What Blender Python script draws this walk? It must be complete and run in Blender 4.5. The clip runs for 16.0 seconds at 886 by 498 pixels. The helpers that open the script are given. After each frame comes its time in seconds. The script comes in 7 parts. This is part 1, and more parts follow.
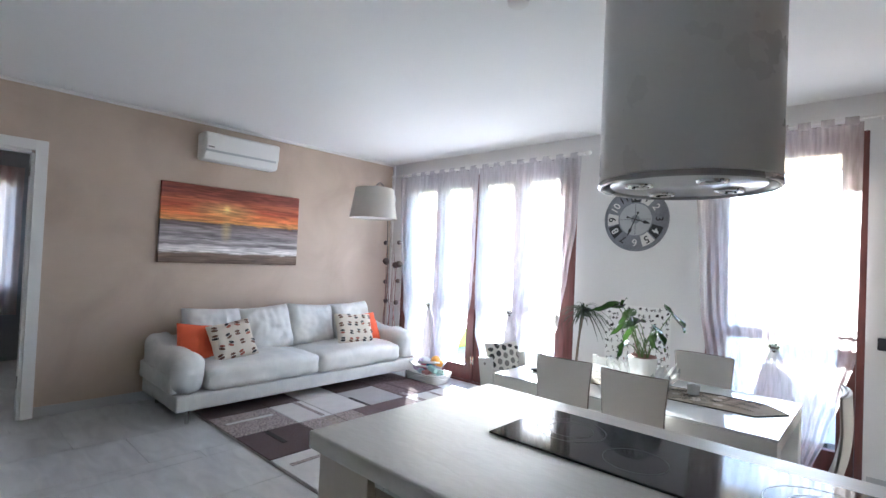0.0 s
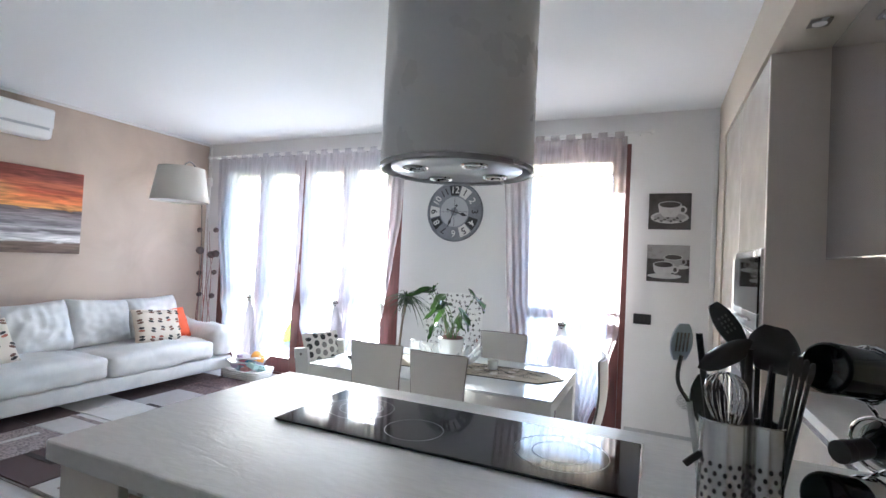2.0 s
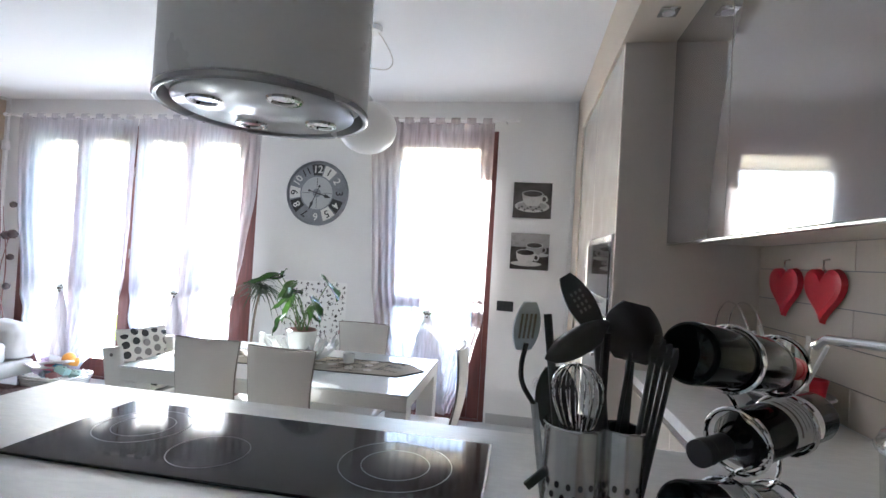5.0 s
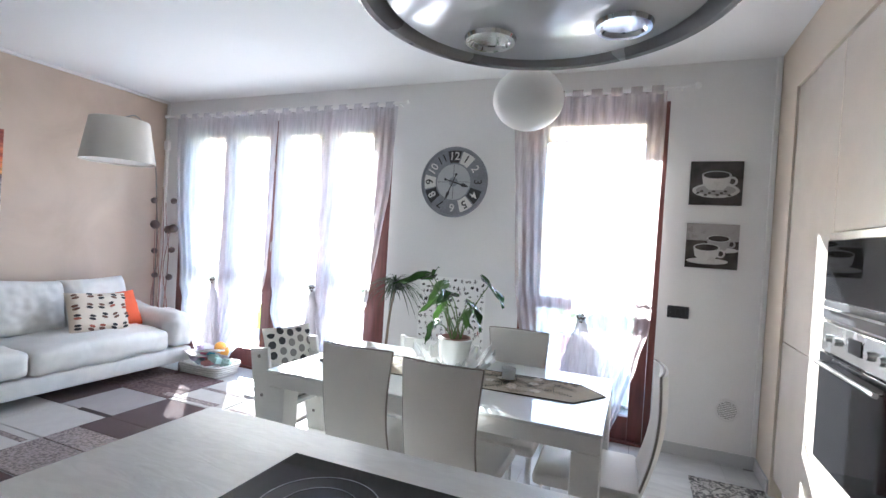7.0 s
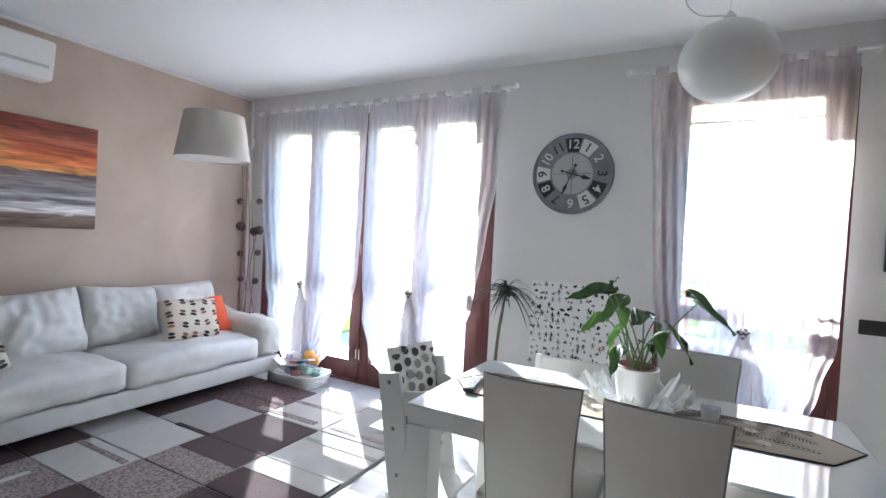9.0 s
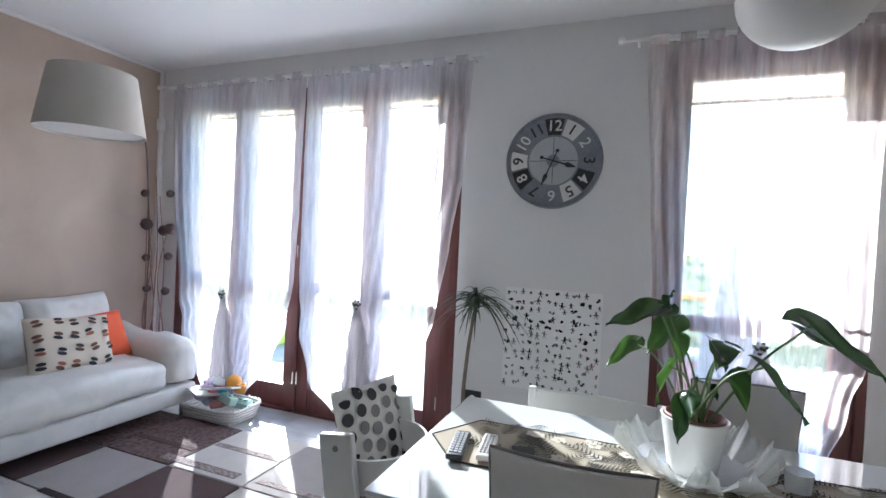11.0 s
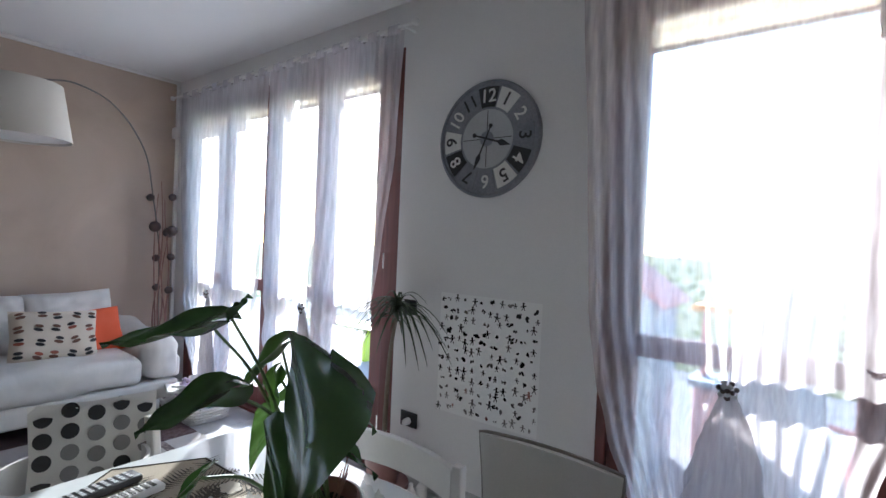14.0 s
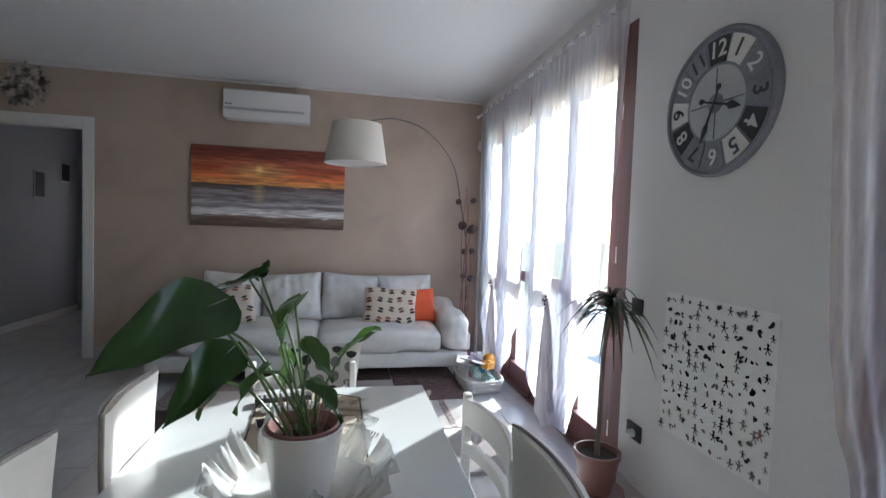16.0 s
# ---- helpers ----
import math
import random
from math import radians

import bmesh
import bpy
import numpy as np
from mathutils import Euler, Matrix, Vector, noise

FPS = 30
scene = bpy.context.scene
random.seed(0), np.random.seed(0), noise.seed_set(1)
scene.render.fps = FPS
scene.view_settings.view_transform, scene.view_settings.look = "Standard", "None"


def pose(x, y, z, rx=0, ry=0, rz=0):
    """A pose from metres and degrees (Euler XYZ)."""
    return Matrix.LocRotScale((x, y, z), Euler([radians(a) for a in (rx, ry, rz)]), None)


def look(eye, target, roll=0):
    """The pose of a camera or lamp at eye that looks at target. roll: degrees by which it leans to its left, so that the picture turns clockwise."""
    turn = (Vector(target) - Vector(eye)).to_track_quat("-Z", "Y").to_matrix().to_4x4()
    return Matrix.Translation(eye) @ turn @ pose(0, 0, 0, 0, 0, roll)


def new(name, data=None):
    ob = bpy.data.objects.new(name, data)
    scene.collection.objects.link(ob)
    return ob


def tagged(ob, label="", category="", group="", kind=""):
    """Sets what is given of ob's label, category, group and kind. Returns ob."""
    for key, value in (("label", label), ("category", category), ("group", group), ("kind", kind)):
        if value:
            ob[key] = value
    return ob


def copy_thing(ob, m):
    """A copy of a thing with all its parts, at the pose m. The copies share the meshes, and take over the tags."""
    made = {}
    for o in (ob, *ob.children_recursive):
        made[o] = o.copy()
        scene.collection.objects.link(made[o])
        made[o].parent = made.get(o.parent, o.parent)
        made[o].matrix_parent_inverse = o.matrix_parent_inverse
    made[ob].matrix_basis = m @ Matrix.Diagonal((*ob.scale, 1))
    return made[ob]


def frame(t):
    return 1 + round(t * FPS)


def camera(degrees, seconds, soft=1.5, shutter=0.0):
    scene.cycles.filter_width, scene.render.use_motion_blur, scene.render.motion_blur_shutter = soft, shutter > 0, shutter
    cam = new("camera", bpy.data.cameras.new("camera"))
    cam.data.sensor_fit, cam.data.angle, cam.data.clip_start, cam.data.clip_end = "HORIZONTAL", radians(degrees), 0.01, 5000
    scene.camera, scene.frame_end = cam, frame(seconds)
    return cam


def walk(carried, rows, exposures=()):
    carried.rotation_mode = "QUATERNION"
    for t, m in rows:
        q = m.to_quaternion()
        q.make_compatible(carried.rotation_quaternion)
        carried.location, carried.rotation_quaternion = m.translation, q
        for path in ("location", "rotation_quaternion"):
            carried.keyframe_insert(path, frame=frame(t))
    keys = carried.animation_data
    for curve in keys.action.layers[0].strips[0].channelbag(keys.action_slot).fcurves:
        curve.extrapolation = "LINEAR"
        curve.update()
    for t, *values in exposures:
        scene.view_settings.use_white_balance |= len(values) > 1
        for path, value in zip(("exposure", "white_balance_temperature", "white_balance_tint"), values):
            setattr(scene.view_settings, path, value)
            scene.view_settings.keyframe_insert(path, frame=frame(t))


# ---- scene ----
cam = camera(85.4, 16.0)
PATH = [
    (0, (0.919, 2.229, 1.427), (-0.437, 3.698, 1.47), 2.5),
    (0.5, (0.984, 2.326, 1.377), (-0.23, 3.914, 1.442), 2.5),
    (1, (1.002, 2.322, 1.385), (-0.065, 4.012, 1.442), 2.6),
    (1.5, (1.02, 2.305, 1.396), (0.087, 4.073, 1.444), 2.6),
    (2, (1.035, 2.314, 1.397), (0.227, 4.143, 1.441), 2.7),
    (2.5, (1.045, 2.327, 1.394), (0.368, 4.209, 1.437), 2.7),
    (3, (1.058, 2.341, 1.399), (0.516, 4.266, 1.438), 2.8),
    (3.5, (1.07, 2.358, 1.399), (0.651, 4.313, 1.437), 2.9),
    (5.8, (1.059, 2.735, 1.347), (0.741, 4.709, 1.376), 3.4),
    (6, (1.003, 2.773, 1.361), (0.64, 4.74, 1.381), 2.9),
    (6.5, (0.854, 2.872, 1.371), (0.277, 4.787, 1.364), 3.6),
    (7, (0.68, 2.934, 1.365), (-0.074, 4.786, 1.338), 3.5),
    (7.5, (0.515, 2.99, 1.366), (-0.331, 4.802, 1.332), 3.4),
    (8, (0.368, 3.052, 1.371), (-0.554, 4.826, 1.323), 3.3),
    (8.2, (0.311, 3.05, 1.373), (-0.635, 4.812, 1.322), 3.1),
    (10.3, (-0.271, 3.451, 1.338), (-1.163, 5.241, 1.314), 2.2),
    (10.5, (-0.299, 3.496, 1.337), (-1.141, 5.309, 1.308), 3.0),
    (11, (-0.292, 3.66, 1.344), (-1.022, 5.522, 1.314), 2.8),
    (11.5, (-0.247, 3.85, 1.328), (-0.814, 5.768, 1.316), 2.7),
    (12, (-0.15, 4.044, 1.308), (-0.59, 5.995, 1.306), 2.7),
    (12.5, (-0.011, 4.233, 1.303), (-0.395, 6.195, 1.309), 2.6),
    (13, (0.163, 4.362, 1.329), (-0.278, 6.313, 1.329), 2.5),
    (13.5, (0.372, 4.49, 1.303), (-0.481, 6.299, 1.327), 3.1),
    (14, (0.523, 4.592, 1.349), (-0.684, 6.187, 1.318), 2.5),
    (14.5, (0.669, 4.726, 1.335), (-0.851, 6.026, 1.297), 2.5),
    (15, (0.826, 4.839, 1.356), (-0.917, 5.818, 1.298), 2.3),
    (15.5, (0.906, 4.951, 1.355), (-0.97, 5.638, 1.276), 2.1),
    (16, (0.915, 5.18, 1.332), (-1.042, 5.583, 1.247), 2.0),
]
walk(cam, [(t, look(eye, target, roll)) for t, eye, target, roll in PATH], [(0, 3.62, 5500, 6), (3.5, 3.80, 5450, 6), (6, 3.68, 5500, 6), (8.2, 3.38, 5500, 6), (11, 2.84, 5450, 7), (12.5, 2.50, 5400, 8), (14, 2.27, 5500, 8), (16, 2.42, 5600, 6)])

# ---- daylight ----
SUN_AZ, SUN_EL = 43.0, 26.0          # degrees: towards -x from +y, and height
world = bpy.data.worlds.new("daylight")
scene.world = world
world.use_nodes = True
wn = world.node_tree
sky = wn.nodes.new("ShaderNodeTexSky")
sky.sky_type = "NISHITA"
sky.sun_disc = False
sky.sun_elevation, sky.sun_rotation = radians(SUN_EL), radians(-SUN_AZ)
wn.nodes["Background"].inputs[1].default_value = 0.15
wn.links.new(sky.outputs[0], wn.nodes["Background"].inputs[0])
sun_data = bpy.data.lights.new("sun", "SUN")
sun_data.energy, sun_data.angle, sun_data.color = 4.0, radians(0.6), (1.0, 0.95, 0.86)
sun = new("sun", sun_data)
sun_from = Vector((-math.sin(radians(SUN_AZ)) * math.cos(radians(SUN_EL)), math.cos(radians(SUN_AZ)) * math.cos(radians(SUN_EL)), math.sin(radians(SUN_EL))))
sun.matrix_basis = look(sun_from * 20, (0, 0, 0))


# ---- materials ----
def base_mat(name):
    m = bpy.data.materials.new(name)
    m.use_nodes = True
    return m, m.node_tree, m.node_tree.nodes["Principled BSDF"]


def node(nt, kind, **inputs):
    n = nt.nodes.new(kind)
    for k, v in inputs.items():
        n.inputs[k.replace("_", " ")].default_value = v
    return n


def mat(name, color, rough=0.5, metal=0.0, vary=0.06, scale=6.0, fine=90.0, bump=0.05, coat=0.0, dist=0.002, spec=0.5):
    """Paint, leather, metal and the like: colour with blotches and fine grain, and a little relief."""
    m, nt, b = base_mat(name)
    tc = nt.nodes.new("ShaderNodeTexCoord")
    n1 = node(nt, "ShaderNodeTexNoise", Scale=scale, Detail=4.0)
    n2 = node(nt, "ShaderNodeTexNoise", Scale=fine, Detail=3.0)
    for n in (n1, n2):
        nt.links.new(tc.outputs["Object"], n.inputs["Vector"])
    add = nt.nodes.new("ShaderNodeMath")
    add.operation = "ADD"
    nt.links.new(n1.outputs["Fac"], add.inputs[0])
    nt.links.new(n2.outputs["Fac"], add.inputs[1])
    rng = node(nt, "ShaderNodeMapRange", From_Min=0.6, From_Max=1.4, To_Min=1.0 - vary, To_Max=1.0 + vary)
    nt.links.new(add.outputs[0], rng.inputs["Value"])
    mul = nt.nodes.new("ShaderNodeVectorMath")
    mul.operation = "SCALE"
    mul.inputs[0].default_value = color
    nt.links.new(rng.outputs[0], mul.inputs["Scale"])
    nt.links.new(mul.outputs[0], b.inputs["Base Color"])
    rr = node(nt, "ShaderNodeMapRange", From_Min=0.3, From_Max=0.7, To_Min=max(0.0, rough - 0.06), To_Max=min(1.0, rough + 0.06))
    nt.links.new(n1.outputs["Fac"], rr.inputs["Value"])
    nt.links.new(rr.outputs[0], b.inputs["Roughness"])
    b.inputs["Metallic"].default_value = metal
    b.inputs["Coat Weight"].default_value = coat
    b.inputs["Coat Roughness"].default_value = 0.04
    b.inputs["Specular IOR Level"].default_value = spec
    if bump:
        bp = node(nt, "ShaderNodeBump", Strength=bump * 4, Distance=dist)
        nt.links.new(n2.outputs["Fac"], bp.inputs["Height"])
        nt.links.new(bp.outputs[0], b.inputs["Normal"])
    return m


def ramp_mat(name, stops, rough=0.5, tex="noise", scale=8.0, bump=0.1, detail=5.0, distort=0.0, stretch=(1, 1, 1), dist=0.003):
    """Colour from a ramp over a texture in object space."""
    m, nt, b = base_mat(name)
    tc = nt.nodes.new("ShaderNodeTexCoord")
    mp = nt.nodes.new("ShaderNodeMapping")
    mp.inputs["Scale"].default_value = stretch
    nt.links.new(tc.outputs["Object"], mp.inputs["Vector"])
    if tex == "noise":
        t = node(nt, "ShaderNodeTexNoise", Scale=scale, Detail=detail, Distortion=distort)
        out = t.outputs["Fac"]
    elif tex == "wave":
        t = node(nt, "ShaderNodeTexWave", Scale=scale, Detail=detail, Distortion=distort)
        out = t.outputs["Fac"]
    else:
        t = node(nt, "ShaderNodeTexVoronoi", Scale=scale)
        out = t.outputs["Distance"]
    nt.links.new(mp.outputs[0], t.inputs["Vector"])
    r = nt.nodes.new("ShaderNodeValToRGB")
    while len(r.color_ramp.elements) < len(stops):
        r.color_ramp.elements.new(0.5)
    for e, (p, c) in zip(r.color_ramp.elements, stops):
        e.position, e.color = p, (*c, 1)
    nt.links.new(out, r.inputs[0])
    nt.links.new(r.outputs[0], b.inputs["Base Color"])
    b.inputs["Roughness"].default_value = rough
    if bump:
        bp = node(nt, "ShaderNodeBump", Strength=bump, Distance=dist)
        nt.links.new(out, bp.inputs["Height"])
        nt.links.new(bp.outputs[0], b.inputs["Normal"])
    return m


def glass_mat(name, color=(1, 1, 1), rough=0.0):
    m, nt, b = base_mat(name)
    nt.nodes.remove(b)
    out = nt.nodes["Material Output"]
    tr = nt.nodes.new("ShaderNodeBsdfTransparent")
    tr.inputs[0].default_value = (*color, 1)
    gl = nt.nodes.new("ShaderNodeBsdfGlossy")
    gl.inputs["Roughness"].default_value = rough
    # thin pane: the same reflectance from both faces, about 4 % head on and rising at a glancing angle
    fr = node(nt, "ShaderNodeLayerWeight", Blend=0.5)
    steep = nt.nodes.new("ShaderNodeMath")
    steep.operation = "POWER"
    steep.inputs[1].default_value = 5.0
    nt.links.new(fr.outputs["Facing"], steep.inputs[0])
    rng = node(nt, "ShaderNodeMapRange", To_Min=0.04, To_Max=0.95)
    nt.links.new(steep.outputs[0], rng.inputs["Value"])
    mx = nt.nodes.new("ShaderNodeMixShader")
    nt.links.new(rng.outputs[0], mx.inputs[0])
    nt.links.new(tr.outputs[0], mx.inputs[1])
    nt.links.new(gl.outputs[0], mx.inputs[2])
    nt.links.new(mx.outputs[0], out.inputs[0])
    return m


def sheer_mat(name, color, clear=0.5, matt=0.3):
    """Thin woven voile: lets part of the light straight through and scatters the rest."""
    m, nt, b = base_mat(name)
    nt.nodes.remove(b)
    out = nt.nodes["Material Output"]
    tc = nt.nodes.new("ShaderNodeTexCoord")
    mp = nt.nodes.new("ShaderNodeMapping")
    mp.inputs["Scale"].default_value = (60, 60, 6)
    nt.links.new(tc.outputs["Object"], mp.inputs["Vector"])
    n = node(nt, "ShaderNodeTexNoise", Scale=1.0, Detail=4.0)
    nt.links.new(mp.outputs[0], n.inputs["Vector"])
    rng = node(nt, "ShaderNodeMapRange", From_Min=0.3, From_Max=0.7, To_Min=clear + 0.09, To_Max=clear - 0.09)
    nt.links.new(n.outputs["Fac"], rng.inputs["Value"])
    tr = nt.nodes.new("ShaderNodeBsdfTransparent")
    tl = nt.nodes.new("ShaderNodeBsdfTranslucent")
    df = nt.nodes.new("ShaderNodeBsdfDiffuse")
    for s in (tl, df):
        s.inputs[0].default_value = (*color, 1)
    m1 = nt.nodes.new("ShaderNodeMixShader")
    m1.inputs[0].default_value = matt
    nt.links.new(tl.outputs[0], m1.inputs[1])
    nt.links.new(df.outputs[0], m1.inputs[2])
    m2 = nt.nodes.new("ShaderNodeMixShader")
    nt.links.new(rng.outputs[0], m2.inputs[0])
    nt.links.new(m1.outputs[0], m2.inputs[1])
    nt.links.new(tr.outputs[0], m2.inputs[2])
    nt.links.new(m2.outputs[0], out.inputs[0])
    return m


def leaf_mat(name, c1, c2, rough=0.3, through_light=0.4):
    """Leaf: glossy face, and light that shines through its thin blade."""
    m = ramp_mat(name, [(0.3, c1), (0.7, c2)], rough, scale=14, bump=0.15)
    nt = m.node_tree
    b = nt.nodes["Principled BSDF"]
    tl = nt.nodes.new("ShaderNodeBsdfTranslucent")
    tl.inputs[0].default_value = (c2[0] * 1.6, c2[1] * 1.5, c2[2] * 1.1, 1)
    mx = nt.nodes.new("ShaderNodeMixShader")
    mx.inputs[0].default_value = through_light
    nt.links.new(b.outputs[0], mx.inputs[1])
    nt.links.new(tl.outputs[0], mx.inputs[2])
    nt.links.new(mx.outputs[0], nt.nodes["Material Output"].inputs[0])
    return m


M_CEIL = mat("ceiling_paint", (0.86, 0.86, 0.86), 0.9, vary=0.015, scale=1.2, fine=160, bump=0.02)
M_BEIGE = ramp_mat("trowelled_beige_plaster", [(0.25, (0.44, 0.345, 0.268)), (0.5, (0.53, 0.423, 0.335)), (0.75, (0.60, 0.488, 0.392))], 0.55, scale=1.6, detail=9, distort=0.7, bump=0.12)
M_WHITEWALL = mat("white_wall_paint", (0.80, 0.79, 0.78), 0.85, vary=0.03, scale=1.5, fine=140, bump=0.04)
M_WARMWALL = mat("warm_wall_paint", (0.66, 0.58, 0.475), 0.8, vary=0.03, scale=1.5, fine=140, bump=0.04)
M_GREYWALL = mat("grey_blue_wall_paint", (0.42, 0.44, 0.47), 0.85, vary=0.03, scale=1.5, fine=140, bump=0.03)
M_TRIM = mat("white_trim", (0.80, 0.79, 0.77), 0.45, vary=0.02, bump=0.01)
M_TILE = ramp_mat("pale_grey_porcelain", [(0.3, (0.42, 0.42, 0.42)), (0.55, (0.52, 0.52, 0.51)), (0.8, (0.60, 0.60, 0.59))], 0.28, scale=3.0, detail=8, distort=0.8, bump=0.03, stretch=(1, 3, 1))
M_GROUT = mat("grout", (0.26, 0.26, 0.26), 0.9)
M_SKIRT = mat("grey_skirting", (0.50, 0.50, 0.50), 0.4, vary=0.04)
M_MAHOG = ramp_mat("mahogany_frame", [(0.3, (0.095, 0.031, 0.028)), (0.7, (0.17, 0.054, 0.047))], 0.35, tex="noise", scale=5, stretch=(6, 6, 0.6), bump=0.05)
M_GLASS = glass_mat("window_glass")
M_SHEER = sheer_mat("lilac_white_voile", (0.84, 0.82, 0.86), 0.37)
# gathered tails: thicker layers, with their folds' shade put into a darker colour
M_SHEERD = sheer_mat("gathered_shaded_white_voile", (0.56, 0.54, 0.57), 0.08, 0.6)
M_SHUT = sheer_mat("cream_shutter_slat", (0.80, 0.74, 0.64), -0.14, 0.25)
M_BLIND = sheer_mat("cream_blind_cloth", (0.66, 0.58, 0.56), -0.14, 0.5)
# rose tail likewise, its colour greyed for the shade in the folds
M_SHEERQ = sheer_mat("gathered_shaded_rose_voile", (0.55, 0.52, 0.53), 0.34, 0.5)
M_SHEERP = sheer_mat("rose_taupe_voile", (0.75, 0.675, 0.665), 0.47)
M_LEATHER = ramp_mat("white_leather", [(0.3, (0.65, 0.65, 0.63)), (0.7, (0.75, 0.745, 0.715))], 0.36, scale=7, detail=8, bump=0.13, distort=0.9, dist=0.008)
M_CHAIR = mat("ivory_leather", (0.74, 0.71, 0.67), 0.42, vary=0.04, fine=220, bump=0.08)
M_PIPE = mat("dark_edge_piping", (0.26, 0.23, 0.205), 0.5)
M_METAL = mat("brushed_steel", (0.62, 0.62, 0.61), 0.24, 1.0, vary=0.05, bump=0.02)
M_CHROME = mat("chrome", (0.80, 0.80, 0.80), 0.07, 1.0, vary=0.02, bump=0)
M_HOOD = mat("white_hood_enamel", (0.80, 0.80, 0.80), 0.3, vary=0.015, bump=0.005)
M_TOP = ramp_mat("worktop_wavy_white", [(0.35, (0.68, 0.665, 0.64)), (0.65, (0.74, 0.725, 0.70))], 0.33, tex="noise", scale=16, detail=3, distort=1.6, bump=0.2, stretch=(0.7, 2.4, 1), dist=0.005)
M_RIM = mat("grey_metal_rim", (0.50, 0.50, 0.51), 0.25, 0.45, vary=0.04, bump=0)
M_FILTER = mat("satin_glass_panel", (0.76, 0.765, 0.78), 0.2, 0.12, vary=0.03, bump=0, coat=0.35)
M_CAB = mat("matt_taupe_front", (0.66, 0.595, 0.535), 0.4, vary=0.03, bump=0.01)
M_CABGLOSS = mat("gloss_taupe_lacquer", (0.18, 0.157, 0.146), 0.05, vary=0.02, bump=0, coat=1.0)
M_CABWHITE = mat("gloss_cream_front", (0.66, 0.595, 0.515), 0.2, vary=0.02, bump=0, coat=0.4)
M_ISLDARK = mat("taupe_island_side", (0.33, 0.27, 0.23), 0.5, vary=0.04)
M_BLACKGLASS = mat("black_ceramic_glass", (0.014, 0.014, 0.016), 0.06, vary=0.02, bump=0, coat=0.0, spec=0.3)
M_RING = mat("printed_grey_ring", (0.20, 0.20, 0.21), 0.4)
M_TABLE = mat("white_lacquer_glass", (0.74, 0.77, 0.76), 0.06, vary=0.015, bump=0, coat=0.6)
M_WOODW = mat("white_painted_wood", (0.74, 0.73, 0.70), 0.4, vary=0.03, bump=0.02)
M_SHADE = mat("ivory_lampshade_linen", (0.68, 0.64, 0.58), 0.85, vary=0.04, fine=260, bump=0.1)
M_BALL = mat("dark_wicker_ball", (0.09, 0.065, 0.06), 0.8, vary=0.3, fine=120, bump=0.3)
M_TWIG = mat("rose_brown_twig", (0.28, 0.15, 0.13), 0.8, vary=0.25, fine=90, bump=0.3)
M_BLACK = mat("black_plastic", (0.03, 0.03, 0.033), 0.46, vary=0.1)
M_ORANGE = mat("orange_cotton", (0.78, 0.13, 0.05), 0.85, vary=0.06, fine=300, bump=0.12)
M_CREAM = mat("cream_cotton", (0.66, 0.59, 0.49), 0.9, vary=0.05, fine=300, bump=0.12)
M_PADW = mat("white_pad_cotton", (0.74, 0.72, 0.67), 0.9, vary=0.05, fine=300, bump=0.12)
M_PRINT = mat("brown_print", (0.16, 0.085, 0.06), 0.9, vary=0.3, scale=40)
M_PRINTR = mat("red_brown_print", (0.36, 0.12, 0.08), 0.9, vary=0.3, scale=40)
M_GREEN = leaf_mat("glossy_leaf", (0.016, 0.042, 0.015), (0.040, 0.095, 0.028), 0.25, 0.16)
M_GREENL = leaf_mat("young_leaf", (0.030, 0.075, 0.020), (0.065, 0.14, 0.036), 0.3, 0.22)
M_DRAC = leaf_mat("dracaena_leaf", (0.022, 0.042, 0.024), (0.055, 0.085, 0.045), 0.4, 0.15)
M_HEDGE = leaf_mat("pale_hedge_leaf", (0.10, 0.15, 0.07), (0.20, 0.27, 0.14), 0.6, 0.3)
M_TOYRED = mat("faded_red_plastic", (0.58, 0.27, 0.26), 0.5, vary=0.08)
M_TOYBLUE = mat("faded_blue_plastic", (0.44, 0.53, 0.62), 0.5, vary=0.08)
M_STEM = mat("green_stem", (0.10, 0.17, 0.05), 0.5, vary=0.15)
M_TRUNK = mat("grey_brown_trunk", (0.20, 0.16, 0.12), 0.85, vary=0.25, fine=60, bump=0.3)
M_SOIL = mat("potting_soil", (0.035, 0.024, 0.018), 0.95, vary=0.4, fine=70, bump=0.5)
M_POTW = mat("white_ceramic", (0.80, 0.79, 0.77), 0.25, vary=0.02, bump=0.01)
M_POTB = mat("terracotta_plastic", (0.26, 0.13, 0.115), 0.5, vary=0.08)
M_PAPER = mat("white_paper", (0.88, 0.875, 0.86), 0.85, vary=0.02)
M_INK = mat("dark_ink", (0.03, 0.03, 0.032), 0.7)
M_INKG = mat("grey_ink", (0.22, 0.21, 0.20), 0.7)
M_INKR = mat("reddish_ink", (0.34, 0.16, 0.14), 0.7)
M_CLOCK = mat("aged_grey_zinc", (0.25, 0.26, 0.285), 0.55, 0.3, vary=0.28, scale=14, bump=0.06)
M_CLOCKL = mat("pale_grey_enamel", (0.48, 0.49, 0.50), 0.55, vary=0.10, scale=14)
M_CLOCKW = mat("chalk_white_enamel", (0.74, 0.73, 0.70), 0.6, vary=0.08, scale=14)
M_CLOCKD = mat("charcoal_enamel", (0.035, 0.035, 0.04), 0.5, vary=0.2, scale=14)
M_RED = mat("red_silicone", (0.62, 0.025, 0.045), 0.35, vary=0.05)
M_BOTTLE = mat("dark_green_bottle_glass", (0.006, 0.008, 0.007), 0.10, vary=0.02, bump=0, coat=0.0, spec=0.22)
M_WICKER = mat("white_wicker", (0.70, 0.69, 0.66), 0.7, vary=0.12, fine=60, bump=0.3)
M_BLUE = mat("light_blue_plastic", (0.08, 0.42, 0.62), 0.4)
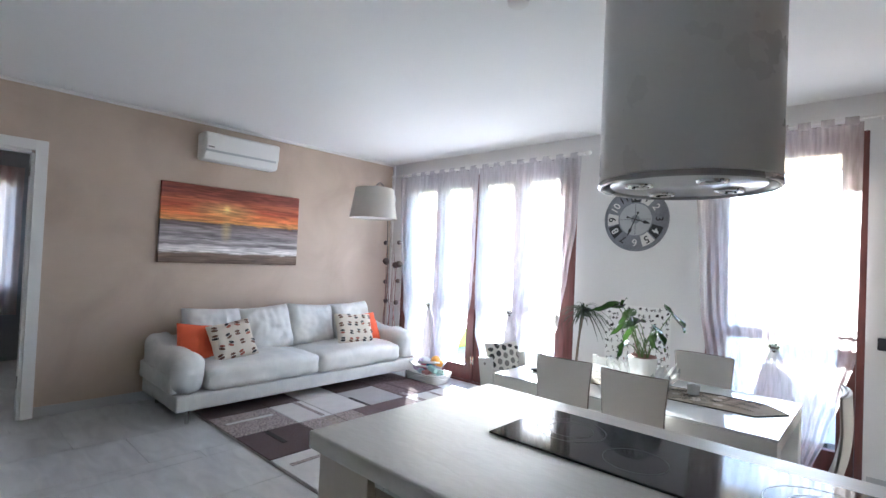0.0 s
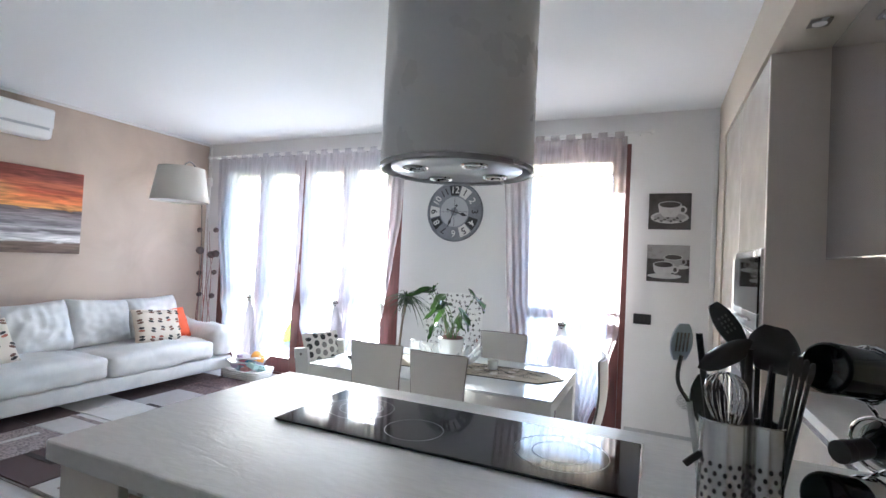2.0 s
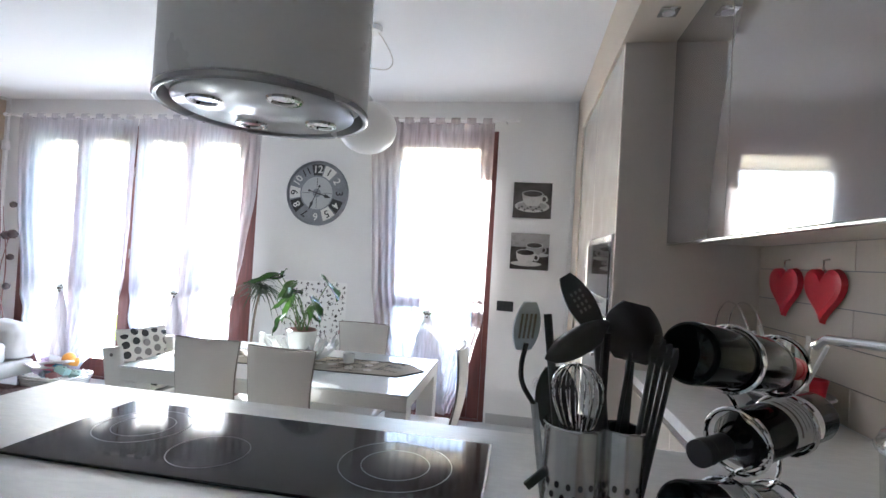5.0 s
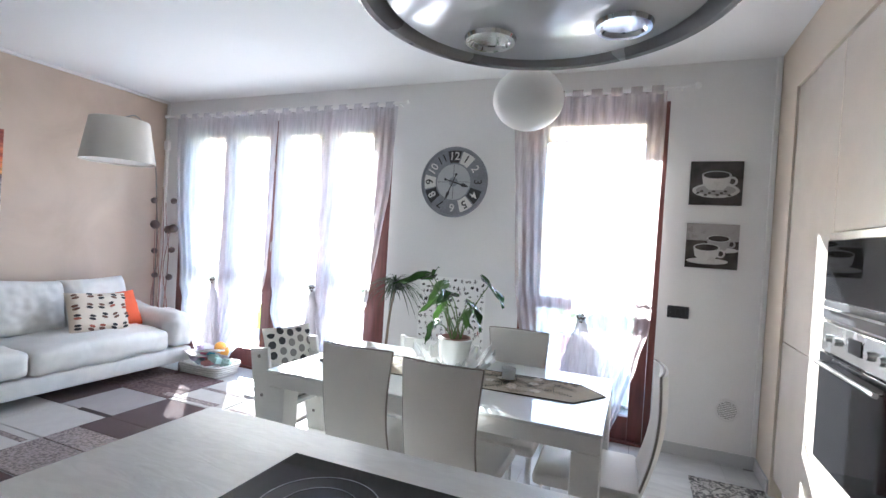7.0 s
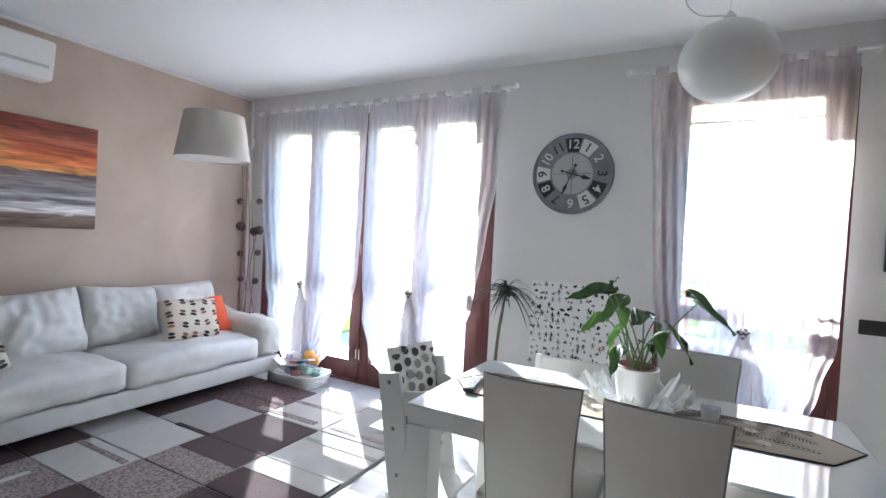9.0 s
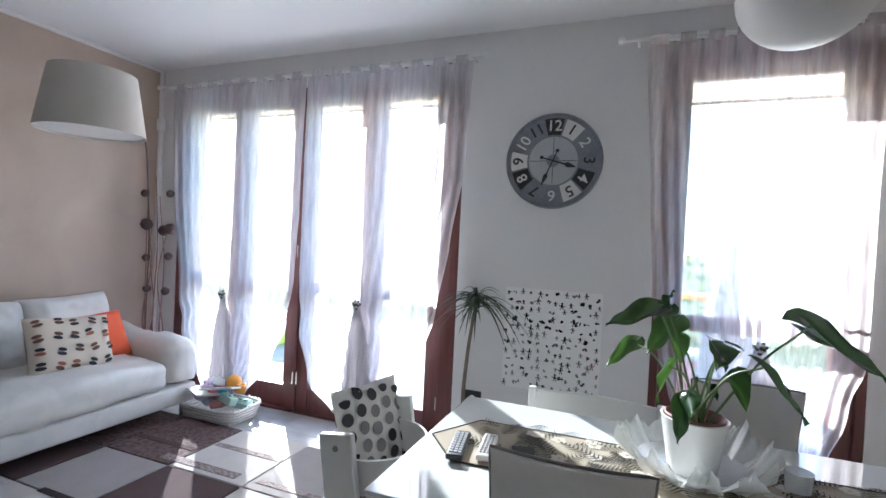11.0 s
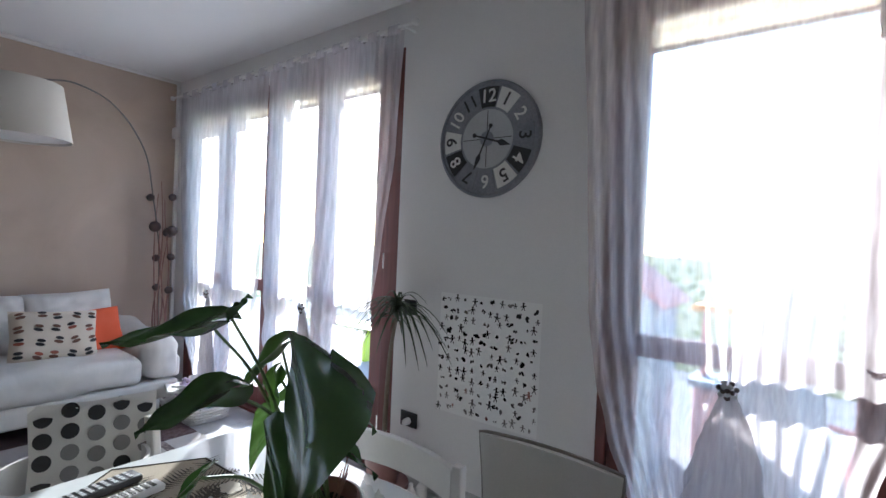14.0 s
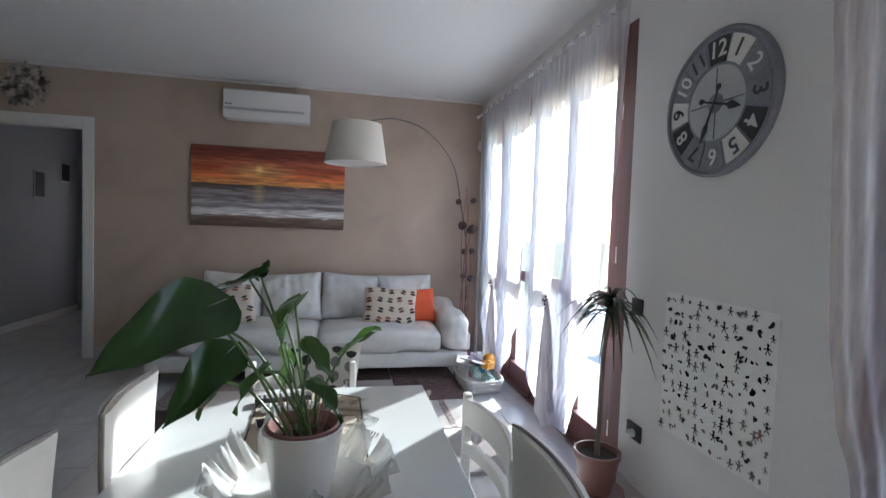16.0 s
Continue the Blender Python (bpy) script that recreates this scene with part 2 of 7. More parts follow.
M_PINK = mat("pink_plush", (0.72, 0.24, 0.34), 0.9, bump=0.3)
M_YELLOW = mat("orange_yellow_plastic", (0.85, 0.40, 0.06), 0.4)
M_MASK = ramp_mat("aged_silvered_papier_mache", [(0.40, (0.10, 0.075, 0.06)), (0.58, (0.62, 0.56, 0.50))], 0.45, scale=16, bump=0.3)
M_TURNER = mat("pale_blue_grey_plastic", (0.58, 0.64, 0.68), 0.4, vary=0.04)
M_COVER = ramp_mat("grey_blue_tarpaulin", [(0.3, (0.26, 0.32, 0.38)), (0.7, (0.36, 0.42, 0.48))], 0.7, scale=9, bump=0.3)
# white chosen for the unseen back wall so that it reflects light forward
M_BACKWALL = mat("bounce_white_paint", (0.82, 0.81, 0.79), 0.85, vary=0.02, scale=1.5, fine=140, bump=0.03)
M_ARM = mat("dark_satin_steel", (0.12, 0.115, 0.11), 0.4, 0.4, vary=0.05, bump=0)
M_ACRYL = glass_mat("clear_acrylic", (0.97, 0.98, 0.98), 0.05)
M_GLOBE = mat("opal_glass_globe", (0.82, 0.80, 0.78), 0.35, vary=0.01, bump=0.01)


# ---- mesh helpers ----
ORIGIN = {}


def finish(name, bm, material, smooth=True):
    bmesh.ops.recalc_face_normals(bm, faces=bm.faces)
    me = bpy.data.meshes.new(name)
    bm.to_mesh(me)
    bm.free()
    mats = material if isinstance(material, (list, tuple)) else [material]
    for k in mats:
        me.materials.append(k)
    if smooth:
        me.shade_smooth()
        me.set_sharp_from_angle(angle=radians(20 if len(me.polygons) < 120 else 38))
    return me


def thing(name, at, label, category, group=""):
    ob = tagged(new(name), label, category, group)
    ob.location = at
    ob.empty_display_size = 0.1
    ORIGIN[ob] = Vector(at)
    return ob


def part(name, bm, material, parent, label="", smooth=True):
    """One mesh under a thing or part; the bmesh is in world coordinates."""
    root = parent
    while root.parent:
        root = root.parent
    bmesh.ops.translate(bm, verts=bm.verts, vec=-ORIGIN[root])
    ob = new(name, finish(name, bm, material, smooth))
    ob.parent = parent
    if label:
        ob["label"] = label
    return ob


def solo(name, bm, material, label="", category="", group="", kind="", smooth=True):
    """A top-level thing of one mesh, with its origin at the middle of its base."""
    xs, ys, zs = zip(*[v.co for v in bm.verts])
    o = Vector(((min(xs) + max(xs)) / 2, (min(ys) + max(ys)) / 2, min(zs)))
    bmesh.ops.translate(bm, verts=bm.verts, vec=-o)
    ob = new(name, finish(name, bm, material, smooth))
    ob.location = o
    ORIGIN[ob] = o
    return tagged(ob, label, category, group, kind)


def setting(name, bm, material, label="", smooth=False):
    return solo(name, bm, material, label, "", "", "structure", smooth)


def box(x0, x1, y0, y1, z0, z1, bevel=0.0, bm=None, seg=2, mi=0):
    bm = bm or bmesh.new()
    r = bmesh.ops.create_cube(bm, size=1.0)
    vs = r["verts"]
    bmesh.ops.scale(bm, verts=vs, vec=(x1 - x0, y1 - y0, z1 - z0))
    bmesh.ops.translate(bm, verts=vs, vec=((x0 + x1) / 2, (y0 + y1) / 2, (z0 + z1) / 2))
    if mi:
        for f in {f for v in vs for f in v.link_faces}:
            f.material_index = mi
    if bevel:
        es = list({e for v in vs for e in v.link_edges})
        bmesh.ops.bevel(bm, geom=es, offset=bevel, segments=seg, profile=0.5, affect="EDGES")
    return bm


def lathe(profile, at=(0, 0, 0), n=28, bm=None, mi=0):
    """Turned solid: (radius, height) pairs from bottom to top."""
    bm = bm or bmesh.new()
    rings = []
    for r, z in profile:
        if r < 1e-5:
            rings.append([bm.verts.new((at[0], at[1], at[2] + z))])
        else:
            rings.append([bm.verts.new((at[0] + r * math.cos(2 * math.pi * k / n), at[1] + r * math.sin(2 * math.pi * k / n), at[2] + z)) for k in range(n)])
    for a, b in zip(rings, rings[1:]):
        for k in range(n):
            j = (k + 1) % n
            if len(a) == 1 and len(b) == 1:
                continue
            f = bm.faces.new([a[0], b[j], b[k]] if len(a) == 1 else [a[k], a[j], b[0]] if len(b) == 1 else [a[k], a[j], b[j], b[k]])
            f.material_index = mi
    return bm


def tube(pts, r, n=8, bm=None, r1=None, mi=0, flat=1.0):
    """Round bar along points; r1: radius at its end."""
    bm = bm or bmesh.new()
    pts = [Vector(p) for p in pts]
    up = Vector((0.13, 0.21, 1)).normalized()
    rings = []
    for i, p in enumerate(pts):
        d = (pts[min(i + 1, len(pts) - 1)] - pts[max(i - 1, 0)]).normalized()
        a = d.cross(up)
        if a.length < 0.05:
            a = d.cross(Vector((1, 0.1, 0)))
        a.normalize()
        b = d.cross(a)
        rr = r if r1 is None else r + (r1 - r) * i / (len(pts) - 1)
        rings.append([bm.verts.new(p + rr * (a * math.cos(2 * math.pi * k / n) + flat * b * math.sin(2 * math.pi * k / n))) for k in range(n)])
    for a, b in zip(rings, rings[1:]):
        for k in range(n):
            j = (k + 1) % n
            bm.faces.new([a[k], a[j], b[j], b[k]]).material_index = mi
    for e in (rings[0][::-1], rings[-1]):
        bm.faces.new(e).material_index = mi
    return bm


def smooth_path(pts, n=8):
    """Catmull-Rom through points."""
    p = [Vector(q) for q in pts]
    p = [2 * p[0] - p[1]] + p + [2 * p[-1] - p[-2]]
    out = []
    for i in range(1, len(p) - 2):
        for k in range(n):
            t = k / n
            out.append(0.5 * (2 * p[i] + (p[i + 1] - p[i - 1]) * t + (2 * p[i - 1] - 5 * p[i] + 4 * p[i + 1] - p[i + 2]) * t * t + (3 * p[i] - p[i - 1] - 3 * p[i + 1] + p[i + 2]) * t ** 3))
    out.append(p[-2])
    return out


def grid(fn, nu, nv, bm=None, mi=0, closed=False):
    """A sheet of nu x nv faces; fn(u, v) gives its points."""
    bm = bm or bmesh.new()
    vs = [[bm.verts.new(fn(u / nu, v / nv)) for u in range(nu + 1)] for v in range(nv + 1)]
    for v in range(nv):
        for u in range(nu):
            bm.faces.new([vs[v][u], vs[v][u + 1], vs[v + 1][u + 1], vs[v + 1][u]]).material_index = mi
    return bm


def turn(bm, m, verts=None):
    bmesh.ops.transform(bm, matrix=m, verts=verts or bm.verts)
    return bm


def cushion(w, h, t, m, seed=0, wrinkle=0.012, n=16, power=0.5, corner=0.0):
    """A stuffed cushion, w x h and t thick in its middle, lying in its own x-y plane, placed by m."""
    bm = bmesh.new()
    for side in (1, -1):
        def fn(u, v, side=side):
            a, b = 2 * u - 1, 2 * v - 1
            edge = max(0.0, (1 - a ** 4) * (1 - b ** 4)) ** power
            pull = 1 - 0.05 * (1 - abs(a * b)) * max(abs(a), abs(b)) ** 6
            p = Vector((a * w / 2 * pull, b * h / 2 * pull, 0))
            k = noise.noise(Vector((a * 2.2 + seed, b * 2.2, seed * 1.7))) + 0.5 * noise.noise(Vector((a * 5 + seed, b * 5, 4.1)))
            fold = abs(noise.noise(Vector((a * 3.1 + seed * 2, b * 1.3, 9.0)))) 
            p.z = side * (t / 2 * edge + wrinkle * (k - 1.2 * fold) * min(1.0, edge * 1.5))
            return p
        grid(fn, n, n, bm)
    bmesh.ops.remove_doubles(bm, verts=bm.verts, dist=0.0008)
    return turn(bm, m)


# ---- the large structure ----
XL, XR, YF, YB, H = -4.128, 1.482, 6.63, 0.0, 2.70      # left wall, cabinet front line, window wall, back wall, ceiling
XK = 2.10                                              # kitchen wall behind the cabinets
W1 = (-3.89, -1.345, 2.45)                              # wide window door: x from, x to, top
W2 = (-0.165, 0.825, 2.45)
DOOR = (1.945, 2.81, 2.16)                            # inner door: y from, y to, top

setting("floor", box(XL - 3.2, XK + 0.3, YB - 0.3, YF + 0.35, -0.12, -0.004), M_GROUT, "grey grout bed under pale porcelain floor tiles")
setting("ceiling", box(XL - 0.1, XK + 0.3, YB - 0.3, YF + 0.35, H, H + 0.15), M_CEIL, "smooth white painted ceiling")
bm = box(XL - 0.10, XL, YB - 0.3, DOOR[0], 0, H)
box(XL - 0.10, XL, DOOR[1], YF + 0.35, 0, H, bm=bm)
box(XL - 0.10, XL, DOOR[0], DOOR[1], DOOR[2], H, bm=bm)
setting("wall_west", bm, M_BEIGE, "beige trowelled plaster wall behind the sofa")
bm = box(XL, W1[0], YF, YF + 0.35, 0, H)
box(W1[1], W2[0], YF, YF + 0.35, 0, H, bm=bm)
box(W2[1], XK + 0.3, YF, YF + 0.35, 0, H, bm=bm)
box(W1[0], W1[1], YF, YF + 0.35, W1[2], H, bm=bm)
box(W2[0], W2[1], YF, YF + 0.35, W2[2], H, bm=bm)
setting("wall_north", bm, M_WHITEWALL, "off-white painted wall with two window doors")
# closes the room out of view; its white brightens the kitchen fronts
setting("wall_south", box(XL, XK, YB - 0.3, YB, 0, H), M_BACKWALL, "unseen wall behind the kitchen, white to bounce light")
setting("wall_east", box(XK, XK + 0.3, YB, YF, 0, H), M_WHITEWALL, "pale kitchen wall behind the counter")
setting("wall_nib", box(XR - 0.012, XK, 6.27, YF, 0, H), M_WARMWALL, "warm beige wall return beside the tall cupboards")
setting("soffit", box(XR - 0.012, XK, YB, 6.27, 2.392, H), M_WARMWALL, "lowered beige plaster soffit above the kitchen cupboards")

# the room beyond the inner door
bm = box(XL - 2.75, XL - 0.1, 1.35, 1.5, 0, H)
box(XL - 2.75, XL - 0.1, 3.55, 3.7, 0, H, bm=bm)
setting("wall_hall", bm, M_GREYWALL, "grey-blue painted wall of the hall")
bm = box(XL - 2.75, XL - 2.6, 1.5, 2.45, 0, H)
box(XL - 2.75, XL - 2.6, 3.0, 3.55, 0, H, bm=bm)
box(XL - 2.75, XL - 2.6, 2.45, 3.0, 2.2, H, bm=bm)
box(XL - 2.75, XL - 2.6, 2.45, 3.0, 0, 0.85, bm=bm)
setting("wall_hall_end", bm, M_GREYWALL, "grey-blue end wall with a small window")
setting("ceiling_hall", box(XL - 2.75, XL - 0.1, 1.35, 3.7, H, H + 0.15), M_CEIL, "white ceiling of the hall")
win = thing("window_3", (XL - 2.67, 2.72, 0.85), "small hall window with a pale curtain", "window")
win["kind"] = "structure"
bm = box(XL - 2.70, XL - 2.64, 2.45, 2.51, 0.85, 2.2, 0.004)
box(XL - 2.70, XL - 2.64, 2.94, 3.0, 0.85, 2.2, 0.004, bm=bm)
box(XL - 2.70, XL - 2.64, 2.51, 2.94, 0.85, 0.91, 0.004, bm=bm)
box(XL - 2.70, XL - 2.64, 2.51, 2.94, 2.14, 2.2, 0.004, bm=bm)
part("window_frame", bm, M_MAHOG, win)
pane = part("pane", box(XL - 2.672, XL - 2.668, 2.51, 2.94, 0.91, 2.14), M_GLASS, win, smooth=False)
pane.visible_shadow = False
solo("hall_curtain", grid(lambda u, v: (XL - 2.55 + 0.02 * math.sin(u * 40), 2.40 + 0.62 * u, 0.55 + 1.75 * v), 48, 4), M_BLIND, "thin rose curtain over the hall window", "curtain")

# inner door case
door = thing("door_1", (XL, 2.33, 0), "white painted door case without its leaf in view", "door")
door["kind"] = "structure"
for side in (0, 1):
    y0 = (DOOR[0] - 0.082, DOOR[1])[side]
    part("architrave", box(XL, XL + 0.018, y0, y0 + 0.082, 0, DOOR[2] + 0.085, 0.004), M_TRIM, door)
    y1 = (DOOR[0], DOOR[1] - 0.02)[side]
    part("jamb", box(XL - 0.10, XL - 0.001, y1, y1 + 0.02, 0, DOOR[2] - 0.02), M_TRIM, door)
part("head_casing", box(XL, XL + 0.018, DOOR[0], DOOR[1], DOOR[2], DOOR[2] + 0.085, 0.004), M_TRIM, door)
part("head_jamb", box(XL - 0.10, XL - 0.001, DOOR[0] + 0.02, DOOR[1] - 0.02, DOOR[2] - 0.02, DOOR[2]), M_TRIM, door)
for z in (0.25, 1.95):
    part("hinge", tube([(XL - 0.02, DOOR[1] - 0.022, z), (XL - 0.02, DOOR[1] - 0.022, z + 0.1)], 0.008), M_METAL, door)

# skirting and the white line under the ceiling
for name, b in (("baseboard_north", box(W1[1] + 0.02, W2[0] - 0.02, YF - 0.012, YF, 0, 0.085, 0.003)), ("baseboard_north_east", box(W2[1] + 0.02, XR - 0.02, YF - 0.012, YF, 0, 0.085, 0.003)),
                ("baseboard_west", box(XL, XL + 0.012, DOOR[1] + 0.085, YF - 0.02, 0, 0.085, 0.003)), ("baseboard_nib", box(XR - 0.026, XR - 0.013, 6.29, YF - 0.014, 0, 0.085, 0.003))):
    setting(name, b, M_SKIRT, "low grey tile skirting")
setting("trim_west", box(XL, XL + 0.03, YB, YF, H - 0.028, H - 0.001, 0.006), M_TRIM, "thin white trim line under the ceiling")
setting("trim_corner", box(XL + 0.001, XL + 0.035, YF - 0.03, YF - 0.001, 0, H - 0.024, 0.006), M_TRIM, "narrow white cable duct in the room corner")
setting("trim_corner_east", box(XR - 0.045, XR - 0.014, YF - 0.022, YF - 0.001, 0.09, H - 0.001, 0.006), M_TRIM, "narrow pale corner strip")


# ---- window doors ----
def window_leaf(root, x0, x1, y, top, hinge_side):
    s, d = 0.10, 0.058
    leaf = part("leaf", box(x0, x0 + s, y - d / 2, y + d / 2, 0.02, top, 0.006), M_MAHOG, root, "mahogany brown window leaf")
    part("stile", box(x1 - s, x1, y - d / 2, y + d / 2, 0.02, top, 0.006), M_MAHOG, leaf)
    for z0, z1 in ((0.02, 0.19), (0.915, 1.005), (top - 0.09, top)):
        part("rail", box(x0 + s, x1 - s, y - d / 2 + 0.002, y + d / 2 - 0.002, z0, z1, 0.006), M_MAHOG, leaf)
    for z0, z1 in ((0.19, 0.915), (1.005, top - 0.09)):
        p = part("pane", box(x0 + s, x1 - s, y - 0.003, y + 0.003, z0, z1), M_GLASS, leaf, smooth=False)
        p.visible_shadow = False
    hx = x0 + 0.004 if hinge_side < 0 else x1 - 0.004
    for z in (0.26, 1.22, 2.0):
        part("hinge", tube([(hx, y - 0.036, z - 0.045), (hx, y - 0.036, z + 0.045)], 0.007), M_METAL, leaf)


def window_case(root, x0, x1, top, posts, side=0.11):
    y = YF + 0.047
    for a, b in [(x0, x0 + side), (x1 - side, x1)] + posts:
        part("frame_post", box(a, b, y - 0.045, y + 0.045, 0, top, 0.005), M_MAHOG, root)
    xs = [x0 + side] + [q for p in posts for q in p] + [x1 - side]
    for a, b in zip(xs[::2], xs[1::2]):
        part("frame_head", box(a, b, y - 0.045, y + 0.045, top - 0.05, top, 0.005), M_MAHOG, root)
        part("threshold", box(a, b, y - 0.06, y + 0.2, 0, 0.02, 0.003), M_MAHOG, root)


w = thing("window_1", ((W1[0] + W1[1]) / 2, YF, 0), "wide four-leaf mahogany window door to the garden", "window door")
w["kind"] = "structure"
mid = -2.618
window_case(w, *W1, [(mid - 0.012, mid + 0.012)])
lx = [W1[0] + 0.11, (W1[0] + 0.11 + mid - 0.012) / 2, mid - 0.012]
rx = [mid + 0.012, (W1[1] - 0.11 + mid + 0.012) / 2, W1[1] - 0.11]
for q in (lx, rx):
    window_leaf(w, q[0] + 0.002, q[1] - 0.002, YF + 0.045, W1[2] - 0.052, -1)
    window_leaf(w, q[1] + 0.002, q[2] - 0.002, YF + 0.045, W1[2] - 0.052, 1)
w = thing("window_2", ((W2[0] + W2[1]) / 2, YF, 0), "single mahogany window door with its shutter raised", "window door")
w["kind"] = "structure"
window_case(w, *W2, [], 0.045)
window_leaf(w, W2[0] + 0.047, W2[1] - 0.047, YF + 0.045, W2[2] - 0.052, -1)
bm = tube([(0.735, YF + 0.03, 1.06), (0.735, YF - 0.02, 1.06), (0.62, YF - 0.02, 1.06)], 0.009)
part("handle", bm, M_METAL, w, "satin steel lever handle")
for k in range(4):
    part("shutter_slat", box(W2[0] + 0.03, W2[1] - 0.03, YF + 0.185, YF + 0.197, 2.235 + k * 0.056, 2.288 + k * 0.056, 0.004), M_SHUT, w, "cream roller shutter slat")
part("shutter_bar", box(W2[0] + 0.03, W2[1] - 0.03, YF + 0.18, YF + 0.20, 2.215, 2.233, 0.003), M_TRIM, w)
w1 = bpy.data.objects["window_1"]
for x0, x1 in ((W1[0] + 0.03, mid - 0.03), (mid + 0.03, W1[1] - 0.03)):
    for k in range(3):
        part("shutter_slat", box(x0, x1, YF + 0.185, YF + 0.197, 2.318 + k * 0.056, 2.371 + k * 0.056, 0.004), M_SHUT, w1, "cream roller shutter slat")
    part("shutter_bar", box(x0, x1, YF + 0.18, YF + 0.20, 2.298, 2.316, 0.003), M_TRIM, w1)


# ---- curtains ----
def along(table, z):
    """Straight interpolation in (z, x) pairs that run downwards."""
    if z >= table[0][0]:
        return table[0][1]
    for (za, xa), (zb, xb) in zip(table, table[1:]):
        if z >= zb:
            t = (za - z) / (za - zb)
            t = t * t * (3 - 2 * t) * 0.5 + t * 0.5
            return xa + (xb - xa) * t
    return table[-1][1]


def curtain_panel(root, left, right, knot, seed, material, y=YF - 0.10, top=2.49, hem=0.09, flare=0.12, drop=0.74, folds=15):
    """A voile panel on a rod, its edges sweeping in towards a knot, with a ruffled tail under it."""
    kx, kz = knot

    def fn(u, v):
        z = hem + (top - hem) * v
        xl, xr = along(left, z), along(right, z)
        s = xl + (xr - xl) * u
        near = math.exp(-((s - kx) / 0.16) ** 2)
        above = math.exp(-((z - kz) / (0.42 if z > kz else 0.16)) ** 2)
        x = s + (kx - s) * 0.55 * above * near
        x += 0.012 * noise.noise(Vector((u * 4 + seed, v * 3, 1.0)))
        ph = u * 2 * math.pi * folds + 2.2 * noise.noise(Vector((u * 3 + seed, v * 1.4, 7.0)))
        amp = 0.0055 + 0.006 * noise.noise(Vector((u * 5, seed, v * 2))) + 0.006 * (1 - v)
        crease = 0.0022 * noise.noise(Vector((u * 46 + seed, v * 30, 3.0))) + 0.003 * noise.noise(Vector((u * 18, v * 16 + seed, 5.0)))
        bow = 0.02 * math.sin(math.pi * v) * noise.noise(Vector((u * 2.2 + seed, v * 1.5, 11.0)))
        # swags that fan out from the knot
        fan = 0.0
        if z < kz + 0.1:
            ang = math.atan2(s - kx, kz + 0.12 - z)
            fan = 0.012 * math.sin(ang * 13 + seed) * min(1.0, (kz + 0.1 - z) / 0.25)
        yy = y + amp * math.sin(ph) + crease + bow + fan - 0.035 * above * math.exp(-((s - kx) / 0.09) ** 2)
        lift = 0.05 * noise.noise(Vector((u * 3 + seed, 2.0, 0.0))) * max(0.0, 1 - v * 5)
        return (x, yy, z + lift)

    part("panel", grid(fn, 170, 90), material, root)
    # tail cloth: denser layers, with fold shade carried by its colour
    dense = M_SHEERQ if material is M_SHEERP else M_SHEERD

    def tail(u, v):
        a = 2 * math.pi * u
        d = v ** 0.75
        r = 0.014 + flare * d * (1 - 0.25 * v) + (0.020 * math.sin(a * 5 + seed + 2.0 * d) + 0.010 * math.sin(a * 13 - 3 * d)) * d
        frill = 0.010 * math.sin(v * 38 + 3 * math.sin(a * 3 + seed)) * d * (0.4 + 0.6 * abs(math.cos(a)))
        wob = 0.04 * d * noise.noise(Vector((math.cos(a) * 2, math.sin(a) * 2 + seed, v * 3)))
        return (kx + (r + wob + frill) * math.cos(a) + 0.02 * d, y - 0.045 + 0.34 * r * math.sin(a), kz - 0.012 - (drop + 0.06 * math.sin(a * 2 + seed)) * v)
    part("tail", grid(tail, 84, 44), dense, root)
    flower = None
    for k in range(13):
        ring = 0 if k == 0 else 1 if k < 6 else 2
        a = 2 * math.pi * k / (5 if ring == 1 else 7) + ring
        r = (0.0, 0.015, 0.027)[ring]
        bm = bmesh.new()
        bmesh.ops.create_icosphere(bm, subdivisions=2, radius=0.0095)
        for q in bm.verts:
            q.co += 0.003 * noise.noise_vector(q.co * 60 + Vector((k, 0, 0)))
        turn(bm, pose(kx + r * math.cos(a), y - 0.072 + 0.006 * ring, kz + r * math.sin(a)) @ Matrix.Diagonal((1, 0.7, 1, 1)))
        if flower:
            part("bead", bm, (M_BALL, M_CLOCKL)[k % 2], flower)
        else:
            flower = part("rosette", bm, M_BALL, root, "small beaded flower clip")
    x0, x1 = left[0][1], right[0][1]
    n = 8
    for k in range(n):
        xx = x0 + (x1 - x0) * (k + 0.5) / n
        part("loop", grid(lambda a, b, xx=xx: (xx - 0.038 + 0.076 * b, y + 0.013 * math.sin(2 * math.pi * a), 2.503 + 0.030 * math.cos(2 * math.pi * a)), 14, 1), material, root)
    for k in range(n - 1):
        xx = x0 + (x1 - x0) * (k + 1) / n
        part("hook", tube([(xx - 0.008, y, 2.487), (xx, y - 0.002, 2.482), (xx + 0.008, y, 2.487)], 0.0035, 6), M_ARM, root, "small dark hook")


def rod(x0, x1, root):
    part("rod", tube([(x0, YF - 0.10, 2.515), (x1, YF - 0.10, 2.515)], 0.009, 10), M_TRIM, root, "slim white curtain rod")
    for x in (x0, x1):
        part("finial", lathe([(0.0, -0.022), (0.016, -0.014), (0.02, 0.0), (0.016, 0.014), (0.0, 0.022)], (x, YF - 0.10, 2.515), 14), M_TRIM, root)
    for x in (x0 + 0.09, x1 - 0.09):
        part("bracket", tube([(x, YF, 2.515), (x, YF - 0.10, 2.515)], 0.007), M_TRIM, root)


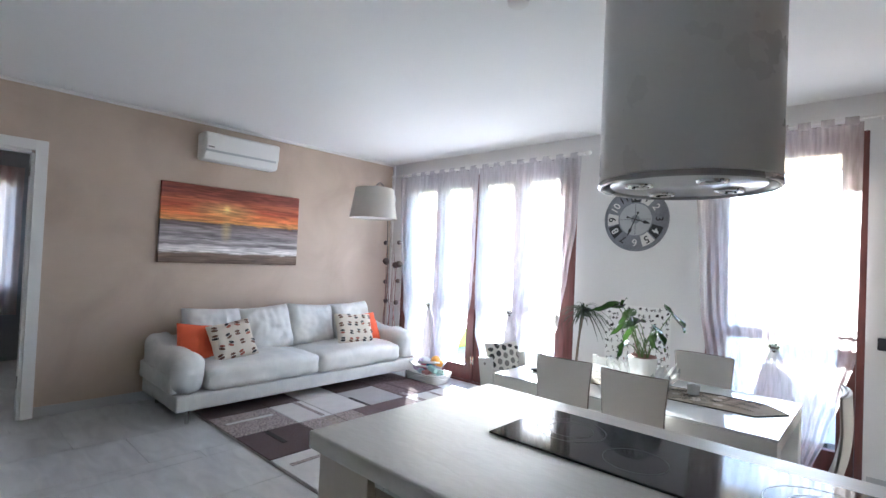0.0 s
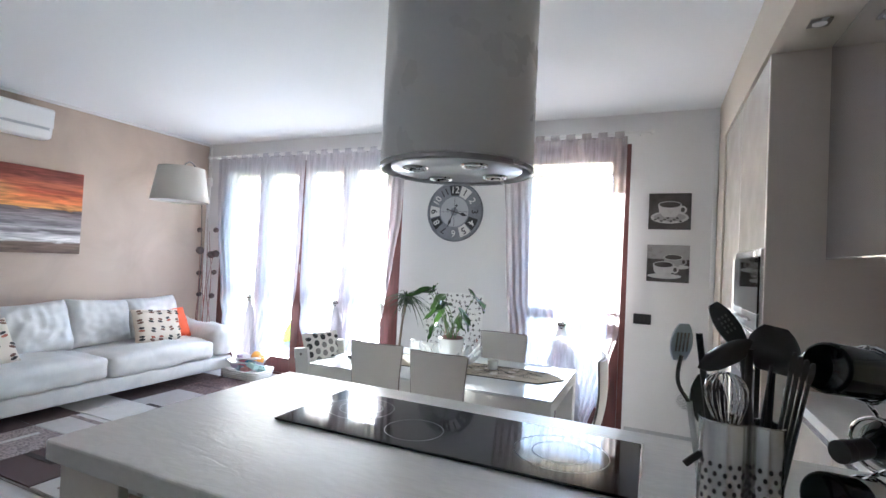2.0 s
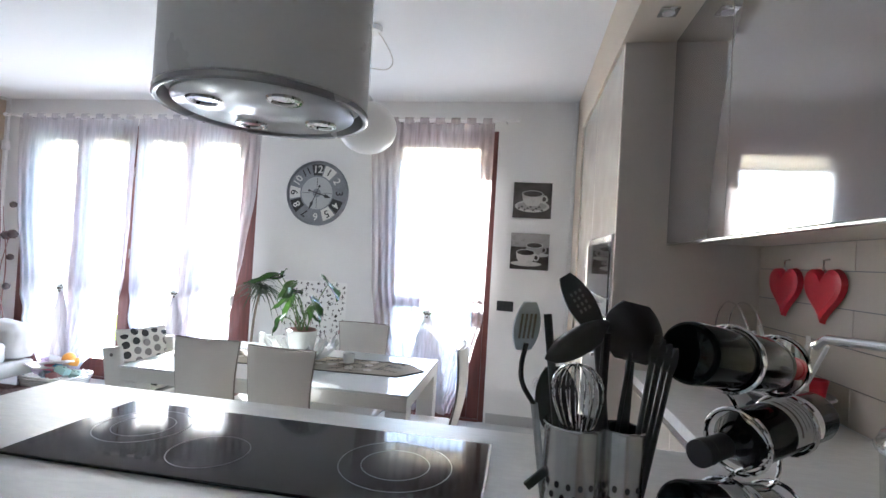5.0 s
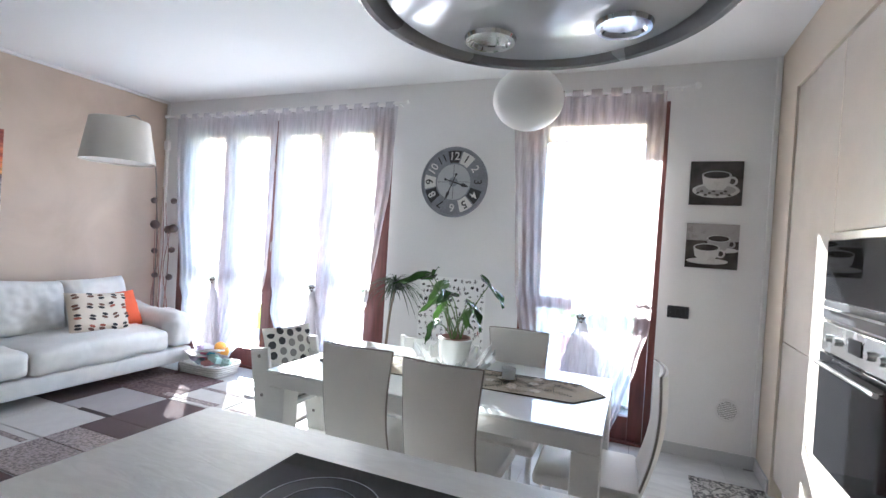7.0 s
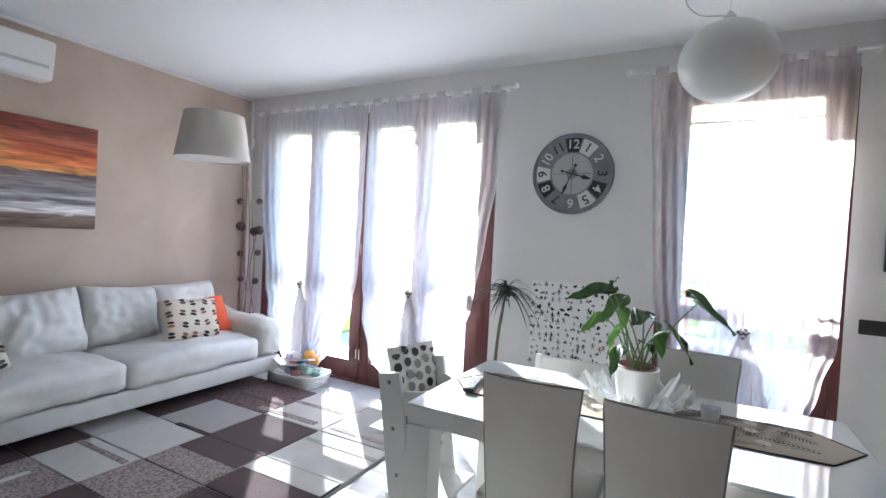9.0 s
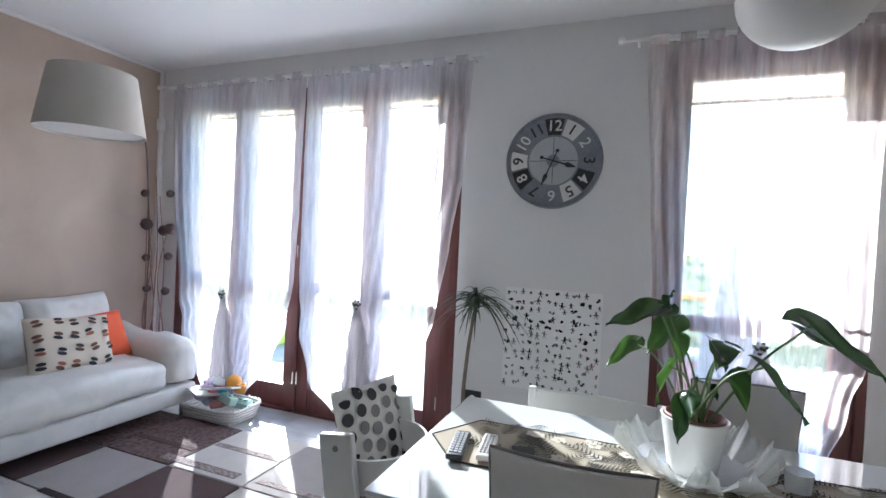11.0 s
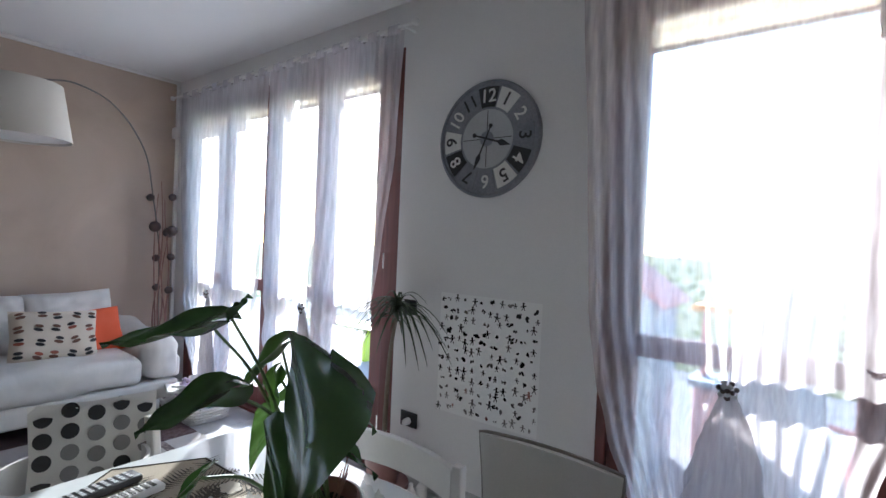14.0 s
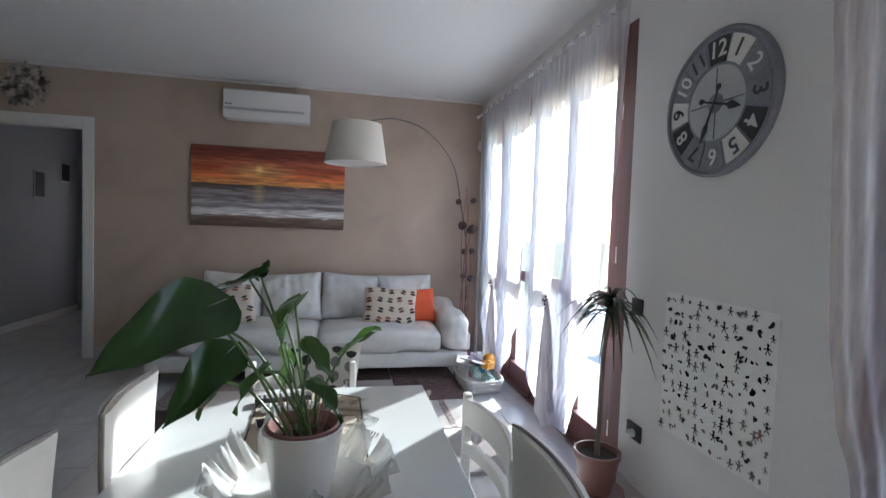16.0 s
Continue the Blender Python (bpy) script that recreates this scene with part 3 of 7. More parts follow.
c = thing("curtain", (-2.65, YF - 0.10, 0.1), "sheer white-lilac voile panels knotted with beaded clips", "curtain")
rod(-4.03, -1.19, c)
curtain_panel(c, [(2.5, -3.86), (1.6, -3.83), (0.9, -3.74), (0.6, -3.69), (0.3, -3.60), (0.09, -3.42)], [(2.5, -2.54), (1.6, -2.545), (1.0, -2.57), (0.7, -2.62), (0.4, -2.74), (0.09, -2.98)], (-3.20, 0.86), 1.3, M_SHEER)
curtain_panel(c, [(2.5, -2.525), (1.1, -2.53), (0.6, -2.50), (0.3, -2.42), (0.09, -2.20)], [(2.5, -1.27), (1.84, -1.293), (1.33, -1.371), (0.91, -1.441), (0.5, -1.55), (0.09, -1.76)], (-2.00, 0.89), 4.1, M_SHEER)
c = thing("curtain", (0.28, YF - 0.10, 0.1), "sheer rose-taupe voile panel knotted with a beaded clip", "curtain")
rod(-0.40, 0.98, c)
curtain_panel(c, [(2.5, -0.265), (1.7, -0.214), (1.11, -0.177), (0.79, -0.133), (0.62, -0.081), (0.3, 0.03), (0.09, 0.10)], [(2.5, 0.80), (1.84, 0.80), (0.87, 0.78), (0.617, 0.715), (0.31, 0.635), (0.09, 0.56)], (0.331, 0.889), 8.7, M_SHEERP, flare=0.20)


# ---- kitchen ----
# peninsula with its worktop
pen = thing("peninsula", (0.6, 3.42, 0), "kitchen peninsula with pale end panel and taupe doors", "kitchen island")
part("end_panel", box(-0.245, -0.03, 3.015, 3.795, 0, 0.878, 0.003), M_CAB, pen, "pale taupe end panel")
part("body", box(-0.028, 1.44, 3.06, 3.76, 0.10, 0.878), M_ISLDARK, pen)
part("plinth", box(-0.02, 1.44, 3.10, 3.72, 0.0, 0.098), M_SKIRT, pen)
for k in range(3):
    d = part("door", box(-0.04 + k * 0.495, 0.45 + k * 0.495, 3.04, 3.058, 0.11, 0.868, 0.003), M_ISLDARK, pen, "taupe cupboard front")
    part("handle", box(-0.02 + k * 0.495, 0.43 + k * 0.495, 3.03, 3.039, 0.845, 0.86, 0.002), M_METAL, d)
solo("worktop", box(-0.267, 1.563, 2.991, 3.82, 0.88, 0.93, 0.006), M_TOP, "white worktop with a wavy relief on the peninsula", "worktop")

hob = thing("hob", (0.55, 3.53, 0.93), "long black glass induction hob set in the worktop", "hob")
part("glass", box(0.083, 1.02, 3.364, 3.702, 0.931, 0.937, 0.002), M_BLACKGLASS, hob)
for x, y, r in ((0.24, 3.56, 0.10), (0.24, 3.56, 0.065), (0.46, 3.48, 0.08), (0.84, 3.53, 0.115), (0.84, 3.53, 0.07)):
    bm = lathe([(r - 0.0016, 0.0), (r - 0.0016, 0.0006), (r, 0.0006), (r, 0.0)], (x, y, 0.9371), 56)
    part("zone_ring", bm, M_RING, hob)
part("edge_trim", box(1.0205, 1.025, 3.362, 3.704, 0.931, 0.938), M_METAL, hob)

# the hood over it
HX, HY, HR, HZ = 0.573, 3.42, 0.189, 1.613
hood = thing("cooker_hood", (HX, HY, HZ), "white cylindrical island hood hanging from the ceiling", "cooker hood")
bm = lathe([(HR - 0.006, 0.012), (HR, 0.016), (HR, H - HZ - 0.001), (HR - 0.006, H - HZ - 0.001), (HR - 0.006, 0.012)], (HX, HY, HZ), 72)
part("body", bm, M_HOOD, hood)
bm = lathe([(HR - 0.007, 0.002), (HR - 0.002, 0.0), (HR + 0.002, 0.003), (HR + 0.002, 0.012), (HR - 0.004, 0.014), (HR - 0.012, 0.030), (HR - 0.03, 0.034), (HR - 0.032, 0.032), (HR - 0.015, 0.026), (HR - 0.007, 0.002)], (HX, HY, HZ), 72)
part("rim", bm, M_RIM, hood, "grey metal rim")
part("filter_panel", lathe([(0.0, 0.004), (HR - 0.030, 0.004), (HR - 0.026, 0.007), (HR - 0.026, 0.012), (0.0, 0.012)], (HX, HY, HZ), 72), M_FILTER, hood, "pale reflective filter panel")
for k in range(4):
    a = radians(45 + 90 * k)
    x, y = HX + 0.108 * math.cos(a), HY + 0.108 * math.sin(a)
    part("spotlight", lathe([(0.0, 0.0025), (0.022, 0.0025), (0.025, -0.001), (0.030, -0.001), (0.032, 0.0035), (0.0, 0.0035)], (x, y, HZ), 28), M_CHROME, hood, "flush round spotlight")

# tall cupboards with the ovens
tall = thing("oven_cabinet", (1.8, 5.2, 0), "tall taupe cabinet holding microwave and oven", "cabinet")
part("side_panel", box(XR, XK - 0.001, 4.845, 4.865, 0, 2.388, 0.002), M_CAB, tall)
part("carcass", box(XR + 0.022, XK - 0.001, 4.866, 5.59, 0.1, 2.386), M_CAB, tall)
part("top_door", box(XR, XR + 0.02, 4.868, 5.588, 1.518, 2.385, 0.002), M_CABWHITE, tall, "cream upper door")
part("bottom_drawer", box(XR, XR + 0.02, 4.868, 5.588, 0.11, 0.50, 0.002), M_CABWHITE, tall, "cream lower drawer front")
part("plinth", box(XR + 0.05, XK - 0.001, 4.87, 5.588, 0, 0.098), M_SKIRT, tall)
mw = thing("microwave", (XR, 5.23, 1.14), "built-in microwave with steel trim and black glass", "microwave")
part("frame", box(XR - 0.012, XR + 0.02, 4.870, 5.586, 1.125, 1.514, 0.004), M_METAL, mw)
part("door_glass", box(XR - 0.019, XR - 0.012, 4.876, 5.580, 1.218, 1.48, 0.003), M_BLACKGLASS, mw)
part("control_strip", box(XR - 0.019, XR - 0.012, 4.876, 5.580, 1.135, 1.214, 0.003), M_BLACK, mw)
part("handle", tube([(XR - 0.04, 4.93, 1.185), (XR - 0.04, 5.53, 1.185)], 0.007), M_METAL, mw)
ov = thing("oven", (XR, 5.23, 0.51), "built-in oven with steel controls and black glass door", "oven")
part("control_panel", box(XR - 0.014, XR + 0.02, 4.870, 5.586, 0.99, 1.118, 0.004), M_METAL, ov)
part("display", box(XR - 0.018, XR - 0.0145, 5.17, 5.29, 1.03, 1.09, 0.002), M_BLACKGLASS, ov)
for y in (4.98, 5.08, 5.38, 5.48):
    part("knob", turn(lathe([(0.018, 0.0), (0.016, 0.022), (0.0, 0.022)], (0, 0, 0), 18), pose(XR - 0.014, y, 1.055, 0, -90, 0)), M_METAL, ov)
part("door", box(XR - 0.02, XR + 0.02, 4.870, 5.586, 0.51, 0.985, 0.004), M_BLACKGLASS, ov, "black glass oven door")
bm = tube([(XR - 0.06, 4.92, 0.95), (XR - 0.06, 5.536, 0.95)], 0.010, 10)
for y in (4.95, 5.50):
    tube([(XR - 0.018, y, 0.95), (XR - 0.06, y, 0.95)], 0.006, bm=bm)
part("handle", bm, M_METAL, ov, "long steel bar handle")
pantry = thing("pantry_cupboard", (1.8, 5.9, 0), "tall cream pantry cupboard with two plain doors", "cabinet")
part("carcass", box(XR + 0.022, XK - 0.001, 5.592, 6.268, 0.1, 2.386), M_CAB, pantry)
part("upper_door", box(XR, XR + 0.02, 5.594, 6.264, 0.915, 2.385, 0.002), M_CABWHITE, pantry)
part("lower_door", box(XR, XR + 0.02, 5.594, 6.264, 0.11, 0.911, 0.002), M_CABWHITE, pantry)
part("plinth", box(XR + 0.05, XK - 0.001, 5.594, 6.264, 0, 0.098), M_SKIRT, pantry)

# wall cupboards, counter and tiles along the east wall
for k in range(4):
    y1 = (4.842, 4.232, 3.33, 2.43)[k]
    wide = (0.608, 0.898, 0.898, 0.898)[k]
    cab = thing("wall_cabinet", (1.9, y1 - wide / 2, 1.47), "gloss taupe wall cupboard with a mirror-like door", "cabinet", "gloss wall cupboards")
    part("body", box(1.722, XK - 0.001, y1 - wide, y1, 1.490, 2.389), M_CAB, cab)
    part("door", box(1.70, 1.72, y1 - wide + 0.001, y1 - 0.001, 1.480, 2.389, 0.0015), M_CABGLOSS, cab)
    part("grip_rail", box(1.700, 1.722, y1 - wide, y1, 1.472, 1.4785, 0.001), M_METAL, cab, "aluminium grip rail")
for k in range(5):
    y1 = 4.842 - 0.60 * k if k < 2 else 2.96 - 0.72 * (k - 2)
    y0 = max(y1 - (0.598 if k < 2 else 0.718), 3.88 if k < 2 else 0.1)
    cab = thing("base_cabinet", (1.8, (y0 + y1) / 2, 0), "cream base cupboard under the counter", "cabinet", "kitchen base cupboards")
    part("body", box(1.595, XK - 0.001, y0, y1, 0.1, 0.868), M_CAB, cab)
    d = part("door", box(1.573, 1.593, y0 + 0.001, y1 - 0.001, 0.11, 0.84, 0.002), M_CABWHITE, cab)
    part("grip_rail", box(1.573, 1.595, y0, y1, 0.842, 0.866, 0.001), M_METAL, cab, "aluminium grip rail")
    part("plinth", box(1.63, XK - 0.001, y0, y1, 0.0, 0.098), M_SKIRT, cab)
ct = box(1.565, XK - 0.012, 0.05, 4.843, 0.872, 0.91, 0.004)
solo("kitchen_counter", ct, M_TOP, "white kitchen counter along the wall", "worktop")
bt = tagged(solo("backsplash", box(XK - 0.011, XK - 0.004, 0.05, 4.843, 0.911, 1.489), M_GROUT, kind="structure"), "pale grey tiled backsplash")
me_tile = None
for r in range(5):
    for k in range(8):
        y1 = 4.842 - 0.602 * k + (0.3 if r % 2 else 0)
        y0 = y1 - 0.598
        a, b = max(y0, 0.06), min(y1, 4.842)
        if b - a > 0.05:
            bm = box(XK - 0.016, XK - 0.0112, a, b, 0.914 + r * 0.12, min(0.914 + r * 0.12 + 0.1165, 1.487))
            part("tile", bm, M_CABWHITE, bt, smooth=False)
for k in range(3):
    y = 4.58 - 1.3 * k
    sp = thing("soffit_spotlight", (1.591, y, 2.38), "small square recessed spotlight, switched off", "spotlight", "soffit spotlights")
    part("bezel", box(1.555, 1.627, y - 0.036, y + 0.036, 2.384, 2.3918, 0.002), M_METAL, sp)
    part("lens", lathe([(0.0, 0.0), (0.024, 0.0), (0.024, 0.003), (0.0, 0.003)], (1.591, y, 2.3805), 20), M_GLOBE, sp)

# ---- dining table ----
TX0, TX1, TY0, TY1, TZ = -0.866, 0.605, 4.675, 5.485, 0.735
tb = thing("dining_table", ((TX0 + TX1) / 2, 5.1, 0), "white lacquer dining table with a glass top", "table")
part("tabletop", box(TX0, TX1, TY0, TY1, TZ - 0.012, TZ, 0.003), M_TABLE, tb, "glossy white glass top")
part("apron", box(TX0 + 0.004, TX1 - 0.004, TY0 + 0.004, TY1 - 0.004, TZ - 0.075, TZ - 0.0135, 0.003), M_WOODW, tb)
for x in (TX0 + 0.004, TX1 - 0.104):
    for y in (TY0 + 0.004, TY1 - 0.104):
        part("leg", box(x, x + 0.10, y, y + 0.10, 0, TZ - 0.077, 0.004), M_WOODW, tb)


def leather_chair():
    """High-backed chair in ivory leather; faces +y, base at the origin."""
    ch = thing("dining_chair", (0, 0, 0), "ivory leather dining chair with a high curved back", "chair", "leather chairs round the table")
    hw = 0.165

    def prof(z):
        # leans back above the seat, with a soft S
        s = (z - 0.40) / 0.52
        return -0.17 - 0.075 * s - 0.03 * math.sin(s * math.pi * 1.1)
    def back(u, v, off):
        z = 0.37 + 0.535 * v
        w = hw * (0.93 + 0.07 * v) - 0.02 * math.sin(math.pi * v) * 0.6
        a = 2 * u - 1
        bow = 0.022 * (1 - a * a)
        return Vector((a * w, prof(z) - bow + off * (1 - 0.6 * abs(a) ** 6), z))
    bm = grid(lambda u, v: back(u, v, 0.016), 10, 14)
    grid(lambda u, v: back(1 - u, v, -0.016), 10, 14, bm)
    rim = [e for e in bm.edges if e.is_boundary]
    bmesh.ops.bridge_loops(bm, edges=rim)
    part("backrest", bm, M_CHAIR, ch)
    def edge(t):
        a = t * 3
        if a < 1:
            return back(0, a, 0) + Vector((-0.002, 0, 0))
        if a < 2:
            return back(a - 1, 1, 0) + Vector((0, 0, 0.002))
        return back(1, 3 - a, 0) + Vector((0.002, 0, 0))
    part("piping", tube([edge(k / 60) for k in range(61)], 0.0045, 6), M_PIPE, ch, "dark stitched edge")
    bm = box(-0.20, 0.20, -0.19, 0.22, 0.41, 0.46, 0.02, seg=3)
    part("seat", bm, M_CHAIR, ch)
    for x in (-0.175, 0.175):
        for y, t in ((-0.165, -0.03), (0.185, 0.02)):
            part("leg", tube([(x, y + t, 0), (x, y, 0.41)], 0.014, 10), M_CHROME, ch, "chromed steel leg")
    return ch


lc = leather_chair()
lc.matrix_basis = pose(-0.395, 4.911, 0, 0, 0, 1.5)
copy_thing(lc, pose(0.021, 4.863, 0, 0, 0, -1))
copy_thing(lc, pose(0.095, 5.32, 0, 0, 0, 180))
copy_thing(lc, pose(0.546, 5.085, 0, 0, 0, 92))

# ---- sofa ----
SX0, SX1, SY0, SY1 = -4.09, -3.21, 3.63, 6.31
sofa = thing("sofa", (-3.65, 4.92, 0), "long white leather sofa with four back cushions", "sofa")
part("frame", box(SX0, SX1 + 0.0, SY0 + 0.02, SY1 - 0.02, 0.10, 0.235, 0.025, seg=3), M_LEATHER, sofa)
part("back_frame", box(SX0, SX0 + 0.16, SY0 + 0.1, SY1 - 0.1, 0.236, 0.60, 0.05, seg=3), M_LEATHER, sofa)
mid_y = (SY0 + SY1) / 2


def soft_block(x0, x1, y0, y1, z0, z1, r, seed, puff=0.02, wr=0.008):
    """An upholstered block: rounded, crowned and creased."""
    bm = box(x0, x1, y0, y1, z0, z1)
    bmesh.ops.subdivide_edges(bm, edges=bm.edges, cuts=17, use_grid_fill=True)
    c, h = Vector(((x0 + x1) / 2, (y0 + y1) / 2, (z0 + z1) / 2)), Vector(((x1 - x0) / 2, (y1 - y0) / 2, (z1 - z0) / 2))
    for v in bm.verts:
        d = v.co - c
        inner = Vector([max(-(k - r), min(k - r, q)) for q, k in zip(d, h)])
        off = d - inner
        if off.length > 1e-6:
            d = inner + off.normalized() * r * min(1.0, max(abs(a) for a in off) / r)
        q = Vector((d.x / h.x, d.y / h.y, d.z / h.z))
        d.z += puff * (1 - q.x ** 2) * (1 - q.y ** 2) * (1 if q.z > 0 else 0.2)
        k = noise.noise(d * 4.5 + Vector((seed, 0, 0))) + 0.6 * noise.noise(d * 11 + Vector((0, seed, 0)))
        fold = 1 - abs(noise.noise(Vector((d.x * 2.5 + seed, d.y * 9, d.z * 4)))) * 3
        n = q.normalized() if q.length > 0 else Vector((0, 0, 1))
        d += n * wr * (k + 0.5 * max(0.0, fold))
        v.co = c + d
    return bm


for k, (a, b) in enumerate(((SY0 + 0.26, mid_y - 0.004), (mid_y + 0.004, SY1 - 0.26))):
    part("seat_cushion", soft_block(SX0 + 0.17, SX1 + 0.015, a, b, 0.237, 0.425, 0.06, k * 3.1 + 1, 0.035, 0.020), M_LEATHER, sofa)
for k, (y0, y1) in enumerate(((SY0 + 0.0, SY0 + 0.25), (SY1 - 0.25, SY1))):
    bm = soft_block(SX0 + 0.03, SX1 + 0.012, y0, y1, 0.237, 0.60, 0.10, 7 + k, 0.0, 0.016)
    for v in bm.verts:
        s = (v.co.x - SX0) / (SX1 - SX0)
        if v.co.z > 0.3:
            v.co.z += (0.20 * (0.42 - min(s, 0.4) - 0.08 * max(0.0, s - 0.4)) - 0.03) * min(1.0, (v.co.z - 0.3) / 0.2)
    part("armrest", bm, M_LEATHER, sofa)
    yo = (SY0 - 0.012, SY1 - 0.058)[k]
    part("side_panel", box(SX0 + 0.01, SX1 - 0.04, yo, yo + 0.07, 0.238, 0.40, 0.03, seg=3), M_LEATHER, sofa)
ys = [SY0 + 0.28, SY0 + 0.80, mid_y + 0.01, mid_y + 0.55, SY1 - 0.27]
for k in range(4):
    y = (ys[k] + ys[k + 1]) / 2
    m = pose(SX0 + 0.225 + 0.02 * (k % 2), y, 0.625, 0, 73, 0) @ pose(0, 0, 0, 0, 0, 90 + (-3, 4, -4, 2)[k])
    part("back_cushion", cushion(0.56, 0.47, 0.24, m, seed=k * 2.3, wrinkle=0.018, n=32, power=0.42), M_LEATHER, sofa)
for x in (SX0 + 0.12, SX1 - 0.03):
    for y in (SY0 + 0.12, SY1 - 0.12):
        part("foot", lathe([(0.016, 0), (0.016, 0.10), (0.03, 0.102), (0.03, 0.11)], (x, y, 0), 14), M_METAL, sofa, "slim steel foot")


def print_patches(root, m, w, h, t, cols, rows, mats, size, seed):
    """Little cake-like prints scattered on a pillow's face."""
    rnd = random.Random(seed)
    for i in range(cols):
        for j in range(rows):
            a = (i + 0.5 + 0.22 * ((j % 2) - 0.5) + rnd.uniform(-0.12, 0.12)) / cols * 2 - 1
            b = (j + 0.5 + rnd.uniform(-0.12, 0.12)) / rows * 2 - 1
            if abs(a) > 0.86 or abs(b) > 0.88:
                continue
            ang = rnd.uniform(-0.4, 0.4)
            for piece in range(2):
                bm = bmesh.new()
                pts = []
                for q in range(12):
                    th = 2 * math.pi * q / 12
                    dx, dy = math.cos(th) * size * (1.0 - 0.1 * piece), math.sin(th) * size * 0.42
                    dy += size * (0.5 if piece else -0.45)
                    x2, y2 = dx * math.cos(ang) - dy * math.sin(ang), dx * math.sin(ang) + dy * math.cos(ang)
                    px, py = a + x2 / (w / 2), b + y2 / (h / 2)
                    e = max(0.0, (1 - px ** 4) * (1 - py ** 4)) ** 0.5
                    pts.append(bm.verts.new((px * w / 2 * 0.99, py * h / 2 * 0.99, t / 2 * e + 0.0045)))
                bm.faces.new(pts)
                part("print", turn(bm, m), mats[(i + j * 2 + piece + rnd.randint(0, 1)) % len(mats)], root)


for k, (ym, yo) in enumerate(((4.22, 3.98), (5.61, 5.86))):
    mo = pose(-3.66, yo, 0.575, 0, 64, 0) @ pose(0, 0, 0, 0, 0, 90 + (-8, 3)[k])
    solo("throw_pillow", cushion(0.40, 0.34, 0.10, mo, seed=20 + k, wrinkle=0.008, n=16), M_ORANGE, "plain orange throw pillow leaning in the sofa corner", "pillow", "orange pillows")
    mp = pose(-3.525, ym, 0.59, 0, 66, 0) @ pose(0, 0, 0, 0, 0, 90 + (9, -4)[k])
    pl = thing("throw_pillow", (-3.55, ym, 0.44), "cream throw pillow printed with small brown cakes", "pillow", "printed pillows")
    part("cover", cushion((0.41, 0.49)[k], 0.36, 0.12, mp, seed=30 + k, wrinkle=0.004, n=18), M_CREAM, pl)
    print_patches(pl, mp, (0.41, 0.49)[k], 0.36, 0.12, (4, 5)[k], 4, [M_PRINT, M_INK, M_PRINT, M_PRINTR, M_INK], 0.027, 5 + k)

# ---- rug ----
RX0, RX1, RY0, RY1 = -3.78, -1.53, 3.88, 6.18
DX, DY = -0.03, 0.05
M_RUGC = mat("cream_rug_pile", (0.56, 0.53, 0.50), 0.95, vary=0.10, scale=9, fine=240, bump=0.35, dist=0.004)
M_RUGT = ramp_mat("mottled_taupe_pile", [(0.35, (0.13, 0.10, 0.095)), (0.6, (0.36, 0.30, 0.28))], 0.95, scale=70, bump=0.5)
M_RUGD = mat("dark_plum_pile", (0.088, 0.054, 0.053), 0.95, vary=0.14, scale=9, fine=240, bump=0.35, dist=0.004)
M_RUGG = mat("warm_grey_pile", (0.38, 0.35, 0.335), 0.95, vary=0.10, scale=9, fine=240, bump=0.35, dist=0.004)
M_RUGB = mat("near_black_pile", (0.035, 0.024, 0.024), 0.95, vary=0.14, scale=9, fine=240, bump=0.35)
rug = thing("area_rug", (-2.65, 5.03, 0), "cream, plum and taupe block-patterned rug before the sofa", "rug")
part("backing", box(RX0, RX1, RY0, RY1, 0.001, 0.009, 0.003), M_RUGG, rug)
cols = [(-3.75, -3.14), (-3.14, -2.62), (-2.62, -2.09), (-2.09, -1.505)]
rows = [(3.835, 4.37), (4.37, 4.70), (4.70, 5.10), (5.10, 5.56), (5.56, 6.125)]
PAT = ["DTDC", "DCTD", "CCTD", "DGDC", "MMCG"]
M_RUGM = ramp_mat("mottled_plum_pile", [(0.35, (0.075, 0.042, 0.040)), (0.65, (0.17, 0.115, 0.11))], 0.95, scale=40, bump=0.5)
PM = {"M": M_RUGM, "D": M_RUGD, "T": M_RUGT, "C": M_RUGC, "G": M_RUGG, "B": M_RUGB}
for j, (y0, y1) in enumerate(rows):
    for i, (x0, x1) in enumerate(cols):
        g = 0.004
        part("block", box(x0 + DX + g, x1 + DX - g, y0 + DY + g, y1 + DY - g, 0.009, 0.0185, 0.004, seg=1), PM[PAT[j][i]], rug, smooth=False)
for x0, x1, y0, y1, k in ((-2.61, -2.10, 4.905, 5.095, "D"), (-2.085, -1.515, 4.945, 5.095, "C"), (-2.93, -2.60, 5.085, 5.125, "B"), (-2.74, -2.18, 5.60, 5.66, "T"), (-3.14, -2.64, 4.60, 4.64, "T"), (-2.05, -1.52, 5.62, 5.66, "T"), (-2.60, -2.10, 5.86, 5.905, "T"),
                          (-2.07, -1.52, 5.40, 5.44, "G"), (-3.12, -2.64, 5.74, 5.78, "D"), (-2.6, -2.3, 4.05, 4.09, "B"), (-1.95, -1.91, 3.9, 4.3, "T"), (-2.95, -2.91, 3.9, 4.3, "C")):
    part("stripe", box(x0 + DX, x1 + DX, y0 + DY, y1 + DY, 0.0188, 0.0215, 0.001, seg=1), PM[k], rug, smooth=False)


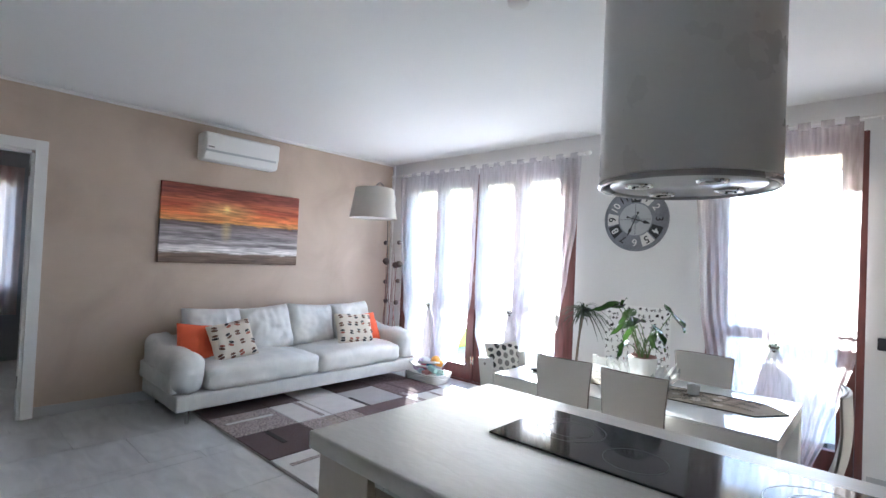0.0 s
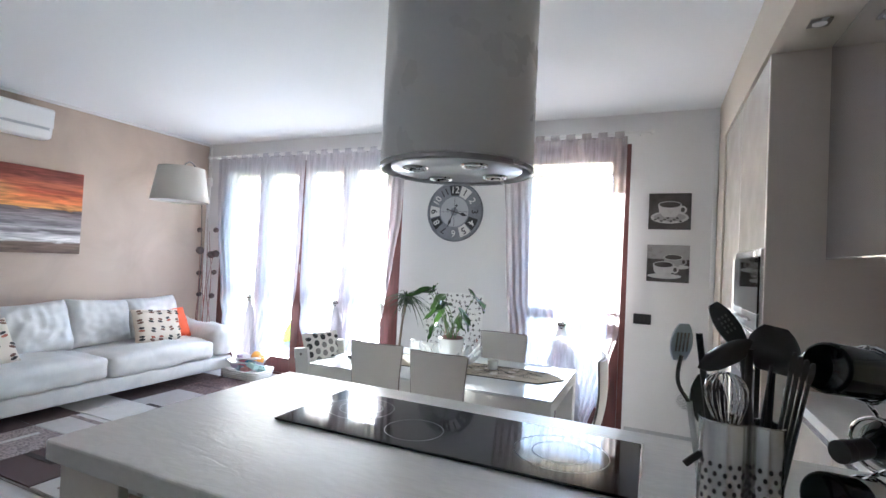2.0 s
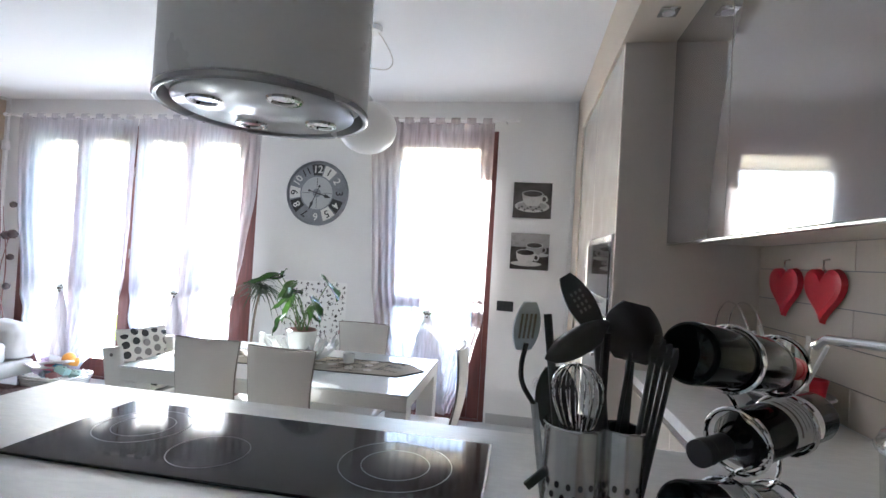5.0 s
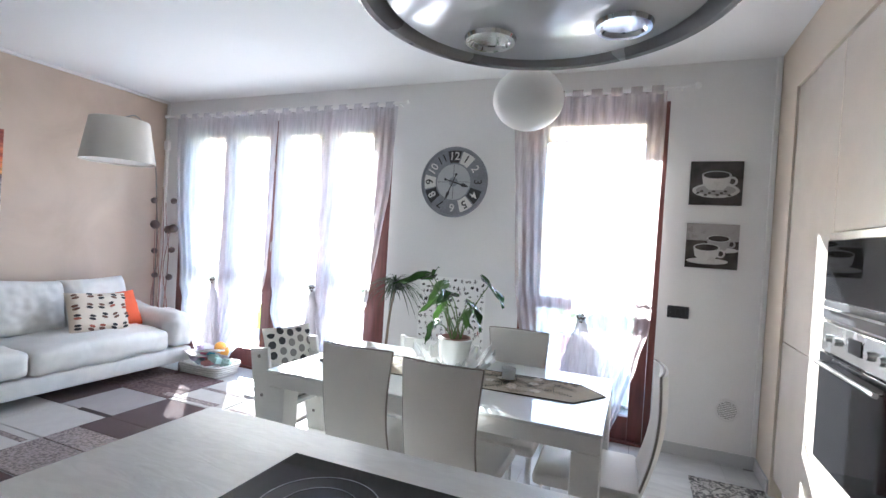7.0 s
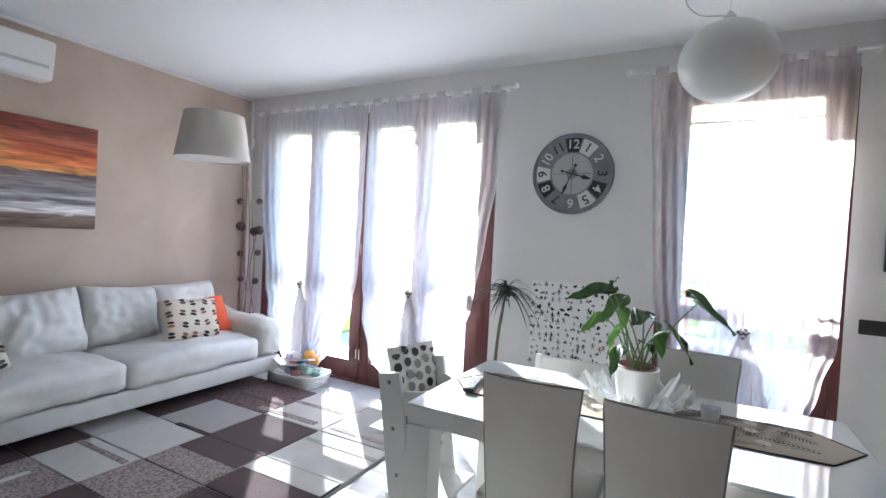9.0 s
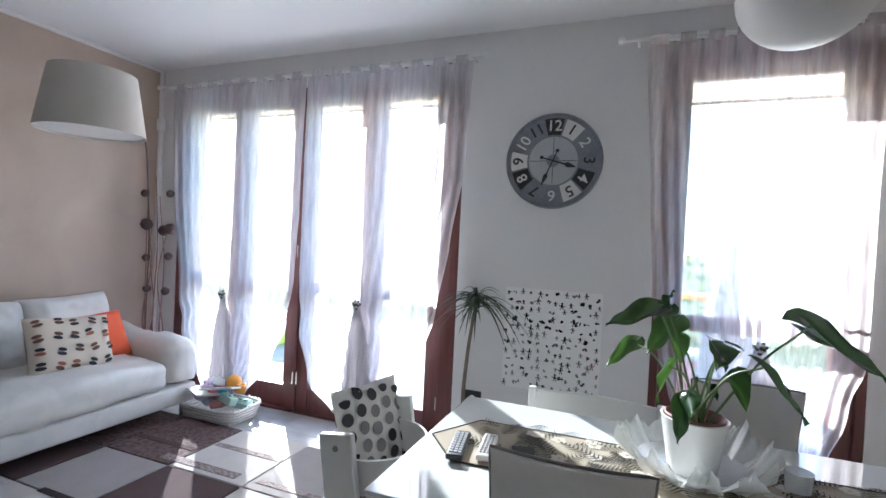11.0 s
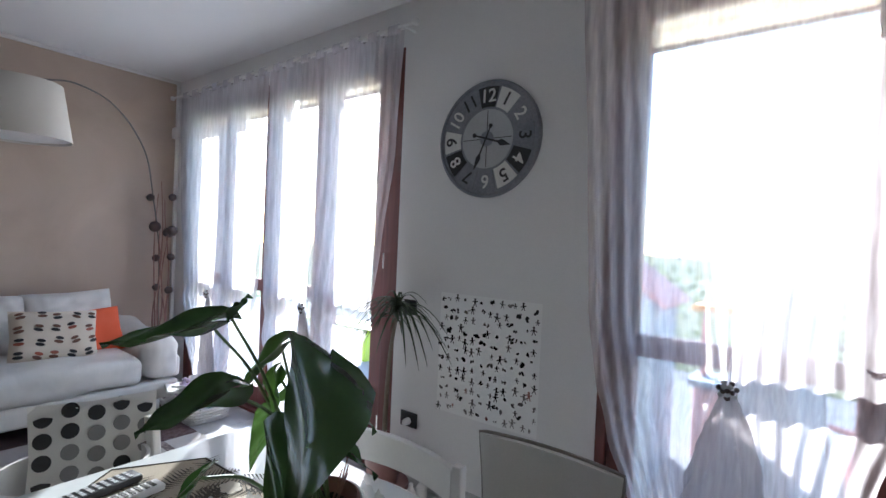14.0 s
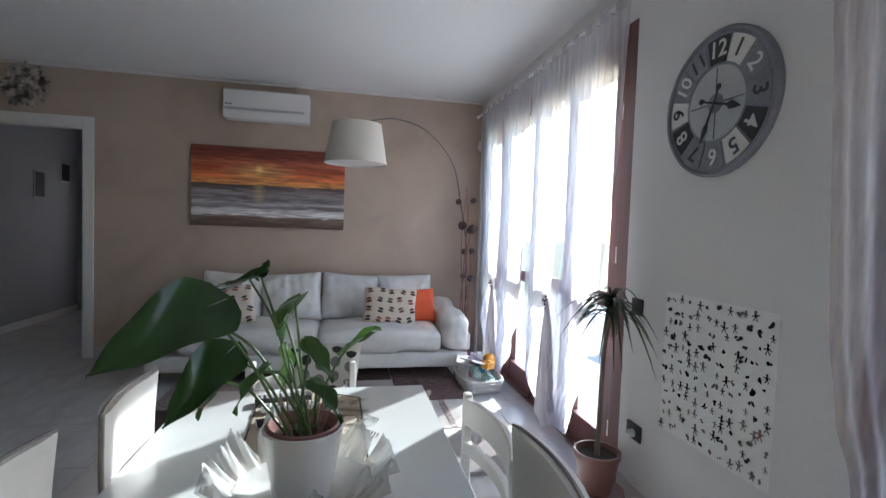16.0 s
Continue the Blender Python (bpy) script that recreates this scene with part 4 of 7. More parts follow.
# ---- ground and garden outside ----
setting("ground", box(-70, 70, YF + 0.36, 140, -0.30, -0.16), ramp_mat("lawn", [(0.3, (0.10, 0.13, 0.06)), (0.7, (0.20, 0.24, 0.12))], 0.95, scale=40, bump=0.5), "green lawn of the garden")
setting("patio", box(-9, 7, YF + 0.352, YF + 4.2, -0.159, -0.05, 0.01), ramp_mat("patio_concrete", [(0.3, (0.24, 0.255, 0.28)), (0.7, (0.31, 0.325, 0.35))], 0.9, scale=5), "pale grey paved terrace outside the window doors")


def hedge(x0, x1, y0, seed, h):
    rnd = random.Random(seed)
    verts, faces = [], []
    for k in range(2600):
        x = rnd.uniform(x0, x1)
        top = h * (0.85 + 0.22 * noise.noise(Vector((x * 0.7, seed, 0))))
        z, y = rnd.uniform(-0.15, top), y0 + rnd.uniform(-0.35, 0.35) * (1.0 - 0.3 * rnd.random())
        a, b, s = rnd.uniform(0, 6.28), rnd.uniform(-0.9, 0.9), rnd.uniform(0.05, 0.11)
        u = Vector((math.cos(a), math.sin(a) * 0.6, b)).normalized() * s
        v = u.cross(Vector((rnd.random(), rnd.random(), 0.4))).normalized() * s * 0.55
        c = Vector((x, y, z))
        i = len(verts)
        verts += [c - u, c + v, c + u, c - v]
        faces.append((i, i + 1, i + 2, i + 3))
    me = bpy.data.meshes.new("hedge")
    me.from_pydata(verts, [], faces)
    me.materials.append(M_HEDGE)
    ob = tagged(new("hedge", me), "green leafy garden hedge beyond the terrace", "hedge", "", "stuff")
    return ob


hedge(-12, 8, 13.2, 3, 1.5)

# playthings on the terrace
def garden_bench(at):
    b = thing("garden_bench", at, "lime green plastic bench on the terrace", "bench")
    lime = mat("lime_plastic", (0.45, 0.62, 0.06), 0.4)
    for k in range(3):
        part("slat", box(at[0] - 0.6, at[0] + 0.6, at[1] + k * 0.13, at[1] + k * 0.13 + 0.11, at[2] + 0.34, at[2] + 0.37, 0.006), lime, b)
    for x in (-0.5, 0.45):
        part("leg", box(at[0] + x, at[0] + x + 0.05, at[1], at[1] + 0.36, at[2], at[2] + 0.338, 0.006), lime, b)


garden_bench((-3.9, 8.4, -0.05))
toy = thing("toy_kitchen", (0.25, 8.35, -0.05), "red and blue plastic toy play stand outside", "toy")
part("base", box(-0.05, 0.55, 8.2, 8.5, -0.05, 0.45, 0.03), M_TOYRED, toy, "red plastic base")
part("counter", box(-0.08, 0.58, 8.17, 8.53, 0.452, 0.50, 0.015), M_TOYBLUE, toy, "blue counter")
for x in (-0.03, 0.49):
    part("post", box(x, x + 0.04, 8.33, 8.37, 0.502, 0.95, 0.008), M_TOYRED, toy)
part("canopy", box(-0.08, 0.58, 8.2, 8.5, 0.952, 1.0, 0.015), M_YELLOW, toy, "yellow canopy")
tr = thing("toy_tricycle", (0.75, 7.75, -0.05), "small red and white toy tricycle on the terrace", "toy")
for x, y, r in ((0.66, 7.65, 0.10), (0.84, 7.65, 0.10), (0.75, 8.0, 0.14)):
    part("wheel", turn(lathe([(0.03, -0.02), (r - 0.01, -0.022), (r, 0.0), (r - 0.01, 0.022), (0.03, 0.02)], (0, 0, 0), 24), pose(x, y, r - 0.05, 0, 90, 0)), M_POTW, tr)
part("frame", tube(smooth_path([(0.75, 7.64, 0.06), (0.75, 7.75, 0.20), (0.75, 7.95, 0.30), (0.75, 7.99, 0.10)]), 0.022), M_TOYRED, tr)
part("handlebar", tube([(0.60, 7.93, 0.45), (0.75, 7.95, 0.42), (0.90, 7.93, 0.45)], 0.014), M_TOYRED, tr)
part("stem", tube([(0.75, 7.95, 0.28), (0.75, 7.95, 0.42)], 0.014), M_TOYRED, tr)

def toy_playhouse(x0, x1, y0, y1):
    """Plastic children's house with a pitched roof, door and window openings, added for shade."""
    z0 = -0.05
    ph = thing("toy_playhouse", ((x0 + x1) / 2, (y0 + y1) / 2, z0), "faded plastic playhouse with a red roof, added to shade the window", "playhouse")
    xm, eave, ridge = (x0 + x1) / 2, 1.06, 1.42
    for y in (y0, y1 - 0.04):
        bm = bmesh.new()
        pts = [(x0, z0), (x1, z0), (x1, eave), (xm, ridge - 0.03), (x0, eave)]
        a = [bm.verts.new((x, y, z)) for x, z in pts]
        b = [bm.verts.new((x, y + 0.04, z)) for x, z in pts]
        bm.faces.new(a), bm.faces.new(b[::-1])
        for q in range(5):
            bm.faces.new([a[q], b[q], b[(q + 1) % 5], a[(q + 1) % 5]])
        part("gable_wall", bm, M_TOYBLUE, ph, smooth=False)
    for x in (x0, x1 - 0.04):
        part("side_wall", box(x, x + 0.04, y0 + 0.042, y1 - 0.042, z0, eave - 0.03, 0.008), M_TOYBLUE, ph)
    for sg in (-1, 1):
        L = math.hypot((x1 - x0) / 2 + 0.06, ridge - eave + 0.05)
        m = pose(xm, (y0 + y1) / 2, ridge, 0, math.degrees(math.atan2(ridge - eave, (x1 - x0) / 2)) * sg, 0)
        part("roof_panel", turn(box(0.0 if sg > 0 else -L, L if sg > 0 else 0.0, -(y1 - y0) / 2 - 0.05, (y1 - y0) / 2 + 0.05, 0.0, 0.03, 0.008), m), M_TOYRED, ph, "red plastic roof")
    part("door", box(xm - 0.02, xm + 0.34, y0 - 0.022, y0 - 0.002, z0 + 0.03, 0.86, 0.01), M_CREAM, ph, "cream plastic door")
    part("shutter", box(xm - 0.34, xm - 0.10, y0 - 0.018, y0 - 0.002, 0.52, 0.84, 0.008), M_TOYRED, ph, "red window shutter")


# made-up house, set where it keeps sun off the lower part of window_2
toy_playhouse(-1.12, -0.16, 7.55, 8.15)
# a covered garden grill on the terrace
gr = thing("covered_grill", (0.42, 7.62, -0.05), "garden grill under a grey-blue tarpaulin cover", "grill")
part("cover", grid(lambda u, v: (0.42 + (0.25 - 0.15 * v ** 1.6 + 0.018 * math.sin(u * 56) * (1 - v)) * math.cos(2 * math.pi * u) + 0.015 * noise.noise(Vector((u * 6, v * 4, 1))), 7.62 + (0.22 - 0.13 * v ** 1.6 + 0.018 * math.sin(u * 56) * (1 - v)) * math.sin(2 * math.pi * u), 0.02 + 1.38 * v), 72, 18), M_COVER, gr)
part("top", lathe([(0.105, 0.0), (0.09, 0.03), (0.04, 0.05), (0.0, 0.055)], (0.42, 7.62, 1.39), 30), M_COVER, gr)
for sx in (-0.14, 0.14):
    part("foot", box(0.42 + sx - 0.02, 0.42 + sx + 0.02, 7.50, 7.74, -0.05, 0.06, 0.005), M_BLACK, gr)

# ---- on the west wall ----
def sunset_mat():
    m, nt, b = base_mat("sunset_canvas_print")
    tc = nt.nodes.new("ShaderNodeTexCoord")
    sep = nt.nodes.new("ShaderNodeSeparateXYZ")
    nt.links.new(tc.outputs["Generated"], sep.inputs[0])
    mp = nt.nodes.new("ShaderNodeMapping")
    mp.inputs["Scale"].default_value = (1, 3.0, 14)
    nt.links.new(tc.outputs["Generated"], mp.inputs["Vector"])
    n = node(nt, "ShaderNodeTexNoise", Scale=1.6, Detail=7.0, Distortion=1.2)
    nt.links.new(mp.outputs[0], n.inputs["Vector"])
    wob = nt.nodes.new("ShaderNodeMath")
    wob.operation = "MULTIPLY_ADD"
    wob.inputs[1].default_value = 0.10
    nt.links.new(n.outputs["Fac"], wob.inputs[0])
    nt.links.new(sep.outputs["Z"], wob.inputs[2])
    r = nt.nodes.new("ShaderNodeValToRGB")
    stops = [(0.0, (0.13, 0.085, 0.06)), (0.20, (0.21, 0.15, 0.115)), (0.235, (0.86, 0.83, 0.81)), (0.29, (0.66, 0.62, 0.62)), (0.33, (0.22, 0.19, 0.20)), (0.37, (0.52, 0.48, 0.48)), (0.42, (0.22, 0.20, 0.21)),
             (0.50, (0.32, 0.28, 0.28)), (0.57, (0.22, 0.17, 0.17)), (0.605, (0.16, 0.11, 0.10)), (0.62, (0.72, 0.32, 0.10)), (0.72, (0.74, 0.21, 0.065)), (0.80, (0.46, 0.09, 0.04)), (0.88, (0.52, 0.14, 0.065)), (0.96, (0.24, 0.06, 0.04))]
    while len(r.color_ramp.elements) < len(stops):
        r.color_ramp.elements.new(0.5)
    for e, (p, c) in zip(r.color_ramp.elements, stops):
        e.position, e.color = max(0.0, p - 0.03), (*c, 1)
    nt.links.new(wob.outputs[0], r.inputs[0])
    # the printed low sun, and its track on the water
    col = r.outputs[0]
    for at, size, reach, most in (((0.5, 0.43, 0.69), (0, 1.1, 2.2), 0.30, 0.5), ((0.5, 0.43, 0.72), (0, 3.6, 2.0), 0.13, 1.0), ((0.5, 0.43, 0.44), (0, 6.0, 1.5), 0.28, 0.4)):
        diff = nt.nodes.new("ShaderNodeVectorMath")
        diff.operation = "SUBTRACT"
        diff.inputs[1].default_value = at
        nt.links.new(tc.outputs["Generated"], diff.inputs[0])
        sc = nt.nodes.new("ShaderNodeVectorMath")
        sc.operation = "MULTIPLY"
        sc.inputs[1].default_value = size
        nt.links.new(diff.outputs[0], sc.inputs[0])
        ln = nt.nodes.new("ShaderNodeVectorMath")
        ln.operation = "LENGTH"
        nt.links.new(sc.outputs[0], ln.inputs[0])
        g = node(nt, "ShaderNodeMapRange", From_Min=0.02, From_Max=reach, To_Min=most, To_Max=0.0)
        nt.links.new(ln.outputs["Value"], g.inputs["Value"])
        mx = nt.nodes.new("ShaderNodeMix")
        mx.data_type = "RGBA"
        nt.links.new(g.outputs[0], mx.inputs["Factor"])
        nt.links.new(col, mx.inputs["A"])
        mx.inputs["B"].default_value = (0.92, 0.66, 0.24, 1)
        col = mx.outputs["Result"]
    # cloud bars and ripples
    mp2 = nt.nodes.new("ShaderNodeMapping")
    mp2.inputs["Scale"].default_value = (1, 5.0, 34)
    nt.links.new(tc.outputs["Generated"], mp2.inputs["Vector"])
    n2 = node(nt, "ShaderNodeTexNoise", Scale=1.0, Detail=9.0, Distortion=0.8)
    nt.links.new(mp2.outputs[0], n2.inputs["Vector"])
    st = node(nt, "ShaderNodeMapRange", From_Min=0.32, From_Max=0.68, To_Min=0.55, To_Max=1.4)
    nt.links.new(n2.outputs["Fac"], st.inputs["Value"])
    ml = nt.nodes.new("ShaderNodeVectorMath")
    ml.operation = "SCALE"
    nt.links.new(mx.outputs["Result"], ml.inputs[0])
    nt.links.new(st.outputs[0], ml.inputs["Scale"])
    nt.links.new(ml.outputs[0], b.inputs["Base Color"])
    b.inputs["Roughness"].default_value = 0.7
    return m


pic = thing("canvas_picture", (XL, 4.43, 1.28), "wide canvas print of an orange sunset over the sea", "picture")
part("canvas", box(XL + 0.001, XL + 0.035, 3.728, 5.167, 1.284, 2.058, 0.003), sunset_mat(), pic)
ac = thing("air_conditioner", (XL, 4.41, 2.30), "white wall-mounted split air conditioner", "air conditioner")
bm = box(XL + 0.001, XL + 0.20, 4.032, 4.816, 2.305, 2.575, 0.025, seg=3)
for v in bm.verts:
    if v.co.x > XL + 0.1 and v.co.z < 2.42:
        v.co.x -= 0.05 * (2.42 - v.co.z) / 0.12
part("housing", bm, M_TRIM, ac)
part("front_panel", box(XL + 0.2005, XL + 0.208, 4.05, 4.798, 2.40, 2.556, 0.003), M_TRIM, ac)
part("louvre", turn(box(-0.004, 0.004, 4.04, 4.78, -0.035, 0.035, 0.002), pose(XL + 0.185, 0, 2.345, 0, 24, 0)), M_TRIM, ac)
part("outlet_slot", turn(box(-0.003, 0.003, 4.05, 4.77, -0.012, 0.012), pose(XL + 0.196, 0, 2.392, 0, 10, 0)), M_CLOCKL, ac, "grey air slot")
part("badge", box(XL + 0.2085, XL + 0.2095, 4.06, 4.12, 2.42, 2.432), M_INKG, ac, smooth=False)
bm = lathe([(0.0, 0.06), (0.05, 0.055), (0.085, 0.03), (0.10, 0.0), (0.0, 0.0)], (0, 0, 0), 28)
rnd = random.Random(4)
for k in range(26):
    a = 2 * math.pi * k / 26
    L = rnd.uniform(0.17, 0.215)
    w2 = 0.022
    e1, e2 = Vector((math.cos(a), math.sin(a), 0)), Vector((-math.sin(a), math.cos(a), 0))
    p = [e1 * 0.085 - e2 * w2, e1 * (L * 0.7) - e2 * w2 * 1.2, e1 * L, e1 * (L * 0.7) + e2 * w2 * 1.2, e1 * 0.085 + e2 * w2]
    lo = [bm.verts.new(q + Vector((0, 0, 0.002))) for q in p]
    hi = [bm.verts.new(q + Vector((0, 0, 0.03 + 0.02 * rnd.random()))) for q in p]
    bm.faces.new(lo[::-1]), bm.faces.new(hi)
    for i in range(5):
        bm.faces.new([lo[i], lo[(i + 1) % 5], hi[(i + 1) % 5], hi[i]])
box(-0.012, 0.012, -0.03, 0.03, 0.05, 0.085, 0.008, bm=bm)
solo("wall_mask", turn(bm, pose(XL + 0.001, 2.34, 2.485, 90, 0, 90)), M_MASK, "aged silvery-brown sun-shaped wall mask above the door", "wall ornament")
sn = thing("alarm_sensor", (XL + 0.06, YF - 0.05, 2.17), "small white alarm sensor in the room corner", "sensor")
part("housing", box(XL + 0.036, XL + 0.10, YF - 0.075, YF - 0.032, 2.17, 2.27, 0.012, seg=3), M_TRIM, sn)
part("lens", box(XL + 0.05, XL + 0.09, YF - 0.080, YF - 0.0755, 2.20, 2.23, 0.002), M_GLOBE, sn)

# hall pictures
for x, z, w2, h2 in ((-5.85, 1.70, 0.09, 0.15), (-6.40, 1.90, 0.09, 0.11)):
    f = thing("hall_picture", (x, 1.5, z - h2), "small dark print in a pale frame on the hall wall", "picture", "hall pictures")
    part("frame", box(x - w2 - 0.02, x + w2 + 0.02, 1.501, 1.52, z - h2 - 0.02, z + h2 + 0.02, 0.004), M_CLOCKL, f)
    part("print", box(x - w2, x + w2, 1.5205, 1.523, z - h2, z + h2), M_CLOCKD, f, smooth=False)
setting("baseboard_hall", box(XL - 2.6, XL - 0.1, 1.501, 1.513, 0, 0.085, 0.003), M_TRIM, "white skirting in the hall")

# ---- on the north wall ----
CX, CZ, CR = -0.761, 1.866, 0.290
YC = YF - 0.001


def disc(r0, r1, y0, y1, n=64):
    return turn(lathe([(r0, 0.0), (r1, 0.0), (r1, y0 - y1), (r0, y0 - y1), (r0, 0.0)] if r0 > 0 else [(0, 0), (r1, 0), (r1, y0 - y1), (0, y0 - y1)], (0, 0, 0), n), pose(CX, y0, CZ, 90, 0, 0))


ck = thing("wall_clock", (CX, YF, CZ - CR), "large round grey industrial wall clock with mixed plates", "clock")
part("case", disc(0, CR - 0.004, YC, YC - 0.018), M_CLOCK, ck)
part("rim", turn(lathe([(CR - 0.018, 0.0), (CR, 0.0), (CR, 0.02), (CR - 0.006, 0.028), (CR - 0.016, 0.026), (CR - 0.018, 0.018)], (0, 0, 0), 72), pose(CX, YC, CZ, 90, 0, 0)), M_CLOCK, ck, "zinc rim")
part("dial_centre", disc(0, 0.146, YC - 0.0185, YC - 0.0205), M_CLOCKL, ck, "pale centre of the dial")
part("hub_plate", disc(0, 0.038, YC - 0.021, YC - 0.024), M_CLOCK, ck)
part("dial_line", box(CX - 0.14, CX + 0.14, YC - 0.0222, YC - 0.0206, CZ - 0.0016, CZ + 0.0016), M_CLOCKD, ck, smooth=False)
part("dial_line", box(CX - 0.0016, CX + 0.0016, YC - 0.0222, YC - 0.0206, CZ - 0.14, CZ + 0.14), M_CLOCKD, ck, smooth=False)
PLATES = {12: M_CLOCKD, 1: M_CLOCKW, 4: M_CLOCKD, 5: M_CLOCKW, 8: M_CLOCKD, 9: M_CLOCKW, 2: M_CLOCK, 3: M_CLOCK, 6: M_CLOCK, 7: M_CLOCK, 10: M_CLOCK, 11: M_CLOCK}
NUM = {12: M_CLOCKW, 1: M_CLOCKD, 2: M_CLOCKW, 3: M_CLOCKD, 4: M_CLOCKW, 5: M_CLOCKD, 6: M_CLOCKW, 7: M_CLOCKD, 8: M_CLOCKW, 9: M_CLOCKD, 10: M_CLOCKW, 11: M_CLOCKD}


def on_clock(r, deg, y):
    a = radians(deg)
    return Vector((CX + r * math.sin(a), y, CZ + r * math.cos(a)))


def text_mesh(word, size, m, extrude=0.0008):
    cu = bpy.data.curves.new("numeral", "FONT")
    cu.body, cu.size, cu.extrude, cu.align_x, cu.align_y, cu.offset = word, size, extrude, "CENTER", "CENTER", size * 0.012
    tmp = bpy.data.objects.new("numeral", cu)
    scene.collection.objects.link(tmp)
    bpy.context.view_layer.update()
    me = bpy.data.meshes.new_from_object(tmp.evaluated_get(bpy.context.evaluated_depsgraph_get()))
    bpy.data.objects.remove(tmp)
    bm = bmesh.new()
    bm.from_mesh(me)
    bpy.data.meshes.remove(me)
    return turn(bm, m)


for hr in range(1, 13):
    a0, a1 = hr * 30 - 13.5, hr * 30 + 13.5
    bm = bmesh.new()
    rings = []
    for y in (YC - 0.0186, YC - 0.0216):
        ring = [bm.verts.new(on_clock(0.158, a0 + (a1 - a0) * k / 6, y)) for k in range(7)] + [bm.verts.new(on_clock(0.258, a1 + (a0 - a1) * k / 6, y)) for k in range(7)]
        rings.append(ring)
    for k in range(14):
        bm.faces.new([rings[0][k], rings[0][(k + 1) % 14], rings[1][(k + 1) % 14], rings[1][k]])
    bm.faces.new(rings[1]), bm.faces.new(rings[0][::-1])
    pl = part("plate", bm, PLATES[hr], ck, smooth=False)
    p = on_clock(0.209, hr * 30, YC - 0.0226)
    bm = text_mesh(str(hr), 0.092, Matrix.Translation(p) @ pose(0, 0, 0, 90, 0, 0) @ pose(0, 0, 0, 0, 0, -hr * 30 + (180 if hr in () else 0)))
    part("numeral", bm, NUM[hr], pl, smooth=False)
for deg, L, wd, tail in ((106.5, 0.145, 0.011, 0.07), (203.0, 0.165, 0.009, 0.065)):
    d, s = on_clock(1, deg, 0) - Vector((CX, 0, CZ)), on_clock(1, deg + 90, 0) - Vector((CX, 0, CZ))
    d.y = s.y = 0
    c0 = Vector((CX, YC - 0.030, CZ))
    bm = bmesh.new()
    out = [(-tail, 0.35), (0.5 * L, 0.45), (0.62 * L, 1.5), (0.72 * L, 1.2), (L, 0.08)]
    pts = [c0 + d * a + s * b * wd for a, b in out] + [c0 + d * a - s * b * wd for a, b in out[::-1]]
    f = bm.faces.new([bm.verts.new(q) for q in pts])
    e = bmesh.ops.extrude_face_region(bm, geom=[f])
    bmesh.ops.translate(bm, verts=[q for q in e["geom"] if isinstance(q, bmesh.types.BMVert)], vec=(0, -0.002, 0))
    turn(lathe([(0, 0), (0.011, 0), (0.011, 0.003), (0, 0.003)], (0, 0, 0), 16, bm), Matrix.Translation(c0 - d * tail) @ pose(0, 0, 0, 90, 0, 0), [v for v in bm.verts if v.co.length < 0.05])
    part("pointer", bm, M_CLOCKD, ck, "black clock pointer", smooth=False)

poster = thing("drawing_poster", (-0.72, YF, 0.45), "white paper poster covered in small dark drawings", "poster")
PX0, PX1, PZ0, PZ1 = -1.014, -0.430, 0.457, 1.082
part("sheet", grid(lambda u, v: (PX0 + (PX1 - PX0) * u, YF - 0.003 - 0.004 * abs(noise.noise(Vector((u * 3, v * 3, 2)))), PZ0 + (PZ1 - PZ0) * v), 12, 12), M_PAPER, poster)
rnd = random.Random(11)
inks = {id(M_INK): bmesh.new(), id(M_INKG): bmesh.new(), id(M_INKR): bmesh.new()}
for j in range(12):
    for i in range(12):
        x = PX0 + 0.030 + (i + rnd.uniform(-0.35, 0.35)) * 0.0475
        z = PZ1 - 0.032 - (j + rnd.uniform(-0.25, 0.25)) * 0.051
        ink = rnd.choice([M_INK] * (5 if j < 5 else 3) + [M_INKG] * (1 if j < 5 else 3) + ([M_INKR] if j > 7 else [M_INK]))
        bm = inks[id(ink)]
        s = rnd.uniform(0.011, 0.0195)
        kind = rnd.random()
        y = YF - 0.0085
        c0 = Vector((x, y, z))
        def blob(cx, cz, rx, rz, rot=0.0, n=9):
            vs = []
            for k in range(n):
                th = 2 * math.pi * k / n
                q = rnd.uniform(0.85, 1.1)
                dx, dz = rx * q * math.cos(th), rz * q * math.sin(th)
                vs.append(bm.verts.new(c0 + Vector((cx + dx * math.cos(rot) - dz * math.sin(rot), 0, cz + dx * math.sin(rot) + dz * math.cos(rot)))))
            bm.faces.new(vs[::-1])
        if kind < 0.4:
            blob(0, s * 0.9, s * 0.35, s * 0.35)
            blob(0, s * 0.1, s * 0.35, s * 0.6)
            for sg in (-1, 1):
                blob(sg * s * 0.6, s * rnd.uniform(-0.1, 0.5), s * 0.5, s * 0.14, sg * rnd.uniform(-0.7, 0.7))
                blob(sg * s * 0.35, -s * 0.75, s * 0.14, s * 0.5, sg * rnd.uniform(0.1, 0.6))
        else:
            for q in range(rnd.randint(2, 4)):
                blob(rnd.uniform(-1, 1) * s * 0.7, rnd.uniform(-1, 1) * s * 0.5, s * rnd.uniform(0.3, 0.8), s * rnd.uniform(0.2, 0.6), rnd.uniform(0, 3))
for nm, ink in (("black_ink", M_INK), ("grey_ink", M_INKG), ("red_ink", M_INKR)):
    ob = part(nm, inks[id(ink)], ink, poster, smooth=False)
    ob["kind"] = "stuff"


